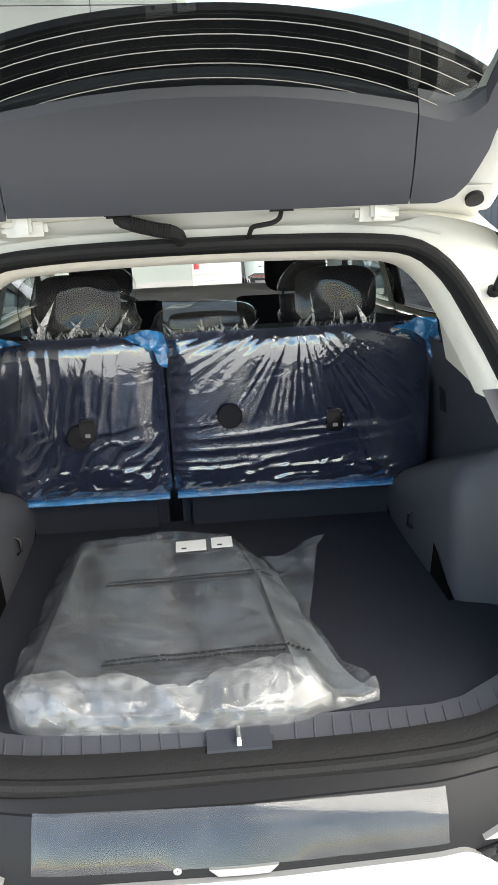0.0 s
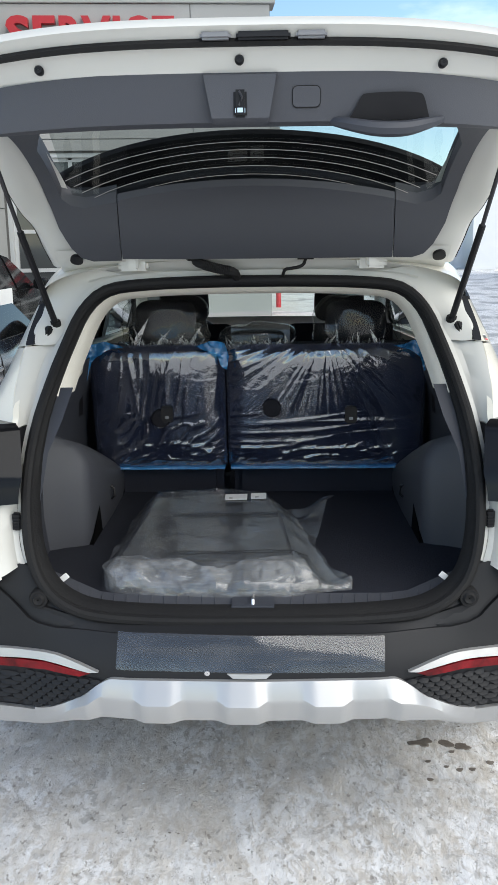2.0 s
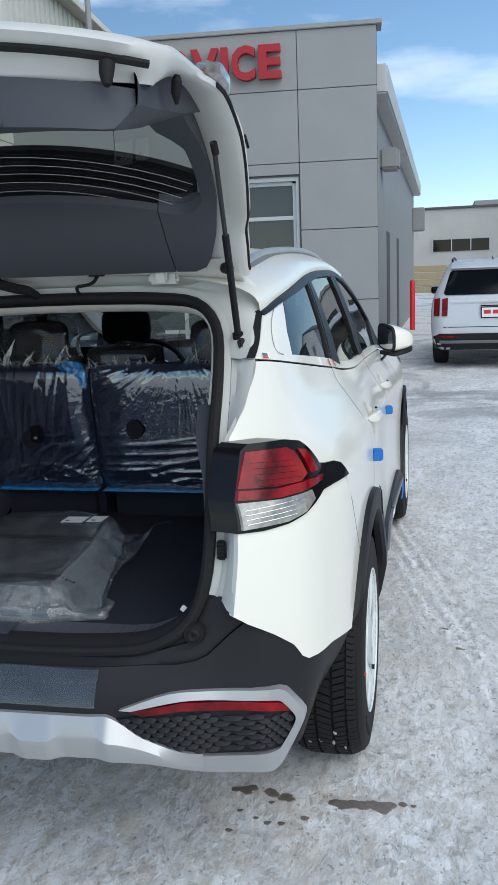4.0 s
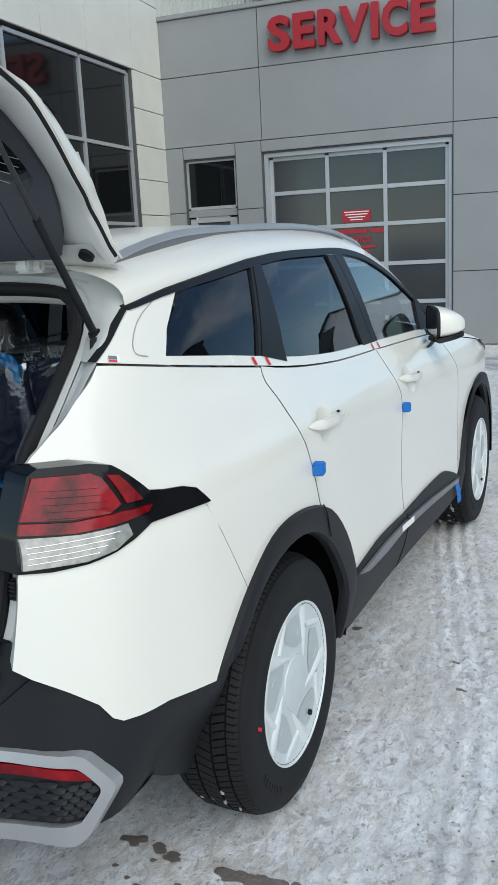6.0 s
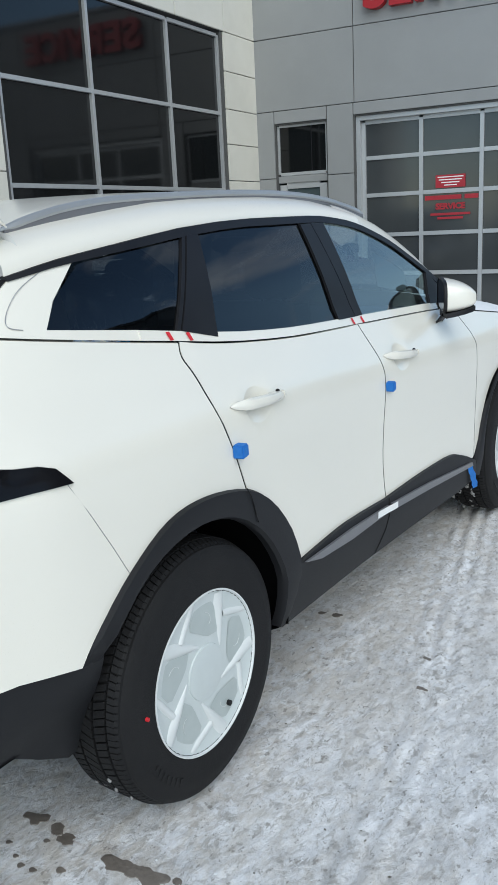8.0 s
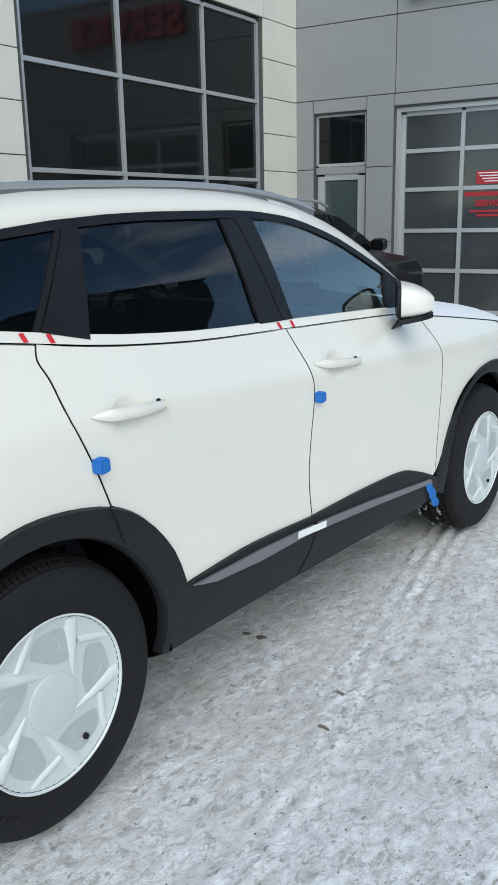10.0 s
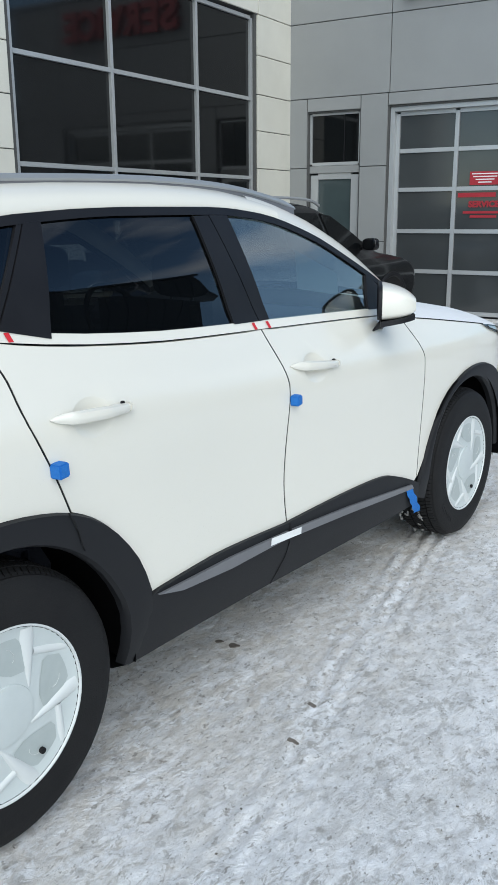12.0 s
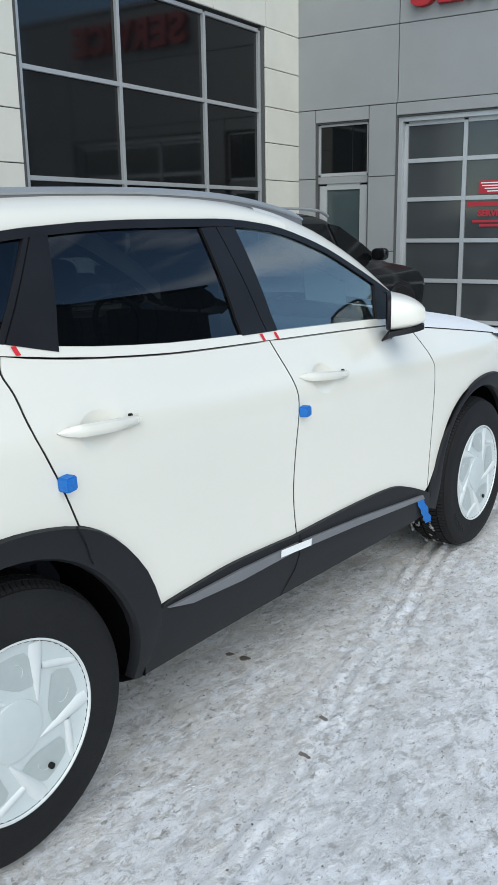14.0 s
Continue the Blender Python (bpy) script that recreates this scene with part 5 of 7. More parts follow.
red_tip = [(.312, 1.146), (.332, 1.142), (.378, 1.080), (.336, 1.082)]
red_bar = [(.175, 1.072), (.243, 1.063), (.324, 1.067), (.40, 1.063), (.384, 1.052), (.304, 1.044), (.238, 1.041), (.168, 1.050)]
clear = [(.166, 1.044), (.245, 1.037), (.330, 1.040), (.333, 1.016), (.292, .995), (.240, .983), (.154, .983)]
for nm, poly, mat, off in (("brake_lens", red_main, RED, .005), ("side_lens", red_tip, RED, .006), ("light_bar", red_bar, RED, .007), ("reversing_lens", clear, CLEARLENS, .006)):
    bm = patch(poly, on_lamp(off), .02, (-.012, .004, 0), (1, 0, 0))
    for b, lp in zip((bm, mirrored(bm)), lamps):
        part(nm, b, mat, lp)
for k in range(5):
    z = 1.128 - k * .014
    rb = tubed([on_lamp(.0078)(y, z - (y - .24) * .10) for y in np.linspace(.208, .290 + k * .004, 9)], .00035, 4)
    for b, lp in zip((rb, mirrored(rb)), lamps):
        part("lens_line", b, REDDARK, lp)
for k in range(4):
    z = .995 + k * .0105
    rb = tubed([on_lamp(.008)(y, z + (y - .19) * .03) for y in np.linspace(.162 + k * .002, .262 + k * .016, 9)], .0008, 5)
    for b, lp in zip((rb, mirrored(rb)), lamps):
        part("lens_rib", b, CHROME, lp)

# ---- door handles, foam blocks, marker tapes ----
def build_handle(parent, y0, y1, z, lift, drop):
    """A grip that is pointed at its rear end and blunt at its front."""
    high = hermite([0, .08, .25, .5, .8, 1], [.001, .011, .0175, .0175, .0155, .0135])
    proud = hermite([0, .12, .3, .6, .85, 1], [.004, .018, .034, .038, .030, .022])
    rows = []
    for t in np.linspace(0, 1, 22):
        y = y0 + (y1 - y0) * t
        c = side(0)(y, z + lift - drop * t)
        h, o = high(t), proud(t)
        deep = 0.004 if .18 < t < .78 else -.004
        rows.append([c + Vector((o * a + (1 - a) * deep, 0, h * b)) for a, b in ((0, -.72), (.55, -.95), (.85, -.8), (1, -.25), (.98, .2), (.86, .72), (.6, .98), (0, .75))])
    bm = loft(rows, True)
    bm.verts.ensure_lookup_table()
    bm.faces.new([bm.verts[len(bm.verts) - 8 + i] for i in range(8)])
    h = part("door_handle", fixed(bm), WHITE, parent, "white pointed grip handle")
    e = side(.016)(y1 + .001, z + lift - drop)
    part("handle_cap", boxed(tuple(e + Vector((-.02, .001, -.011))), tuple(e + Vector((.006, .018, .013))), .005), WHITE, h)
    part("key_slot", boxed(tuple(e + Vector((-.012, -.022, .012))), tuple(e + Vector((-.002, -.010, .020))), .002), SATIN, h)
    return h


build_handle(DOORS["rear_door"][0], 1.20, 1.455, 1.055, .009, .011)
build_handle(DOORS["front_door"][0], 2.275, 2.55, 1.030, .015, .025)


def build_foam(y, z, s):
    p = side(.0)(y, z)
    f = boxed((-.005, -s / 2, -s / 2), (s * .85, s / 2, s / 2), .004, Matrix.Translation(p) @ pose(0, 0, 0, 4, 0, 9))
    return solid("foam_block", f, BLUEFOAM, "small blue foam edge guard stuck on the door", "foam block", "door guards")


build_foam(1.195, .945, .037)
build_foam(2.256, .935, .035)


def build_tape(y, z, slant=.012):
    return solid("marker_tape", patch([(y + .008, z - .011), (y + .023, z - .011), (y + .023 - slant * .7, z + .012), (y + .008 - slant * .7, z + .012)], side(.0065), .03, None, (1, 0, 0)), REDTAPE, "small red marker tape at the window's foot", "tape", "marker tapes")


for y in (1.075, 1.155, 2.155, 2.235):
    build_tape(y, BELT(y) + .014)
solid("sill_tape", patch([(2.07, .470), (2.255, .457), (2.258, .482), (2.074, .495)], side(.027), .03, None, (1, 0, 0)), PAPER, "white tape across the sill joint", "tape")
label_card = solid("sticker", patch([(.527, 1.346), (.553, 1.342), (.562, 1.358), (.536, 1.362)], side(.0022), .03, None, (1, 0, 0)), PAPER, "white sticker with a red and a grey field", "sticker")
part("colour_field", patch([(.528, 1.347), (.547, 1.344), (.549, 1.348), (.530, 1.351)], side(.0034), .03, None, (1, 0, 0)), REDTAPE, label_card)
part("colour_field", patch([(.531, 1.352), (.550, 1.349), (.554, 1.357), (.536, 1.360)], side(.0034), .03, None, (1, 0, 0)), SILLSILVER, label_card)
strap = smooth([(.900, 3.10, .405), (.905, 3.12, .375), (.905, 3.15, .335), (.900, 3.185, .295), (.895, 3.215, .262)], 5)
sb = loft([[p + Vector((0, -.016 - .004 * math.sin(i * 1.3), 0)), p + Vector((.008, .002, .004)), p + Vector((.0, .016, -.004)), p + Vector((.008, .034 + .006 * math.sin(i * .9), 0))] for i, p in enumerate(strap)])
part("mud_flap_film", fixed(sb), BLUEFOAM, CAR, "torn blue film hanging at the front arch")

# ---- door mirrors: the glass is turned towards the driver ----
both("mirror_foot", fixed(loft([[Vector((.80 + .05 * t + .022 * math.sin(a), 2.965 + .040 * math.cos(a) * (1 + .2 * t), 1.085 + .062 * t + .016 * math.sin(a))) for a in np.linspace(0, 2 * math.pi, 12, endpoint=False)] for t in np.linspace(0, 1.3, 6)], True)), SATIN, CAR)


def superball(centre, size, e, n=18):
    bm = bmesh.new()
    bmesh.ops.create_uvsphere(bm, u_segments=n, v_segments=n // 2 + 2, radius=1)
    for v in bm.verts:
        v.co = Vector([centre[a] + math.copysign(abs(v.co[a]) ** e[a], v.co[a]) * size[a] for a in range(3)])
    return bm


def mirror_shell(scale=1.0, d0=0.0, d1=1.0, n=14):
    """A boxy wedge: upright at the glass, drawn down to a blunt tip. Local x across the glass, y away from it."""
    rows = []
    for i in range(n + 1):
        t = d0 + (d1 - d0) * i / n
        k = math.sqrt(max(0.0, 1 - t ** 2.6)) * .86 + .14 * (1 - t)
        top, bottom, wide = .074 * k, -.062 * (k * .75 + .25 * (1 - t)), .092 * (k * .9 + .1 * (1 - t))
        ring = []
        for j in range(28):
            a = 2 * math.pi * j / 28
            ca, sa = math.cos(a), math.sin(a)
            x = math.copysign(abs(ca) ** .55, ca) * wide
            z = math.copysign(abs(sa) ** .55, sa) * (top if sa > 0 else -bottom)
            ring.append(Vector((x * scale, -.03 + .150 * t, z * scale - .014 * t - x * .12)))
        rows.append(ring)
    return rows


def capped(rows, mat):
    bm = loft(rows, True)
    bm.verts.ensure_lookup_table()
    n = len(rows[0])
    bm.faces.new([bm.verts[i] for i in range(n)])
    for v in bm.verts:
        v.co = mat @ v.co
    return bm


for sx in (1, -1):
    turn = Matrix.Diagonal((sx, 1, 1, 1)) @ Matrix.Translation((.864, 2.94, 1.212)) @ Matrix.Rotation(radians(-60), 4, "Z")
    ms = part("door_mirror", fixed(capped(mirror_shell(), turn)), WHITE, CAR, "white door mirror with a black foot")
    rim = [[p + Vector((0, d, 0)) for p in mirror_shell(k, 0, 1, 14)[0]] for d, k in ((.006, 1.012), (-.006, 1.012), (-.010, .97), (-.006, .90))]
    part("mirror_rim", fixed(capped(rim[::-1], turn)), SATIN, ms)
    part("mirror_glass", fixed(capped([[Vector((p.x, -.0372, p.z)) for p in mirror_shell(k)[0]] for k in (.90, .88)], turn)), MIRROR, ms)
    lower = [[Vector((p.x * k, -.028 + .135 * t, -.046 - .024 * (1 - t) - (p.z < 0) * .020)) for p in mirror_shell()[0]] for t, k in ((0, .98), (.3, .99), (.6, .88), (.85, .62), (1, .30))]
    part("mirror_underside", fixed(capped(lower, turn)), SATIN, ms)

# ---- roof rails ----
RAIL = smooth([(.535, .74, 1.566), (.540, .79, 1.577), (.545, .86, 1.595), (.55, .97, 1.616), (.55, 1.15, 1.635), (.55, 1.5, 1.649), (.55, 1.87, 1.655), (.55, 2.17, 1.648), (.55, 2.38, 1.632), (.55, 2.56, 1.606), (.55, 2.68, 1.584), (.55, 2.74, 1.570)], 5)


def rail_bar():
    """A bar with a flat outer face, tapering to a foot at both ends."""
    rows = []
    for i, p in enumerate(RAIL):
        t = i / (len(RAIL) - 1)
        k = min(1, .35 + 6 * min(t, 1 - t))
        rows.append([p + Vector((x * k, 0, z * k)) for x, z in ((-.009, -.004), (.010, -.006), (.013, .000), (.011, .010), (.003, .014), (-.008, .011))])
    bm = loft(rows, True)
    bm.verts.ensure_lookup_table()
    bm.faces.new([bm.verts[i] for i in range(6)][::-1])
    bm.faces.new([bm.verts[len(rows) * 6 - 6 + i] for i in range(6)])
    return fixed(bm)


both("roof_rail", rail_bar(), RAILSILVER, CAR, "silver roof rail", 28)
both("rail_gasket", fixed(loft([[p + Vector((x, 0, z)) for x, z in ((-.006, 0), (.008, -.002), (.011, -.030), (-.010, -.030))] for p in RAIL[2:-2]], True)), SILLSILVER, CAR)

# ---- raised tailgate: profiles run from the hinge up and back ----
GATE = part("tailgate", fixed(loft([[Vector((x, y, z)) for x in (-.1, .1)] for y, z in ((.74, 1.540), (.73, 1.545))])), JAMB, CAR, "raised white tailgate with charcoal inner trim")
G_IN = [(.735, 1.548), (.70, 1.565), (.655, 1.585), (.60, 1.645), (.515, 1.775), (.38, 1.865), (.25, 1.925), (.10, 1.962), (-.10, 1.975), (-.24, 1.972)]


def arc_table(prof):
    s = [0]
    for a, b in zip(prof, prof[1:]):
        s.append(s[-1] + math.hypot(b[0] - a[0], b[1] - a[1]))
    return hermite(s, [p[0] for p in prof]), hermite(s, [p[1] for p in prof]), s[-1]


GY, GZ, GLEN = arc_table(G_IN)


def on_gate(off=0.0):
    """x and the way along the gate; off points down into the car."""
    def f(x, s):
        ty, tz = GY(s + .004) - GY(s - .004), GZ(s + .004) - GZ(s - .004)
        k = math.hypot(ty, tz)
        ny, nz = -(-tz) / k, -(ty) / k
        if nz > 0:
            ny, nz = -ny, -nz
        return Vector((x, GY(s) + ny * off, GZ(s) + nz * off))
    return f


GW = hermite([0, .09, .14, .23, .32, .55, .75, .9, 1.06], [.595, .605, .612, .620, .638, .670, .674, .652, .606])
# the gate's outer edge runs straighter than its hollow inside
EDGE_Z = hermite([-.30, -.24, -.10, .15, .30, .388, .485, .578, .675, .74], [1.935, 1.942, 1.953, 1.940, 1.890, 1.824, 1.739, 1.670, 1.580, 1.543])


def gate_edge(sgn, s):
    return Vector((sgn * GW(s), GY(s), EDGE_Z(GY(s))))


# white inner shell: one strip up the side, round the corner and along the lower lip
s_all = list(np.linspace(0, GLEN, 40))


def lip_ring(x):
    d = (abs(x) / .632) ** 3
    return [Vector((x, y + .141 * d, z - .034 * d * (1 if z > 1.94 else .3))) for y, z in ((-.24, 2.006), (-.345, 2.000), (-.360, 1.984), (-.345, 1.972), (-.322, 1.952), (-.300, 1.924), (-.290, 1.912))]


def side_ring(sgn, s):
    e, inn = gate_edge(sgn, s), on_gate(.0)(sgn * (GW(s) - .11), s)
    return [e + Vector((-sgn * .03, .014, .030)), e + Vector((0, .010, .016)), e, e.lerp(inn, .10) + Vector((0, -.004, -.006)), e.lerp(inn, .45) + Vector((0, -.003, -.006)), e.lerp(inn, .78) + Vector((0, 0, .004)), on_gate(-.012)(sgn * (GW(s) - .13), s)]


def corner_ring(sgn):
    return [Vector((sgn * x, y, z)) for x, y, z in ((.625, -.060, 1.984), (.651, -.095, 1.974), (.657, -.102, 1.962), (.650, -.104, 1.946), (.634, -.107, 1.926), (.612, -.112, 1.914), (.600, -.116, 1.910))]


def turn_ring(sgn):
    return [a.lerp(b, .5) for a, b in zip(corner_ring(sgn), lip_ring(sgn * .632))]


frame_rings = [side_ring(1, s) for s in np.linspace(.045, .86, 20)] + [corner_ring(1), turn_ring(1)] + [lip_ring(x) for x in np.linspace(.605, -.605, 24)] + [turn_ring(-1), corner_ring(-1)] + [side_ring(-1, s) for s in np.linspace(.86, .045, 20)]
lines = [smooth([r[k] for r in frame_rings], 4) for k in range(7)]
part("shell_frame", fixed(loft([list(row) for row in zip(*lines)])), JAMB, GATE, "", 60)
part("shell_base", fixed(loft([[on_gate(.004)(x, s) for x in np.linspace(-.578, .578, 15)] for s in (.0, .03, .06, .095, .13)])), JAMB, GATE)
# outer skin with the spoiler lip over the hinge
skin = []
s_skin = [.04, .065, .10, .15, .20, .25, .30, .335, .40, .46, .52, .58, .655, .70, .75, .80, .85, .9, .95, 1.0, GLEN]
for s in s_skin:
    w = GW(s) + .003
    t = s / GLEN
    end = max(0, (t - .6) / .4)
    lift = (.045 + .045 * math.exp(-((GY(s) - .55) / .13) ** 2)) * (1 - .8 * end)
    up = (.040 + .03 * math.sin(math.pi * t)) * (1 - .85 * end)
    base = [gate_edge(sgn, s) + Vector((sgn * .003, .010, .016)) for sgn in (-1, 1)]
    row = []
    for a in (-1, -.97, -.93, -.88, -.82, -.6, -.4, -.2, 0, .2, .4, .6, .82, .88, .93, .97, 1):
        q = base[0].lerp(base[1], (a + 1) / 2)
        row.append(q + Vector((0, .03 * (1 - a * a) + .085 * abs(a) ** 3 * end ** 2, lift * (1 - abs(a) ** 14))))
    skin.append(row)
sk = loft(skin)
hole = []
for f in sk.faces:
    c = f.calc_center_median()
    if abs(c.x) < .585 and skin[6][8].y > c.y > skin[12][8].y:
        hole.append(f)
bmesh.ops.delete(sk, geom=hole, context="FACES")
part("outer_skin", fixed(sk), WHITE, GATE, "white outer tailgate skin")
# the spoiler stands over the window's upper edge, black on its underside
def lip_s(x):
    return .47 - .50 * x * x


def root_s(x):
    return .357 - .42 * x * x


tops, unders = [], []
for x in np.linspace(-.578, .578, 31):
    e, r = max(.318, lip_s(x)), max(.300, min(root_s(x), lip_s(x) - .02))
    tops.append([on_gate(o)(x, s) for s, o in ((.10, -.055), (.20, -.085), (.30, -.095), (e - .06, -.088), (e - .012, -.074), (e, -.066))])
    unders.append([on_gate(o)(x, s) for s, o in ((e, -.066), (e - .006, -.056), ((e + r) / 2, -.050), (r, -.044))])
sp = part("spoiler", fixed(loft(tops)), WHITE, GATE, "white roof spoiler")
FIN = hermite([.03, .10, .20, .32, .45, .56, .64], [.004, .022, .040, .046, .036, .018, .002])
for sgn in (1, -1):
    rows = []
    for s in np.linspace(.03, .64, 26):
        base = gate_edge(sgn, s) + Vector((sgn * .001, .008, .013))
        out = (on_gate(-.05)(0, s) - on_gate(0)(0, s)).normalized()
        h = FIN(s)
        rows.append([base, base + out * h * .6 + Vector((sgn * .003, 0, 0)), base + out * h + Vector((-sgn * .004, 0, 0)), base + out * (h + .004) + Vector((-sgn * .03, 0, 0)), base + out * h * .8 + Vector((-sgn * .08, 0, 0))])
    fin = part("spoiler_fin", fixed(loft(rows)), WHITE, sp)
    vent = gate_edge(sgn, .50) + (on_gate(-.05)(0, .50) - on_gate(0)(0, .50)).normalized() * .026
    part("fin_slot", boxed((-.003, -.022, -.005), (.003, .022, .005), .002, Matrix.Translation(vent + Vector((sgn * .006, .008, .013))) @ pose(0, 0, 0, -32, 0, 0)), SATIN, fin)
part("spoiler_underside", fixed(loft(unders)), SATIN, sp, "black spoiler underside")
part("spoiler_root", fixed(loft([[on_gate(-.044)(x, max(.300, min(root_s(x), lip_s(x) - .02))), on_gate(-.030)(x, .255)] for x in np.linspace(-.578, .578, 31)])), TRIMDARK, sp)
for sx in (1, -1):
    part("edge_seal", tubed([gate_edge(sx, s) + Vector((sx * .001, .004, .006)) for s in s_all if .04 < s < .80], .0055, 6), RUBBER, GATE)
    part("hinge_hole", patch([(sx * .548 - (0 if sx > 0 else -.03) + .019 * math.cos(a), .096 + .019 * math.sin(a)) for a in np.linspace(0, 2 * math.pi, 20, endpoint=False)], on_gate(.0125), .02, (0, .01, .012), (0, -.4, -1)), SATIN, GATE)

# rear window with its heating wires
glass_poly = [(-.50, .56), (-.505, .43), (-.495, .29), (-.36, .275), (-.20, .30), (0, .32), (.20, .30), (.36, .275), (.48, .262), (.526, .28), (.535, .42), (.54, .53), (.50, .64), (0, .66), (-.46, .64)]
gl = part("rear_window", patch(glass_poly, on_gate(-.004), .05, None, (0, -.4, -1)), GATEGLASS, GATE, "dark rear window with heating wires")
WIRE = material("printed_heating_wire", (.42, .40, .38), .5, grain=.2, grain_scale=200)
for k in range(5):
    s = .376 + k * .034
    w = .425 + .02 * k
    sag = -.150
    part("heating_wire", tubed([on_gate(.001)(x, s + sag * (x / .5) ** 2) for x in np.linspace(-w, w, 17)], .0008, 4), WIRE, gl)

# charcoal trim: panel next to the hinge, the sides, and the deep box with latch and grip
def gate_panel(name, poly, off, mat=TRIM, label="", rim=.02, thick=0.0):
    f = (lambda x, s: on_gate(off + thick * ease(.42, .74, s))(x, s))
    bm = patch(poly, f, .035, None, (0, -.4, -1))
    edges = [e for e in bm.edges if e.is_boundary]
    r = bmesh.ops.extrude_edge_only(bm, edges=edges)
    for v in r["geom"]:
        if isinstance(v, bmesh.types.BMVert):
            v.co += Vector((0, .3, 1)).normalized() * rim
    return part(name, bm, mat, GATE, label)


mid_low = [(-.378, .112), (-.2, .108), (0, .107), (.2, .106), (.408, .106)]
gate_panel("trim_panel", mid_low + [(.397, .292), (.36, .302), (.28, .321), (.20, .337), (.10, .349), (0, .353), (-.10, .349), (-.20, .337), (-.28, .321), (-.36, .302), (-.368, .298)], .022)
side_r = [(.411, .106), (.465, .104), (.498, .118), (.520, .150), (.545, .215), (.563, .315), (.573, .45), (.58, .60), (.59, .78), (.50, .78), (.50, .64), (.535, .53), (.53, .42), (.522, .31), (.50, .285), (.46, .272), (.40, .289)]
gate_panel("trim_side", side_r, .022, rim=.05, thick=.030)
for sx in (1, -1):
    gate_panel("trim_corner", [(sx * a, b) for a, b in ((.47, .66), (.582, .62), (.586, .78), (.584, .92), (.555, .99), (.47, 1.0))], .016)
side_l = [(-.381, .106)] + [(-x, s) for x, s in side_r[1:-2]] + [(-.46, .274), (-.371, .295)]
gate_panel("trim_side", side_l, .022, rim=.05, thick=.030)
BOX = [(.24, 1.925), (.10, 1.895), (-.10, 1.852), (-.245, 1.833), (-.272, 1.838), (-.284, 1.87), (-.297, 1.922)]
bx = []
for x in np.linspace(-.602, .602, 65):
    d = (abs(x) / .632) ** 3
    roll = ease(.545, .604, abs(x)) ** 2
    row = [Vector((x, y + .141 * d * k / 6, z - .034 * d * k / 6)) for k, (y, z) in enumerate(BOX)]
    bx.append([Vector((p.x, p.y, p.z + (1.915 - p.z) * f * roll)) for p, f in zip(row, (.2, .4, .5, .5, .45, .3, 0))])
bx = [[Vector((r[0].x, p.y, 1.955)) for p in r] for r in bx[:1]] + bx + [[Vector((r[0].x, p.y, 1.955)) for p in r] for r in bx[-1:]]
part("latch_box", fixed(loft(bx)), TRIM, GATE, "deep charcoal lower trim")
# surround of the latch, latch, square cap and grip
part("latch_surround", fixed(loft([[Vector((sgn * w, y, z)) for sgn in (-1, 1) for w in ((a, b) if sgn < 0 else (b, a))] for a, b, y, z in ((.052, .050, -.262, 1.832), (.050, .045, -.290, 1.834), (.052, .046, -.300, 1.842), (.066, .058, -.305, 1.915), (.070, .062, -.285, 1.922))])), TRIM, GATE)
part("latch_slot", boxed((-.012, -.3075, 1.842), (.012, -.298, 1.890), .004), SATIN, GATE)
part("latch", boxed((-.009, -.3105, 1.846), (.009, -.300, 1.862), .004), CHROME, GATE, "bright metal latch")
part("latch_hook", tubed([(-.002, -.309, 1.862), (.004, -.3115, 1.876), (-.002, -.308, 1.886)], .0025, 6), STEEL, GATE)
def on_face(off):
    return lambda x, z: Vector((x, -.284 - (z - 1.87) * .25 - off, z))


def rounded(x0, z0, x1, z1, r):
    return [q for c, a in (((x1 - r, z1 - r), 0), ((x0 + r, z1 - r), 90), ((x0 + r, z0 + r), 180), ((x1 - r, z0 + r), 270)) for q in arc(c, r, a, a + 90, 4)]


part("cap", patch(rounded(.0955, 1.8615, .1445, 1.8955, .008), on_face(.0022), .03, (0, .01, 0), (0, -1, 0)), TRIM, GATE)
part("cap_gap", patch(rounded(.094, 1.860, .146, 1.897, .009), on_face(.0010), .03, (0, .01, 0), (0, -1, 0)), SATIN, GATE)
# no hollow is cut here: a flat dark patch paints its shade
part("grip_hollow_shade", patch(line2([(.196, 1.838), (.206, 1.852), (.219, 1.876), (.230, 1.882), (.280, 1.884), (.322, 1.882), (.333, 1.875), (.341, 1.852), (.346, 1.838)], 3), on_face(.0012), .03, (0, .01, 0), (0, -1, 0)), SATIN, GATE, "flat dark patch for the shaded hollow behind the grip")
gp = smooth([(.162, -.255, 1.842), (.195, -.284, 1.831), (.245, -.300, 1.820), (.295, -.300, 1.819), (.335, -.284, 1.828), (.372, -.252, 1.840)], 5)
part("grip", tubed(gp, [.007 + .007 * math.sin(math.pi * i / (len(gp) - 1)) for i in range(len(gp))], 8), TRIMDARK, GATE, "charcoal pull grip")
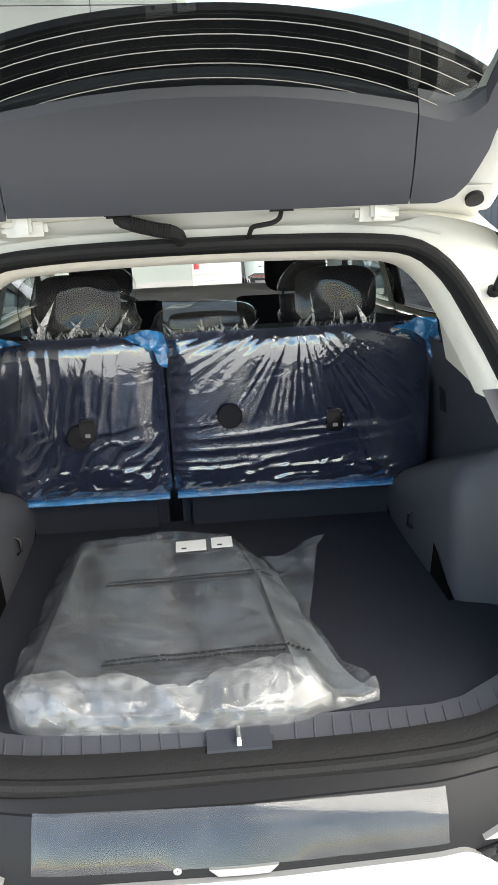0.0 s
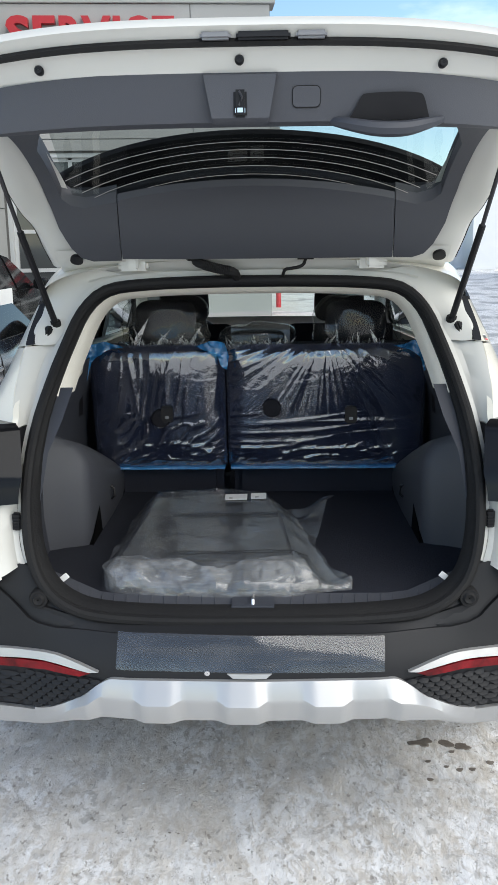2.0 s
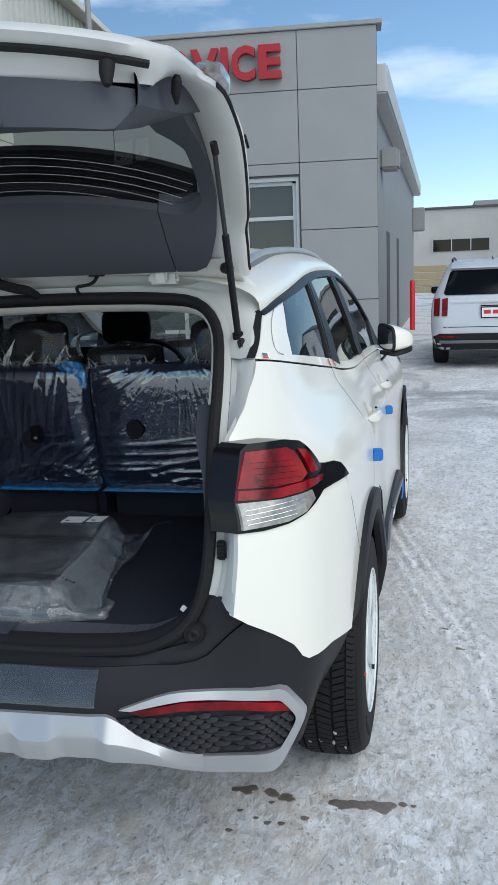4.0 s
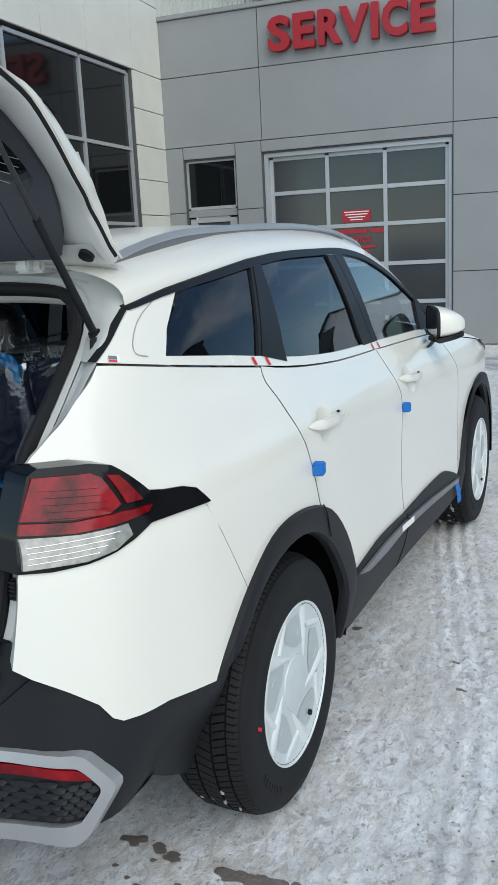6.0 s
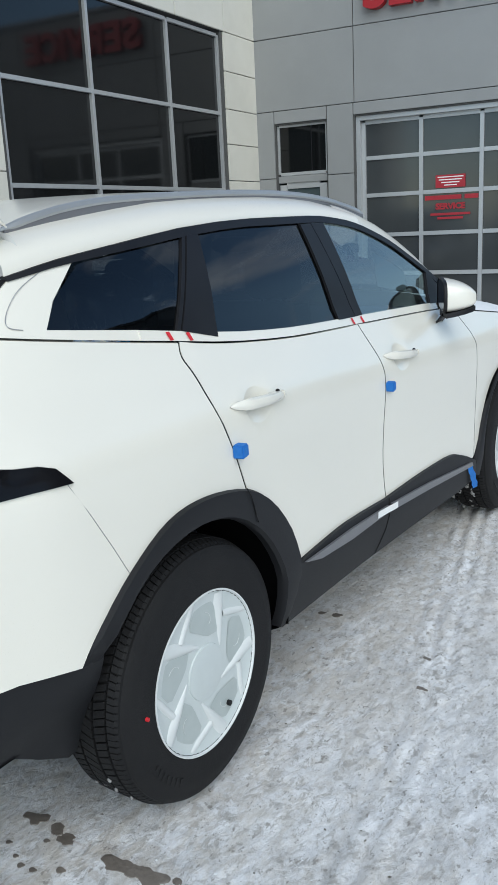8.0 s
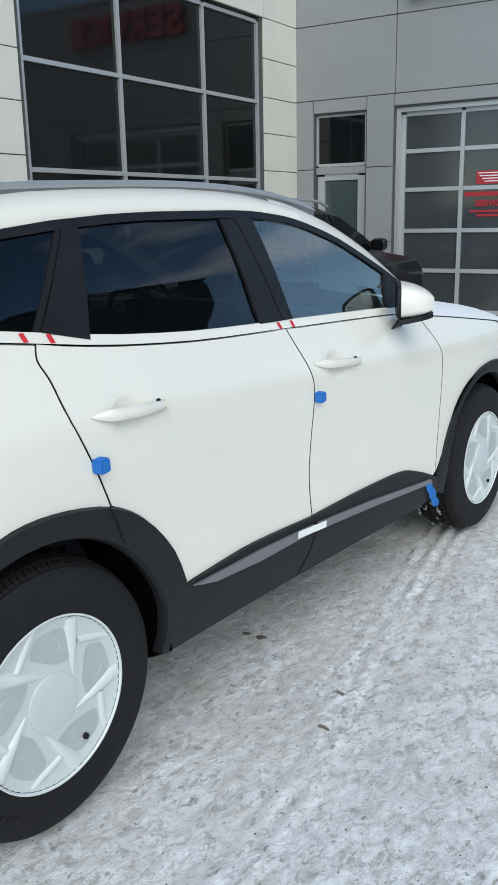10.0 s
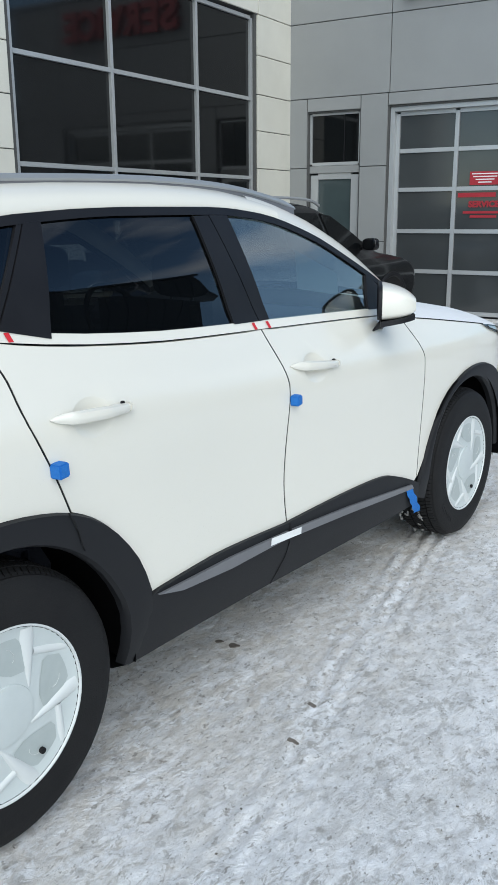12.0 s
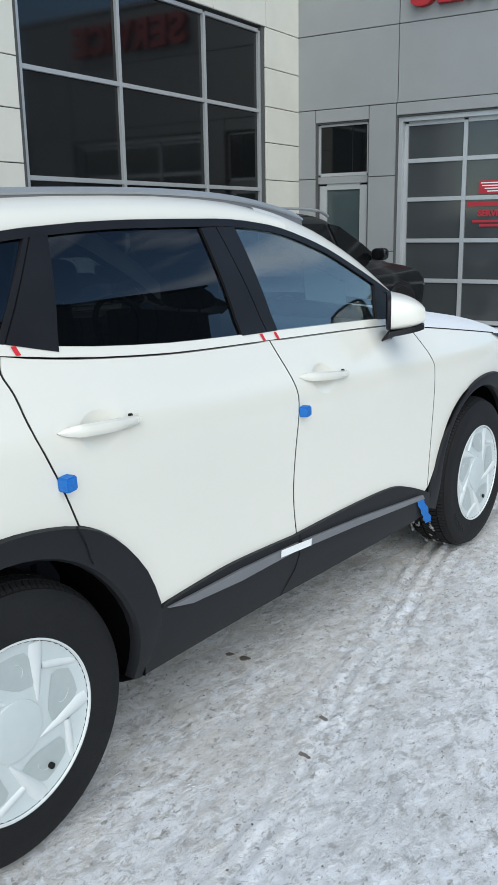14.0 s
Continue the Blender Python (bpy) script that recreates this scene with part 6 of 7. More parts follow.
# seal and buffers on the white lip
part("lip_seal", tubed([Vector((x, -.338 + .141 * (abs(x) / .632) ** 3, 1.961 - .034 * (abs(x) / .632) ** 3)) for x in np.linspace(-.632, .632, 37)], .0075, 6), RUBBER, GATE)
for x in (-.365, 0, .365):
    d = (abs(x) / .632) ** 3
    part("plug", fixed(lathe([(-.004, .001), (-.004, .006), (0, .0085), (.012, .0085)], (x, -.316 + .141 * d, 1.938 - .034 * d), "y", 14)), SATIN, GATE)
for sx in (1, -1):
    part("gate_buffer", tubed([(sx * .570, -.236, 1.925), (sx * .571, -.243, 1.910), (sx * .574, -.252, 1.893), (sx * .575, -.255, 1.886)], [.0145, .0135, .010, .006], 12), RUBBER, GATE)
    part("gate_buffer", tubed([(sx * .639, -.052, 1.938), (sx * .638, -.053, 1.928), (sx * .634, -.048, 1.908), (sx * .631, -.037, 1.890)], [.006, .0105, .010, .004], 10, up=(0, 1, 0)), RUBBER, GATE)
    part("hinge", boxed((sx * .355 - .045, .662, 1.548), (sx * .355 + .045, .735, 1.585), .008), JAMB, GATE, "white painted hinge")
    part("hinge", boxed((sx * .355 - .018, .640, 1.552), (sx * .355 + .018, .70, 1.60), .006), JAMB, GATE)
# number-lamp and handle recess on the outer lower edge
part("handle_recess", boxed((-.004, -.357, 1.962), (.090, -.335, 1.976), .004), SATIN, GATE)
for x in (-.04, .126):
    part("plate_lamp", boxed((x - .027, -.357, 1.963), (x + .027, -.335, 1.976), .004), SILLSILVER, GATE)
# the lamp's inner piece on the gate's outer edge
for sx in (1, -1):
    rows = []
    for s in np.linspace(.685, .845, 12):
        e, k = gate_edge(sx, s) + Vector((sx * .002, .010, .014)), math.sin(math.pi * (s - .68) / .17) ** .6
        rows.append([e, e + Vector((sx * .011 * k, .004, .010)), e + Vector((sx * .012 * k, .010, .026)), e + Vector((sx * .004 * k, .016, .040 * k)), e + Vector((-sx * .03, .016, .044 * k))])
    part("gate_lamp", fixed(loft(rows)), CLEARLENS, GATE, "small clear lamp piece on the gate's edge")
# gas struts
for sx in (1, -1):
    foot, mid, top = Vector((sx * .582, .606, 1.396)), Vector((sx * .610, .393, 1.660)), Vector((sx * .628, .243, 1.857))
    st = part("strut", tubed([foot, mid], .0095, 10), SATIN, GATE, "black gas strut")
    part("strut_rod", tubed([mid, top], .006, 8), STEEL, st)
    part("strut_end", tubed([foot + Vector((0, .010, -.022)), foot + Vector((0, -.006, .012))], .0155, 10), RUBBER, st)
    part("strut_end", boxed((-.011, -.010, -.040), (.011, .010, .012), .005, Matrix.Translation(foot + Vector((sx * .016, -.030, -.012))) @ pose(0, 0, 0, -35, 0, sx * 30)), RUBBER, st)
    part("strut_end", tubed([top - Vector((0, -.018, .022)), top], .009, 8), RUBBER, st)
# white metal between the opening and the roof's rear edge
hd = []
for x in np.linspace(-.50, .50, 27):
    zt = 1.525 - max(0, abs(x) - .36) ** 2 * 1.15
    yt = OPEN_Y(zt) + .012
    zr = 1.578 - .10 * (abs(x) / .64) ** 6
    hd.append([Vector((x, yt, zt + .012)), Vector((x, yt + .016, zt + .028)), Vector((x, .748, max(zt + .03, zr - .05))), Vector((x, .742, zr - .012)), Vector((x, .69, zr))])
part("rear_header", fixed(loft(hd)), JAMB, CAR)
# ribbed cable hose and a thin cable from the roof to the gate
for base, pts, r in ((-.168, [(-.168, .662, 1.582), (-.163, .652, 1.572), (-.138, .648, 1.563), (-.112, .646, 1.556), (-.087, .646, 1.550), (-.062, .650, 1.545), (-.050, .662, 1.537), (-.048, .69, 1.524)], .0135), (.158, [(.158, .664, 1.577), (.152, .654, 1.563), (.138, .650, 1.555), (.116, .650, 1.551), (.099, .654, 1.548), (.093, .664, 1.538), (.091, .69, 1.524)], .005)):
    line = smooth(pts, 10)
    rr = [r * (1 + (.16 if r > .01 and 18 < i < 48 and i % 2 else 0)) for i in range(len(line))]
    part("cable", tubed(line, rr, 8), RUBBER, CAR, "black rubber cable")
    part("cable_plug", boxed((base - .028, .652, 1.576), (base + .028, .676, 1.586), .004), RUBBER, CAR)

# ---- cargo space ----
def wall_row(y):
    return hermite([.16, .25, .45, .66, .9, 1.3], [.565, .60, .645, .66, .66, .66])(y)


FLOOR_Z = .688
part("cargo_floor", boxed((-.66, .255, .655), (.66, 1.32, FLOOR_Z), .004), CARPET, CAR, "black cargo carpet")
# ribbed loading sill with the striker
sill = [[Vector((x, .148 + max(0, abs(x) - .36) * .22, .672 + max(0, abs(x) - .42) * .30)), Vector((x, .165 + max(0, abs(x) - .36) * .22, .689 + max(0, abs(x) - .42) * .30)), Vector((x, .245 + max(0, abs(x) - .36) * .3, .696 + max(0, abs(x) - .42) * .32)), Vector((x, .262 + max(0, abs(x) - .36) * .3, .684 + max(0, abs(x) - .44) * .3))] for x in np.linspace(-.56, .56, 41)]
part("loading_sill", fixed(loft(sill)), TRIM, CAR, "ribbed charcoal loading sill")
for k in range(13):
    for sx in (1, -1):
        x = sx * (.10 + k * .034)
        lift = max(0, abs(x) - .42) * .31
        dy = max(0, abs(x) - .36) * .25
        part("rib", tubed([(x, .178 + dy, .690 + lift), (x + sx * .002, .205 + dy, .693 + lift), (x + sx * .006, .235 + dy, .695 + lift)], .002, 6), TRIM, CAR)
part("striker_cup", boxed((-.062, .150, .676), (.062, .258, .698), .006), TRIMDARK, CAR)
part("striker", tubed([(0, .165, .690), (0, .172, .706), (0, .205, .706), (0, .212, .690)], .005, 8), CHROME, CAR, "bright metal striker")

for sx in (1, -1):
    # side walls, with the wheel housing standing out of them
    rows = []
    for y in (.17, .22, .30, .42, .55, .66, .8, 1.0, 1.3):
        w = wall_row(y)
        rows.append([Vector((sx * x, max(yy, OPEN_Y(z) + .035), z)) for x, yy, z in ((w - .012, y, .66), (w, y, .80), (w - .002, y, .95), (w - .02, y, 1.08), (w - .05, y + .03, 1.16), (w - .065, y + .06, 1.235))])
    part("side_trim", fixed(loft(rows)), TRIMDARK, CAR, "dark moulded side trim")
    hs = []
    zs = [.66, .72, .82, .92, 1.0, 1.05, 1.08]
    for z in zs:
        inn = .527 - .012 * (z - .66) + max(0, z - .98) ** 1.6 * 1.6
        front_y = .652 + max(0, z - .95) * .25
        row = [(.668, front_y - .055), (.645, front_y - .035), (.60, front_y - .010), (inn + .03, front_y + .004), (inn + .008, front_y + .018), (inn, front_y + .05), (inn - .008, .85), (inn - .01, 1.02), (inn - .005, 1.3)]
        hs.append([Vector((sx * x, y, .66 + (z - .66) * (1.035 - .36 * max(0, y - .66) - .66) / .42)) for x, y in row])
    top = [Vector((sx * .66, p.y, p.z + .03)) for p in hs[-1]]
    hs.append([Vector((sx * .63, p.y, p.z + .02)) if abs(p.x) < .63 else Vector((p.x, p.y, p.z + .02)) for p in hs[-1]])
    hs.append(top)
    part("wheel_housing", fixed(loft(hs)), TRIM, CAR, "charcoal wheel housing trim", 75)
    # the pale pillar trim above
    pr = []
    for i, z in enumerate(np.linspace(1.195, 1.50, 14)):
        xo = hermite([1.18, 1.22, 1.336, 1.437, 1.50, 1.53], [.556, .548, .524, .488, .42, .34])(z)
        y0 = OPEN_Y(z) + .03
        pr.append([Vector((sx * (xo + .012), y0 - .015, z)), Vector((sx * (xo - .006), y0 + .015, z + .002)), Vector((sx * (xo - .016), y0 + .06, z + .004)), Vector((sx * (xo - .010), y0 + .13, z + .006)), Vector((sx * (xo + .03), max(y0 + .24, .93), z + .012))])
    part("pillar_trim", fixed(loft(pr)), HEADLINER, CAR, "beige pillar trim")
    gr = boxed((sx * .632 - .004, .60, 1.05), (sx * .632 + .004, .68, 1.12), .002)
    part("speaker_grille", gr, TRIMDARK, CAR)
    part("belt", fixed(loft([[Vector((sx * x, y, z)), Vector((sx * (x - .004), y + .045, z))] for x, y, z in ((.60, 1.06, 1.47), (.615, 1.08, 1.35), (.63, 1.10, 1.20), (.645, 1.12, 1.02))])), SATIN, CAR, "black seat belt")
    part("hook", tubed([(sx * .52, .98, .80), (sx * .505, .98, .79), (sx * .503, .98, .76), (sx * .515, .98, .75)], .005, 6), SATIN, CAR)
    tg = part("label", boxed((-.011, -.002, -.008), (.011, .002, .008), .001, Matrix.Translation((sx * .508, .226, .752)) @ pose(0, 0, 0, 0, sx * 38, 0)), PAPER, CAR, "small white label")

# pale trim edge inside the door seal
trim_ids = [i for i, p in enumerate(OPENING) if p.z > 1.2]
EDGE = [grown(-.024, .02), grown(-.040, .035), grown(-.052, .07), grown(-.056, .14)]
part("opening_trim", fixed(loft([[r[i] for i in trim_ids] for r in EDGE])), HEADLINER, CAR, "beige trim round the tailgate opening")
# headliner, closing the roof from inside
hl = [[Vector((x, y, (1.512 if y < .75 else min(1.585, ROOF_MID(min(y, 2.4)) - .055)) - .05 * (abs(x) / .56) ** 4)) for x in np.linspace(-.56, .56, 13)] for y in (.69, .74, .85, 1.1, 1.5, 2.0, 2.4)]
part("headliner", fixed(loft(hl)), HEADLINER, CAR, "beige headliner")
# inner door shells keep daylight out of the cabin's lower part
for sx in (1, -1):
    part("inner_side", fixed(loft([[Vector((sx * .70, y, .32)), Vector((sx * .715, y, .8)), Vector((sx * .69, y, WAIST(y) - .02))] for y in np.linspace(1.47, 3.4, 10)])), TRIMDARK, CAR)
    part("pillar_inside", fixed(loft([[Vector((sx * (side_x(y, z) - .03), y + d, z)) for d in (0, .10)] for y, z in ((2.09, 1.20), (2.07, 1.35), (2.04, 1.54))])), HEADLINER, CAR)
    part("pillar_inside", fixed(loft([[Vector((sx * (side_x(y, z) - .03), y + d, z)) for d in (0, .10)] for y, z in ((1.16, 1.26), (1.22, 1.40), (1.30, 1.53))])), HEADLINER, CAR)
part("cabin_floor", boxed((-.72, 1.30, .34), (.72, 3.5, .38), .01), CARPET, CAR)
part("firewall", boxed((-.72, 3.36, .36), (.72, 3.40, 1.05), .01), TRIMDARK, CAR)

# ---- rear seats in film ----
def seat_y(z):
    return 1.15 + (1.26 - z) * .16


def seat_face(x0, x1, off, wrinkle, nx, nz, z0=.80, z1=1.265, seed=0.0):
    rows = []
    for j in range(nz + 1):
        z = z0 + (z1 - z0) * j / nz
        row = []
        for i in range(nx + 1):
            x = x0 + (x1 - x0) * i / nx
            u, v = i / nx, j / nz
            edge = (abs(2 * u - 1) ** 8 + abs(2 * v - 1) ** 8) * .03
            d = 0.0
            if wrinkle:
                wide = x1 - x0 > .6
                high, low = ease(.985, 1.06, z), 1 - ease(.85, .93, z)
                if wide:
                    # creases fan out from the upper edge, and lie level farther down
                    ax, az = x - .25, 1.33 - z
                    ang, far = math.atan2(ax, az), math.hypot(ax, az)
                    n1 = noise.noise((ang * 9 + .5, far * 1.2, seed))
                    n2 = noise.noise((ang * 26, far * 1.8 + 3, seed + 2))
                    n3 = noise.noise((x * 2.2 + z * 4, z * 30 - x * 2, seed + 4))
                else:
                    n1 = noise.noise((x * 13 + z * 1.2 + seed, z * 1.6, seed))
                    n2 = noise.noise((x * 26 - z * 5, z * 4, seed + 2))
                    n3 = noise.noise((x * 9 + z * 12, z * 20 - x * 16, seed + 4))
                fan = .30 * (1 - abs(n1)) ** 4 + .18 * (1 - abs(n2)) ** 5
                level = .38 * (1 - abs(n3)) ** 5
                m1 = noise.noise((x * 5 + z * 6, z * 22 - x * 3 + seed, seed + 5))
                m2 = noise.noise((x * 16 + z * 10, z * 46 - x * 14, seed + 7))
                crumple = .8 * (1 - abs(m1)) ** 5 + .6 * (1 - abs(m2)) ** 5
                broad = noise.noise((x * 4 + seed, z * 3, seed)) * .5 + noise.noise((x * 9, z * 7, seed + 9)) * (.15 if wide else .35)
                d = wrinkle * (fan * (.25 + .75 * high) + level * (1 - high) * (1 - .5 * low) + crumple * (.06 + .74 * low) + broad)
            row.append(Vector((x, seat_y(z) - off + edge - d, z)))
        rows.append(row)
    return rows


SEATFILM = film("blue_black_seat_film", (.46, .50, .68), (.095, .125, .24), .085, .12, 16, .22, .15, .34)
BLUEEDGE = film("blue_film_edge", (.10, .40, .72), (.04, .30, .70), .15, .5, 24, .08, .45, .85)
CLEARFILM = film("clear_crinkled_film", (.95, .96, .96), (.80, .80, .78), .05, .02, 6, .008, .0, .05, .8)
GLINTFILM = film("shiny_film_crumple", (.95, .96, .96), (.90, .90, .88), .08, .3, 60, .30, .30, .85)
BAGFILM = film("milky_plastic_bag", (.90, .91, .92), (.52, .55, .59), .10, .20, 9, .05, .06, .17)


def build_seat(x0, x1, label, circle, button):
    s = thing("rear_seat", ((x0 + x1) / 2, 1.25, .40), label, "car seat", "rear seats")
    rows = seat_face(x0, x1, 0, 0, 14, 10)
    back = [[p + Vector((0, .13, 0)) for p in r] for r in rows]
    bm = loft(rows)
    rim = [r[0] for r in rows] + rows[-1] + [r[-1] for r in rows[::-1]] + rows[0][::-1]
    rimb = [p + Vector((0, .13, 0)) for p in rim]
    rb = loft([rim, rimb], True)
    part("backrest", fixed(bm), SEATCLOTH, s, "black cloth backrest")
    part("backrest_edge", fixed(rb), SEATCLOTH, s)
    part("cushion", boxed((x0 + .01, 1.36, .42), (x1 - .01, 1.86, .66), .05), SEATCLOTH, s)
    part("seat_base", boxed((x0 + .01, 1.28, .36), (x1 - .01, 1.42, .84), .03), CARPET, s)
    part("film_cover", loft(seat_face(x0 - .008, x1 + .008, .010, .0095, 150, 100, .795, 1.272, x0 * 7)), SEATFILM, s, "shiny dark blue film over the backrest", 180)
    cx, cz = circle
    part("film_cutout", fixed(lathe([(-.0005, .001), (-.001, .030), (.004, .034)], (cx, seat_y(cz) - .026, cz), "y", 28)), SEATCLOTH, s, "round hole in the film")
    bx, bz = button
    b = part("release_button", boxed((bx - .022, seat_y(bz) - .030, bz - .032), (bx + .022, seat_y(bz) - .01, bz + .030), .006), GLOSSBLACK, s, "black release button")
    part("pictogram", boxed((bx - .007, seat_y(bz) - .0312, bz - .018), (bx + .007, seat_y(bz) - .029, bz - .008), .001), SILLSILVER, b)
    # blue gathered edges of the film
    for z, h in ((.800, .004),):
        ed = []
        for i in range(41):
            x = x0 + (x1 - x0) * i / 40
            w = .006 * noise.noise((x * 30, z, 2))
            ed.append([Vector((x, seat_y(z) - .016 + w, z - h)), Vector((x, seat_y(z) - .022 - w, z)), Vector((x, seat_y(z) + .03, z + h * .8))])
        part("film_hem", loft(ed), BLUEEDGE, s, "gathered film hem", 180)
    return s


build_seat(-.600, -.122, "narrow black rear seat backrest wrapped in dark film", (-.355, 1.000), (-.330, 1.02))
build_seat(-.100, .612, "wide black rear seat backrest wrapped in dark film", (.056, 1.037), (.346, 1.010))
# loose blue film at the seats' upper corners
for poly in ([(-.660, 1.25), (-.60, 1.282), (-.53, 1.288), (-.47, 1.272), (-.545, 1.255), (-.59, 1.215), (-.615, 1.145), (-.655, 1.13)], [(-.215, 1.272), (-.165, 1.290), (-.110, 1.282), (-.096, 1.235), (-.104, 1.185), (-.128, 1.205), (-.140, 1.245), (-.18, 1.255)], [(.49, 1.268), (.55, 1.285), (.615, 1.280), (.628, 1.22), (.602, 1.175), (.585, 1.225), (.545, 1.255)]):
    bm = patch(poly, lambda x, z: Vector((x, seat_y(z) - .030 - .022 * noise.noise((x * 22, z * 30, 5)) - .012 * noise.noise((x * 60, z * 60, 1)), z + .008 * noise.noise((x * 30, z * 20, 8)))), .009, None, (0, -1, 0))
    solid("film_scrap", bm, BLUEEDGE, "loose bright blue film at the backrest's corner", "plastic film", "film scraps", sharp=180)


def build_headrest(cx, cz, w, h, y=1.26, wrap=True, label="black headrest in clear crinkled film"):
    s = thing("headrest", (cx, y, cz - h / 2 - .06), label, "headrest", "headrests")
    body = superball((cx, y, cz), (w / 2, .055, h / 2), (.5, .7, .5), 20)
    part("pad", fixed(body), SEATCLOTH, s)
    for dx in (-.05, .05):
        part("post", tubed([(cx + dx, y, cz - h / 2 - .07), (cx + dx, y, cz - h / 2 + .02)], .006, 8), CHROME, s)
    if wrap:
        bag = superball((cx, y - .006, cz - .005), (w / 2 + .046, .075, h / 2 + .030), (.7, .7, .7), 44)
        for v in bag.verts:
            q = Vector(v.co)
            low = max(0, (cz - q.z) / (h / 2))
            nn = (v.co - Vector((cx, y, cz))).normalized()
            a = noise.noise(q * 14) * .020 + (1 - abs(noise.noise(q * 24 + Vector((3, 1, 2))))) ** 4 * .020 * low + noise.noise(q * 55) * .008 * low
            v.co = q + nn * a
        part("film_bag", bag, CLEARFILM, s, "clear crinkled film", 180)
        # crumpled spikes of film along its lower edge
        rnd = random.Random(int(cx * 1000) + 7)
        spikes = bmesh.new()
        for k in range(56):
            x = cx + (w + .04) * rnd.uniform(-.5, .5)
            zz = cz - h / 2 - .012 + rnd.uniform(-.006, .012)
            hh = min(h * .9, rnd.uniform(.006, .024) + .06 * rnd.random() ** 6) if k else h * .7
            lean = rnd.uniform(-.8, .8)
            yy = y - .078 + rnd.uniform(-.012, .006)
            bw = rnd.uniform(.002, .008)
            a = spikes.verts.new((x - bw, yy, zz))
            b = spikes.verts.new((x + bw * .2, yy - .008, zz + hh * .35))
            c2 = spikes.verts.new((x + bw, yy + .004, zz))
            d = spikes.verts.new((x + lean * hh, yy - .004, zz + hh))
            spikes.faces.new((a, b, d))
            spikes.faces.new((b, c2, d))
        tagged(part("film_crumple", spikes, GLINTFILM, s, "crumpled shiny film edge", 20), kind="stuff")
    return s


build_headrest(-.333, 1.352, .225, .155)
build_headrest(.368, 1.345, .225, .150)
build_headrest(.005, 1.290, .20, .045)
build_headrest(.385, 1.345, .24, .17, 2.25, False, "plain black front seat headrest")
build_headrest(-.36, 1.345, .24, .17, 2.25, False, "plain black front seat headrest")
for cx in (-.37, .385):
    s = thing("front_seat", (cx, 2.1, .36), "plain black cloth front seat", "car seat", "front seats")
    part("backrest", fixed(loft([[Vector((cx + a * .24, 2.10 + .30 * (z - .6) * -.3 + b, z)) for a, b in ((-1, .06), (-.9, 0), (0, -.02), (.9, 0), (1, .06), (.9, .12), (-.9, .12))] for z in (.55, .8, 1.05, 1.2, 1.26)], True)), SEATCLOTH, s)
    part("cushion", boxed((cx - .25, 2.14, .50), (cx + .25, 2.66, .68), .06), SEATCLOTH, s)

# dashboard and steering wheel
dash = [[Vector((x, y, z + .03 * math.exp(-((x + .37) / .2) ** 2))) for x in np.linspace(-.72, .72, 21)] for y, z in ((2.78, .95), (2.80, 1.09), (2.86, 1.135), (3.0, 1.15), (3.38, 1.12))]
part("dashboard", fixed(loft(dash)), TRIMDARK, CAR, "dark dashboard")
sw = part("steering_wheel", tubed([Vector((-.37 + .185 * math.cos(a), 2.66 - .06 * math.sin(a), 1.075 + .175 * math.sin(a))) for a in np.linspace(0, 2 * math.pi, 32, endpoint=False)], .014, 8, True), SATIN, CAR, "black steering wheel")
part("wheel_hub", superball((-.37, 2.68, 1.07), (.07, .04, .06), (.7, .8, .7), 12), SATIN, sw)
part("wheel_spoke", boxed((-.54, 2.66, 1.06), (-.20, 2.69, 1.085), .008), SATIN, sw)
part("inner_mirror", superball((0, 2.56, 1.47), (.12, .02, .035), (.6, .8, .6), 14), SATIN, CAR, "black rear-view mirror")
# the sheet's grey carries the dimness of the cabin in its colour
solid("paper_sheet", patch([(2.505, 1.287), (2.78, 1.245), (2.80, 1.325), (2.545, 1.425)], side(-.014), .05, None, (1, 0, 0)), material("dim_cabin_paper", (.20, .22, .23), .7, grain=.1, grain_scale=90), "paper sheet behind the front door window, greyed to paint the dim cabin", "paper")

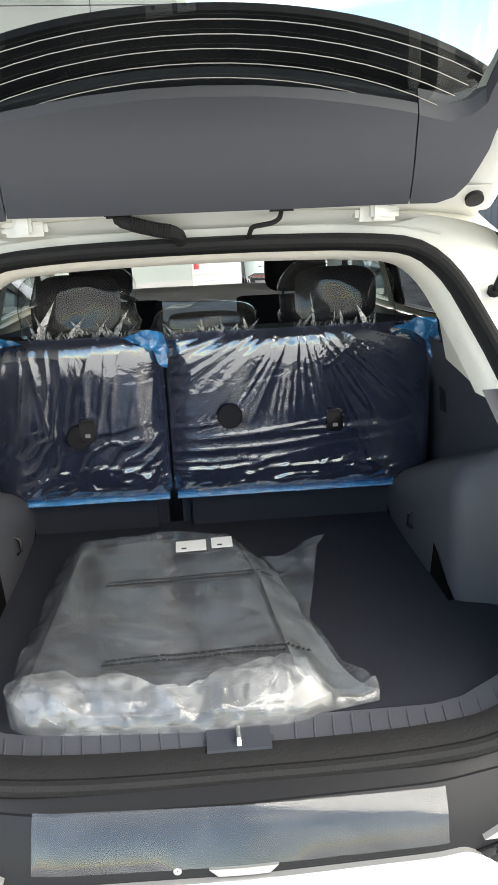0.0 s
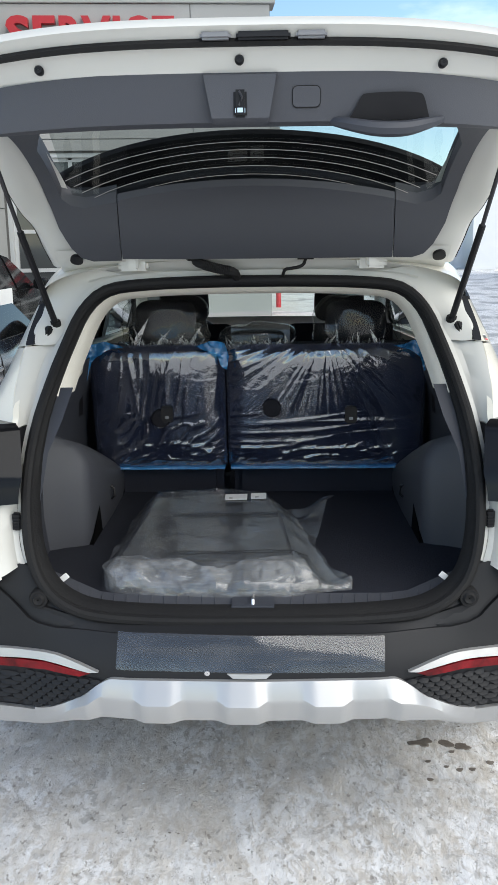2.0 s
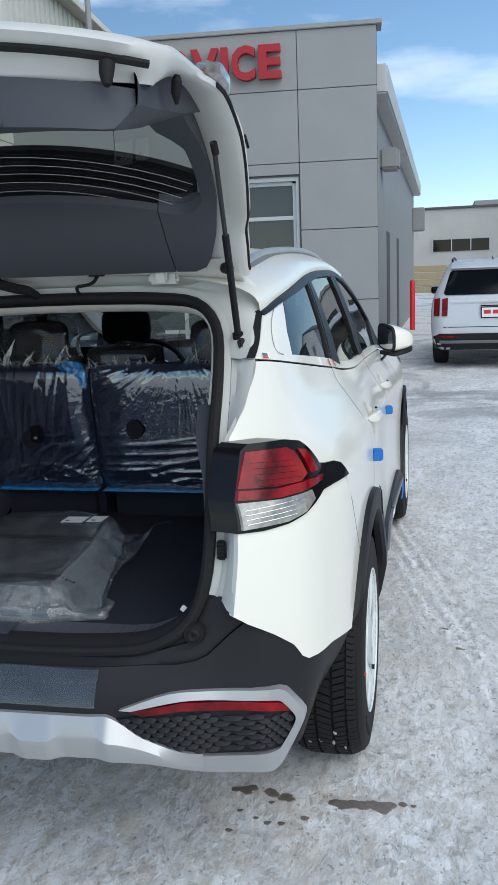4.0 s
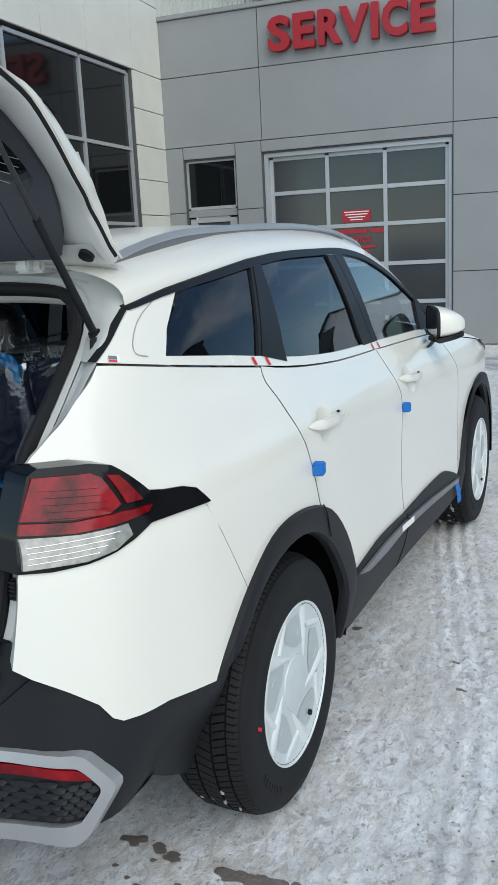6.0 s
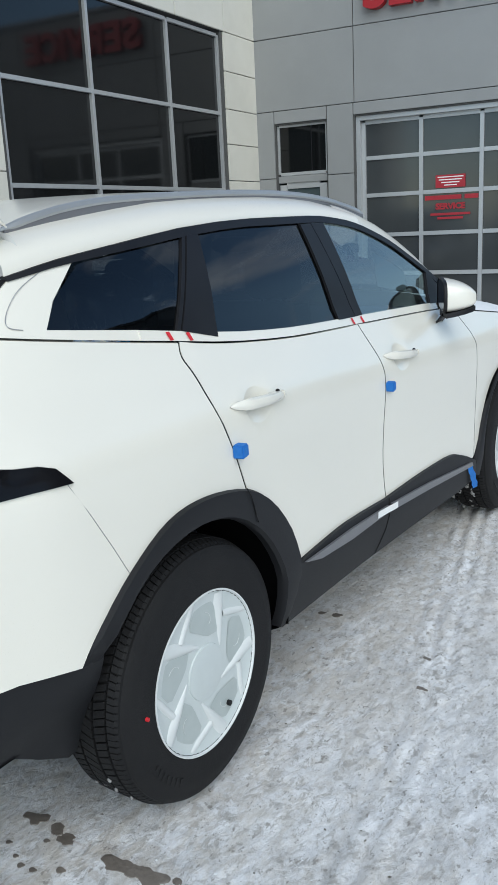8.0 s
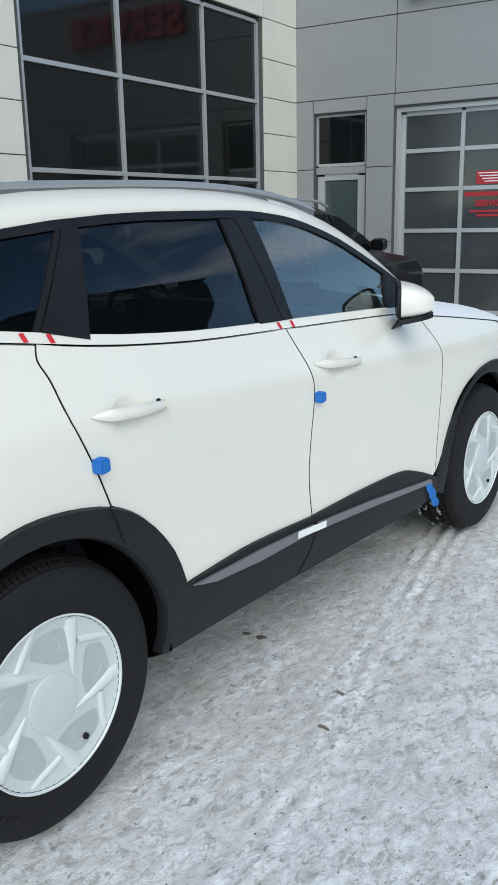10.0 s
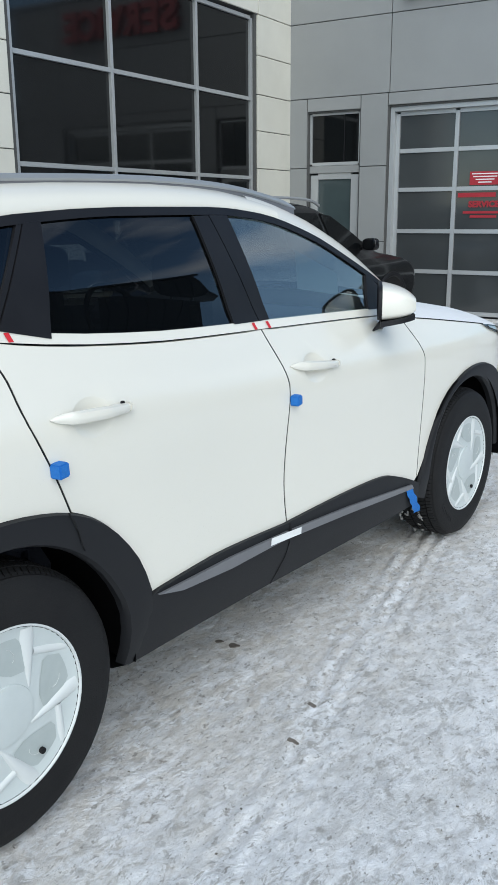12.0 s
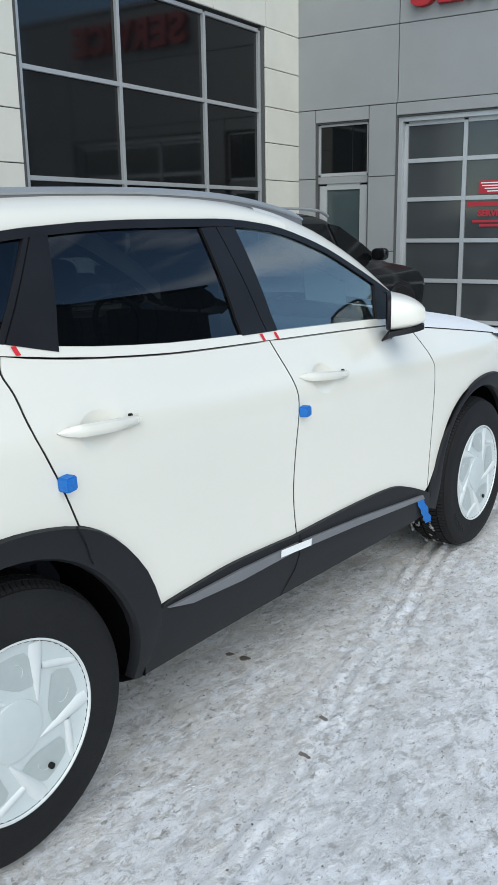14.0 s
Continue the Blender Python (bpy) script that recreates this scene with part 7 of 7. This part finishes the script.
# ---- packed floor mats in a plastic bag on the cargo floor ----
def build_package():
    s = thing("mat_package", (-.07, .6, FLOOR_Z), "dark floor mats packed in a milky printed plastic bag", "package")
    mat_poly = [(-.385, .300), (-.20, .282), (.04, .276), (.112, .292), (.082, .65), (.048, .84), (.02, .95), (-.10, 1.0), (-.345, .965)]
    top = lambda x, y: Vector((x, y, FLOOR_Z + .062 + .004 * noise.noise((x * 5, y * 5, 1)) + .012 * (y - .3)))
    mats = patch(mat_poly, top, .05, (0, 0, -.056), (0, 0, 1))
    part("mats", mats, material("charcoal_mat_carpet", (.045, .046, .050), .9, grain=.5, grain_scale=300, bump=.4, bump_scale=600), s, "stacked charcoal mats")
    bag_poly = [(-.425, .335), (-.410, .285), (-.367, .252), (-.236, .236), (.01, .221), (.111, .230), (.174, .258), (.268, .280), (.276, .32), (.262, .375), (.223, .41), (.184, .593), (.206, .69), (.228, .78), (.268, .892), (.212, .872), (.15, .885), (.09, .93), (.03, .990), (-.10, 1.012), (-.25, .995), (-.372, .978), (-.395, .80), (-.408, .55)]

    def apart(x, y):
        """How far a place lies outside the stacked mats."""
        if inside((x, y), mat_poly):
            return 0.0
        q = Vector((x, y))
        best = 9.0
        for a, b in zip(mat_poly, mat_poly[1:] + mat_poly[:1]):
            a, b = Vector(a), Vector(b)
            t = max(0, min(1, (q - a).dot(b - a) / (b - a).length_squared))
            best = min(best, (q - a.lerp(b, t)).length)
        return best

    def bag(x, y):
        fold = (1 - abs(noise.noise((x * 7 + y * 3, y * 6, 3)))) ** 5
        d = apart(x, y)
        h = .074 + .012 * (y - .3) + .003 * noise.noise((x * 5, y * 5, 8)) + .003 * fold
        h = h * max(0, 1 - d / .085) ** 1.2 + .010 + (.016 * fold + .012 * noise.noise((x * 8, y * 8, 2))) * min(1, d / .03)
        if x > .10 and y > .60:
            h += .085 * min(1, (x - .10) / .14) * min(1, (y - .60) / .2)
        return Vector((x, y, FLOOR_Z + max(.006, h)))

    part("bag", patch(bag_poly, bag, .013, None, (0, 0, 1)), BAGFILM, s, "milky plastic bag", 180)
    # an added paler sheet paints the lit look of the film beside the mats
    side_poly = [(.115, .285), (.17, .268), (.255, .288), (.215, .40), (.172, .59), (.150, .72), (.11, .86), (.05, .93), (.052, .84), (.086, .65)]
    part("bag_lit_strip", patch(side_poly, lambda x, y: bag(x, y) + Vector((0, 0, .003)), .02, None, (0, 0, 1)), film("pale_lit_film", (.88, .91, .93), (.56, .61, .65), .16, .14, 10, .02, .16, .28), s, "paler strip of bag film, painted for its lit side", 180)
    fold_y = hermite([-.425, -.380, -.333, -.266, -.217, -.153, -.11, -.054, .011, .097, .15, .20, .276], [.335, .315, .330, .292, .300, .272, .262, .275, .298, .330, .318, .300, .330])
    front_y = hermite([-.425, -.410, -.367, -.236, .01, .111, .174, .268, .276], [.325, .283, .249, .232, .217, .226, .254, .276, .310])
    fr = []
    for i in range(161):
        x = -.424 + .698 * i / 160
        ya, yb = front_y(x), fold_y(x) + .010 * noise.noise((x * 31, 5, 1)) + .006 * noise.noise((x * 80, 2, 7))
        row = []
        for j in range(17):
            v = j / 16
            y = ya + (yb - ya) * v
            body = math.sin(math.pi * min(1, v * 1.1)) ** .6
            ridge = (1 - abs(noise.noise((x * 13 - y * 9, y * 24, 8)))) ** 4
            fine = (1 - abs(noise.noise((x * 30 + y * 20, y * 60, 3)))) ** 4
            z = bag(x, max(y, ya + .008)).z + .0025 + (.009 * ridge + .005 * fine + .004 * noise.noise((x * 10, y * 14, 1))) * body * (1 - v) ** 2
            if j == 0:
                z = FLOOR_Z + .004
            row.append(Vector((x, y - .010 * body * (1 - v), max(z, FLOOR_Z + .004))))
        fr.append(row)
    part("bag_fold", loft(fr), film("white_bag_fold", (.84, .85, .86), (.58, .59, .60), .13, .24, 18, .04, .13, .42, .7), s, "bunched white fold of the bag", 180)

    def laid(x0, y0, x1, y1, up, tilt=0.0):
        """A thin slip lying on the bag."""
        bm = bmesh.new()
        top_z = max(bag(x, y).z for x in (x0, (x0 + x1) / 2, x1) for y in (y0, y1))
        box(bm, (x0, y0, top_z + up), (x1, y1, top_z + up + .0008))
        for v in bm.verts:
            v.co.y += (v.co.x - x0) * tilt
        return bm

    for x0, x1, y0 in ((-.106, -.031, .840), (-.018, .034, .848)):
        lb = part("label", laid(x0, y0, x1, y0 + .068, .002, .06), PAPER, s, "white paper label")
        part("print_line", laid(x0 + .014, y0 + .014, x0 + .026, y0 + .021, .004), INK, lb)
    rnd = random.Random(4)
    for y0, xa, xb, rise in ((.686, -.255, .118, .05), (.668, -.262, .072, .05), (.338, -.238, .150, .06), (.322, -.242, .106, .05)):
        x = xa
        bars = bmesh.new()
        while x < xb:
            w = rnd.uniform(.004, .013)
            yy = y0 + (x - xa) * rise
            z = max(bag(x + w * a, yy + b).z for a in (-.5, .5, 1.5) for b in (-.014, -.006, .004, .014, .022)) + .003
            box(bars, (x, yy, z), (x + w, yy + .0085, z + .0006))
            x += w + .0035
        part("print_line", bars, INK, s, "line of small dark print")
    return s


build_package()

# ---- other cars: one builder, in the car's own metres, tail at y = 0, nose along +y ----
def build_suv(place, yaw, paint, label, length=4.7, width=1.88, height=1.72, lamp=True, plate=True, rail_mat=None):
    s = thing("parked_car", (0, 0, 0), label, "car")
    w, ln, kz = width / 2, length, height / 1.70
    half = hermite([.28, .36, .5, .8, 1.0, 1.10, 1.3, 1.5, 1.62, 1.68, 1.70], [.86, .95, .985, 1.0, .99, .965, .885, .80, .74, .66, .56])
    tail = hermite([.28, .36, .5, .7, .9, 1.05, 1.12, 1.3, 1.5, 1.6, 1.66, 1.70], [.14, .05, .0, .0, .03, .06, .075, .17, .31, .38, .46, .66])
    nose = hermite([.28, .40, .6, .80, .92, 1.0, 1.05, 1.10, 1.3, 1.5, 1.6, 1.66, 1.70], [4.54, 4.62, 4.68, 4.62, 4.45, 4.02, 3.60, 3.42, 3.02, 2.62, 2.35, 2.10, 1.75])

    def ring(z, grow=0.0):
        """The body's outline at one height, with rounded corners."""
        hw, y0, y1 = half(z) * w + grow, tail(z) * ln / 4.68 - grow, nose(z) * ln / 4.68
        r = min(.26, hw * .4)
        pts = []
        for cx, cy, a0 in ((hw - r, y1 - r, 0), (-(hw - r), y1 - r, 90), (-(hw - r), y0 + r, 180), (hw - r, y0 + r, 270)):
            for i in range(7):
                a = radians(a0 + 15 * i)
                pts.append(Vector((cx + r * math.cos(a), cy + r * math.sin(a), z * kz)))
        return pts

    def tail_at(off):
        """A place on the tail from x and height; off outwards."""
        def f(x, z):
            hw, y0 = half(z) * w, tail(z) * ln / 4.68
            r = min(.26, hw * .4)
            d = max(0.0, abs(x) - (hw - r))
            return Vector((x, y0 + (r - math.sqrt(max(0, r * r - d * d))) - off, z * kz))
        return f

    def flank(sx, off):
        return lambda y, z: Vector((sx * (half(z) * w + off), y * ln / 4.68, z * kz))

    zs = [.28, .32, .38, .46, .56, .68, .80, .90, .97, 1.02, 1.06, 1.10, 1.16, 1.24, 1.33, 1.42, 1.50, 1.56, 1.61, 1.65, 1.68, 1.70]
    rows = [ring(z) for z in zs]
    bm = loft(rows, True)
    bm.verts.ensure_lookup_table()
    n = len(rows[0])
    bm.faces.new([bm.verts[(len(zs) - 1) * n + i] for i in range(n)])
    part("body", fixed(bm), paint, s, "", 40)
    part("rear_window", patch([(-.74, 1.185), (-.70, 1.155), (.70, 1.155), (.74, 1.185), (.655, 1.50), (.62, 1.535), (-.62, 1.535), (-.655, 1.50)], tail_at(.014), .05, (0, .02, 0), (0, -1, 0)), DARKGLASS, s, "dark rear window")
    spoiler = [[tail_at(o)(x, z) + Vector((0, 0, dz)) for z, o, dz in ((1.64, -.05, .02), (1.60, .02, .02), (1.575, .075, .012), (1.565, .075, 0), (1.56, .0, .004))] for x in np.linspace(-.64, .64, 15)]
    part("spoiler", fixed(loft(spoiler)), paint, s)
    part("tailgate_gap", fixed(loft([[tail_at(o)(x, .655 + dz) for dz, o in ((-.006, .001), (0, .003), (.006, .001))] for x in np.linspace(-.74, .74, 15)])), SATIN, s)
    part("tailgate_crease", fixed(loft([[tail_at(o)(x, 1.04 + dz) for dz, o in ((-.03, .0), (-.01, .014), (.012, .016), (.03, .0))] for x in np.linspace(-.62, .62, 15)])), paint, s)
    part("lower_bumper", patch([(-.90, .30), (-.72, .285), (.72, .285), (.90, .30), (.91, .50), (.80, .555), (-.80, .555), (-.91, .50)], tail_at(.012), .12, (0, .03, 0), (0, -1, 0)), CLAD, s, "black lower bumper")
    part("bumper_trim", fixed(loft([[tail_at(o)(x, z) for z, o in ((.395, .012), (.40, .035), (.43, .038), (.445, .012))] for x in np.linspace(-.80, .80, 17)])), SILLSILVER, s)
    part("roof_fin", fixed(loft([[Vector((0, .62 + .12 * t, height + .0 + .055 * (1 - t))), Vector((.018, .66 + .12 * t, height - .02)), Vector((-.018, .66 + .12 * t, height - .02))] for t in (0, .5, 1)], True)), paint, s)
    for sx in (-1, 1):
        for poly in ([(.58, 1.16), (.72, 1.46), (1.02, 1.55), (1.24, 1.56), (1.24, 1.145)], [(1.32, 1.145), (1.32, 1.565), (2.12, 1.565), (2.20, 1.13)], [(2.30, 1.13), (2.20, 1.56), (2.42, 1.53), (2.86, 1.30), (3.12, 1.13)]):
            part("side_window", patch(poly, flank(sx, .012), .07, (-sx * .02, 0, 0), (sx, 0, 0)), DARKGLASS, s)
        for yw in (.95, 3.76):
            arch = loft([[flank(sx, o)(yw + r * math.cos(a), .34 + r * math.sin(a)) for r, o in ((.46, .002), (.45, .020), (.40, .022), (.385, .004))] for a in np.linspace(0, math.pi, 22)])
            part("arch_cladding", fixed(arch), CLAD if lamp else SATIN, s)
            part("arch_shadow", patch([(yw + .39 * math.cos(a), .34 + .39 * math.sin(a)) for a in np.linspace(-.15, math.pi + .15, 22)], flank(sx, .006), .15, None, (sx, 0, 0)), RUBBER, s)
            cx = sx * (w - .005)
            o = -sx
            wheel = part("wheel", fixed(lathe([(o * .03, .01), (o * .015, .06), (o * .03, .10), (o * .0, .20), (o * .005, .225), (o * .05, .23)], (cx, yw * ln / 4.68, .36), "x", 28)), SILLSILVER, s)
            part("tyre", fixed(lathe([(o * .24, .22), (o * .24, .335), (o * .21, .36), (o * .04, .36), (o * .008, .34), (-o * .004, .29), (o * .006, .225)], (cx, yw * ln / 4.68, .36), "x", 36)), RUBBER, wheel)
            for k in range(5):
                a = 2 * math.pi * k / 5
                part("spoke", boxed((-.012, -.022, .05), (.012, .022, .205), .006, Matrix.Translation((cx - sx * .012, yw * ln / 4.68, .36)) @ Matrix.Rotation(a, 4, "X")), RAILSILVER, wheel)
        foot = flank(sx, .0)(2.98, 1.13)
        mirror = part("door_mirror", superball(tuple(foot + Vector((sx * .13, 0, .05))), (.105, .065, .078), (.6, .75, .6), 16), paint, s)
        part("mirror_foot", tubed([foot + Vector((-sx * .02, 0, 0)), foot + Vector((sx * .06, 0, .02)), foot + Vector((sx * .12, 0, .0))], [.022, .025, .02], 8), SATIN, mirror)
        part("mirror_glass", superball(tuple(foot + Vector((sx * .13, -.06, .05))), (.092, .010, .066), (.5, 1, .5), 14), DARKGLASS, mirror)
        if rail_mat:
            part("roof_rail", tubed(smooth([(sx * w * .66, .70, height - .045), (sx * w * .67, .85, height + .015), (sx * w * .67, 1.5, height + .038), (sx * w * .67, 2.1, height + .015), (sx * w * .66, 2.35, height - .05)], 5), .018, 6), rail_mat, s)
        for y in (1.28, 2.24):
            part("door_gap", tubed([flank(sx, .001)(y + .03 * (z - .8), z) for z in np.linspace(.42, 1.10, 8)], .004, 5), RUBBER, s)
            part("door_handle", boxed((-.012, -.10, -.014), (.018, .10, .014), .008, Matrix.Translation(flank(sx, .012)(y - .16, .98))), paint, s)
        part("sill_cladding", patch([(1.36, .30), (3.32, .30), (3.32, .42), (1.36, .42)], flank(sx, .012), .15, (-sx * .03, 0, 0), (sx, 0, 0)), CLAD, s)
        if lamp:
            tl = part("tail_lamp", patch([(sx * a, b) for a, b in ((.66, .82), (.80, .82), (.90, .83), (.905, 1.11), (.66, 1.125))], tail_at(.008), .05, (0, .03, 0), (0, -1, 0)), paint, s, "twin-bar red tail lamp")
            for x0, x1 in ((.675, .765), (.80, .895)):
                part("light_bar", patch([(sx * x0, .83), (sx * x1, .83), (sx * (x1 - .005), 1.10), (sx * (x0 - .005), 1.115)], tail_at(.020), .05, (0, .02, 0), (0, -1, 0)), RED, tl)
            part("reflector", patch([(sx * a, b) for a, b in ((.50, .488), (.86, .505), (.86, .530), (.55, .515))], tail_at(.030), .06, (0, .02, 0), (0, -1, 0)), RED, s)
        else:
            part("headlamp", patch([(4.06, .87), (4.40, .80), (4.42, .74), (4.16, .78)], flank(sx, -.10), .06, (-sx * .03, 0, 0), (sx, 0, 0)), DARKGLASS, s)
    if plate:
        p = part("number_plate", boxed((-.165, -.012, .79), (.165, .02, .965), .006), GLOSSBLACK, s, "white plate in a black frame with plain red bars")
        part("plate_face", boxed((-.150, -.018, .805), (.150, -.008, .950), .003), PAPER, p)
        for x0, x1 in ((-.12, -.015), (.015, .12)):
            part("plate_bar", boxed((x0, -.021, .855), (x1, -.016, .915), .002), REDTAPE, p)
        part("latch_shade", boxed((-.17, -.010, .975), (.17, .03, .99), .004), GLOSSBLACK, p)
    s.matrix_basis = pose(*place, 0, 0, yaw)
    return s


# white car paint, greyed in the colour because the car stands in shade
PALE = material("shade_greyed_white_paint", (.58, .59, .61), .25, coat=.8, stain=.1, stain_scale=2)
build_suv((1.86, 12.4, 0), -3, PALE, "white family SUV parked nose-in on packed snow", 4.8, 1.90, 1.70, rail_mat=SATIN)
BLACKPAINT = material("black_car_paint", (.006, .006, .007), .12, spec=.4, stain=.3, stain_scale=2, dark=(.02, .02, .02))
build_suv((-4.03, 6.85, 0), 0, BLACKPAINT, "black SUV parked nose-in before the garage door", 4.65, 1.86, 1.70, lamp=False, plate=False, rail_mat=RAILSILVER)
NAVY = material("dark_blue_car_paint", (.006, .009, .016), .16, coat=1.0, stain=.3, stain_scale=2, dark=(.03, .03, .04))
build_suv((-2.42, .75, 0), 0, NAVY, "dark blue SUV with frosted windows parked alongside", 4.7, 1.86, 1.66, plate=False, rail_mat=SATIN)
solid("window_sheet", boxed((-1.60, 3.35, 1.12), (-1.592, 3.62, 1.38), 0), PAPER, "white paper sheet on the frosted window of the dark car", "paper")

# ---- far side of the yard ----
FARWALL = material("pale_concrete_wall", (.46, .44, .405), .7, grain=.12, grain_scale=20, stain=.35, stain_scale=.5)


def build_far_hall():
    b = thing("far_hall", (12, 70, 0), "long low pale industrial hall with a strip of windows", "building")
    part("wall", boxed((-20, 70, -.2), (60, 90, 6.2), .02), FARWALL, b)
    part("roof_edge", boxed((-20.1, 69.8, 6.2), (60.2, 90.2, 6.36), .02), JOINT, b)
    part("roof_unit", boxed((3.5, 74, 6.36), (10.5, 80, 7.0), .05), GREYPANEL, b)
    for x in (-5.9, .2, 6.3, 12.4, 18.5, 24.6):
        w_ = part("window", boxed((x, 69.92, 2.95), (x + 4.4, 70.02, 3.85), 0), DARKPANE, b)
        for q in (0, 1.45, 2.92, 4.36):
            part("window_bar", boxed((x + q, 69.88, 2.95), (x + q + .07, 69.95, 3.85), 0), ALU, w_)
    return b


build_far_hall()


def build_shed():
    b = thing("gabled_shed", (14, 58, 0), "white gabled metal shed", "building")
    m = material("white_metal_siding", (.66, .68, .70), .5, stain=.15, stain_scale=.8)
    wall = loft([[Vector((x, y, z)) for x, z in ((13.3, 0), (13.3, 6.1), (16.9, 7.9), (20.5, 6.1), (20.5, 0))] for y in (56, 72)])
    wall.verts.ensure_lookup_table()
    wall.faces.new([wall.verts[i] for i in range(5)])
    part("wall", fixed(wall), m, b)
    for sx in (-1, 1):
        part("roof", fixed(loft([[Vector((16.9 + sx * 4.0, y, 5.92)), Vector((16.9, y, 8.0)), Vector((16.9, y, 8.12)), Vector((16.9 + sx * 4.0, y, 6.04))] for y in (55.7, 72.3)], True)), GREYPANEL, b)
    for k in range(7):
        part("louvre", boxed((15.0, 55.9, 4.2 + k * .16), (15.6, 56.0, 4.3 + k * .16), 0), GREYPANEL, b)
    return b


build_shed()
solid("skip_bin", boxed((9.6, 56, -.1), (11.9, 58.5, 1.5), .05), material("green_skip_paint", (.03, .20, .13), .5, stain=.4, stain_scale=2), "green steel skip in the snow", "skip")
lime = superball((9.2, 57, 1.0), (1.1, .9, 1.0), (.7, .7, .8), 16)
for v in lime.verts:
    v.co += Vector((noise.noise(v.co * 1.3) * .3, 0, noise.noise(v.co * 1.7) * .25))
solid("tarpaulin", lime, material("lime_tarpaulin", (.42, .68, .06), .6, stain=.3, stain_scale=3), "lime green tarpaulin over a stack", "tarpaulin")


solid("bollard", tubed([(.31, 22, -.02), (.31, 22, 1.26), (.31, 22, 1.31)], [.07, .07, .05], 12), REDTAPE, "red painted steel bollard in the snow", "bollard")
st = thing("timber_stack", (-.3, 62, 0), "low stack of pale yellow timber before the hall", "timber stack")
for r in range(4):
    part("timber_layer", boxed((-2.4, 61.5, -.02 + r * .48), (1.4 - .1 * (r % 2), 62.6, .40 + r * .48), .03), material("pale_timber", (.36, .28, .16), .7, grain=.3, grain_scale=8, stain=.3, stain_scale=1) if r == 0 else bpy.data.materials["pale_timber"], st)


# ribbed hall on the open side, behind the camera's right, seen in the car's windows
def build_side_hall():
    b = thing("ribbed_hall", (15, 20, 0), "dark ribbed metal hall across the yard", "building")
    m = material("dark_ribbed_siding", (.09, .095, .10), .55, stain=.2, stain_scale=.7)
    for name, y0, y1, top in (("siding", 5.0, 21.6, 8.9), ("low_siding", 21.6, 46.0, 5.7)):
        rb = bmesh.new()
        for i in range(int((y1 - y0) / .4)):
            y = y0 + i * .4
            box(rb, (14.0 + .012 * (i % 2), y, 0), (16, y + .4, top))
        part(name, rb, m, b)
        part("roof_edge", boxed((13.9, y0, top), (24, y1, top + .2), .02), m, b)
    return b


build_side_hall()


# damp patches and scraps on the snow near the bumper
WET = material("wet_grit", (.20, .175, .15), .45, grain=.5, grain_scale=80, stain=.6, stain_scale=14, bump=.3, bump_scale=60, dark=(.10, .086, .072))


def stain_patch(blobs, seed):
    """One damp patch of overlapping rounded spots."""
    bm = bmesh.new()
    mx = sum(b[0] for b in blobs) / len(blobs)
    my = sum(b[1] for b in blobs) / len(blobs)
    far = max(math.hypot(b[0] - mx, b[1] - my) + b[2] for b in blobs) * 1.3
    n = 72
    vs = [bm.verts.new((mx, my, ground_height(mx, my) + .003))]
    for ring in (.35, .7, .93, 1.0):
        for i in range(n):
            a = 2 * math.pi * i / n
            ca, sa = math.cos(a), math.sin(a)
            t = far
            while t > .004 and all(math.hypot(mx + t * ca - b[0], (my + t * sa - b[1]) / .85) > b[2] * (1 + .22 * noise.noise((ca * 3 + seed, sa * 3, k))) for k, b in enumerate(blobs)):
                t -= .001
            t = ring * t * (1 + .10 * noise.noise((ca * 9 + seed, sa * 9, 1)))
            x, y = mx + t * ca, my + t * sa
            vs.append(bm.verts.new((x, y, ground_height(x, y) + (.0020 if ring < .95 else -.0015))))
    for i in range(n):
        j = (i + 1) % n
        bm.faces.new((vs[0], vs[1 + i], vs[1 + j]))
        for q in range(3):
            a, b = 1 + q * n, 1 + (q + 1) * n
            bm.faces.new((vs[a + i], vs[b + i], vs[b + j], vs[a + j]))
    solid("wet_patch", bm, WET, "damp brown patch in the packed snow", "stain", "damp patches")


stain_patch([(.511, .637, .017), (.535, .640, .020), (.560, .650, .022), (.550, .625, .016)], 1)
stain_patch([(.618, .643, .020), (.632, .628, .018)], 2)
stain_patch([(.672, .628, .020), (.684, .612, .018), (.660, .612, .014)], 3)
for x, y, r in ((.545, .535, .009), (.599, .509, .008), (.637, .491, .010), (.677, .494, .010), (.534, .437, .010), (.631, .588, .009), (.741, .528, .012), (1.05, .649, .008), (.622, 2.142, .016), (.689, 2.146, .020)):
    stain_patch([(x, y, r), (x + r * .7, y + r * .3, r * .6)], x)
stain_patch([(.818, .622, .022), (.845, .612, .026), (.872, .622, .026), (.905, .618, .028), (.935, .632, .024), (.962, .622, .030), (.985, .640, .020), (.965, .600, .014)], 5)
stain_patch([(1.020, .650, .014)], 7)
stain_patch([(1.196, 1.773, .010), (1.208, 1.778, .010), (1.220, 1.776, .009)], 9)
stain_patch([(1.141, 1.98, .013), (1.150, 1.978, .011)], 11)
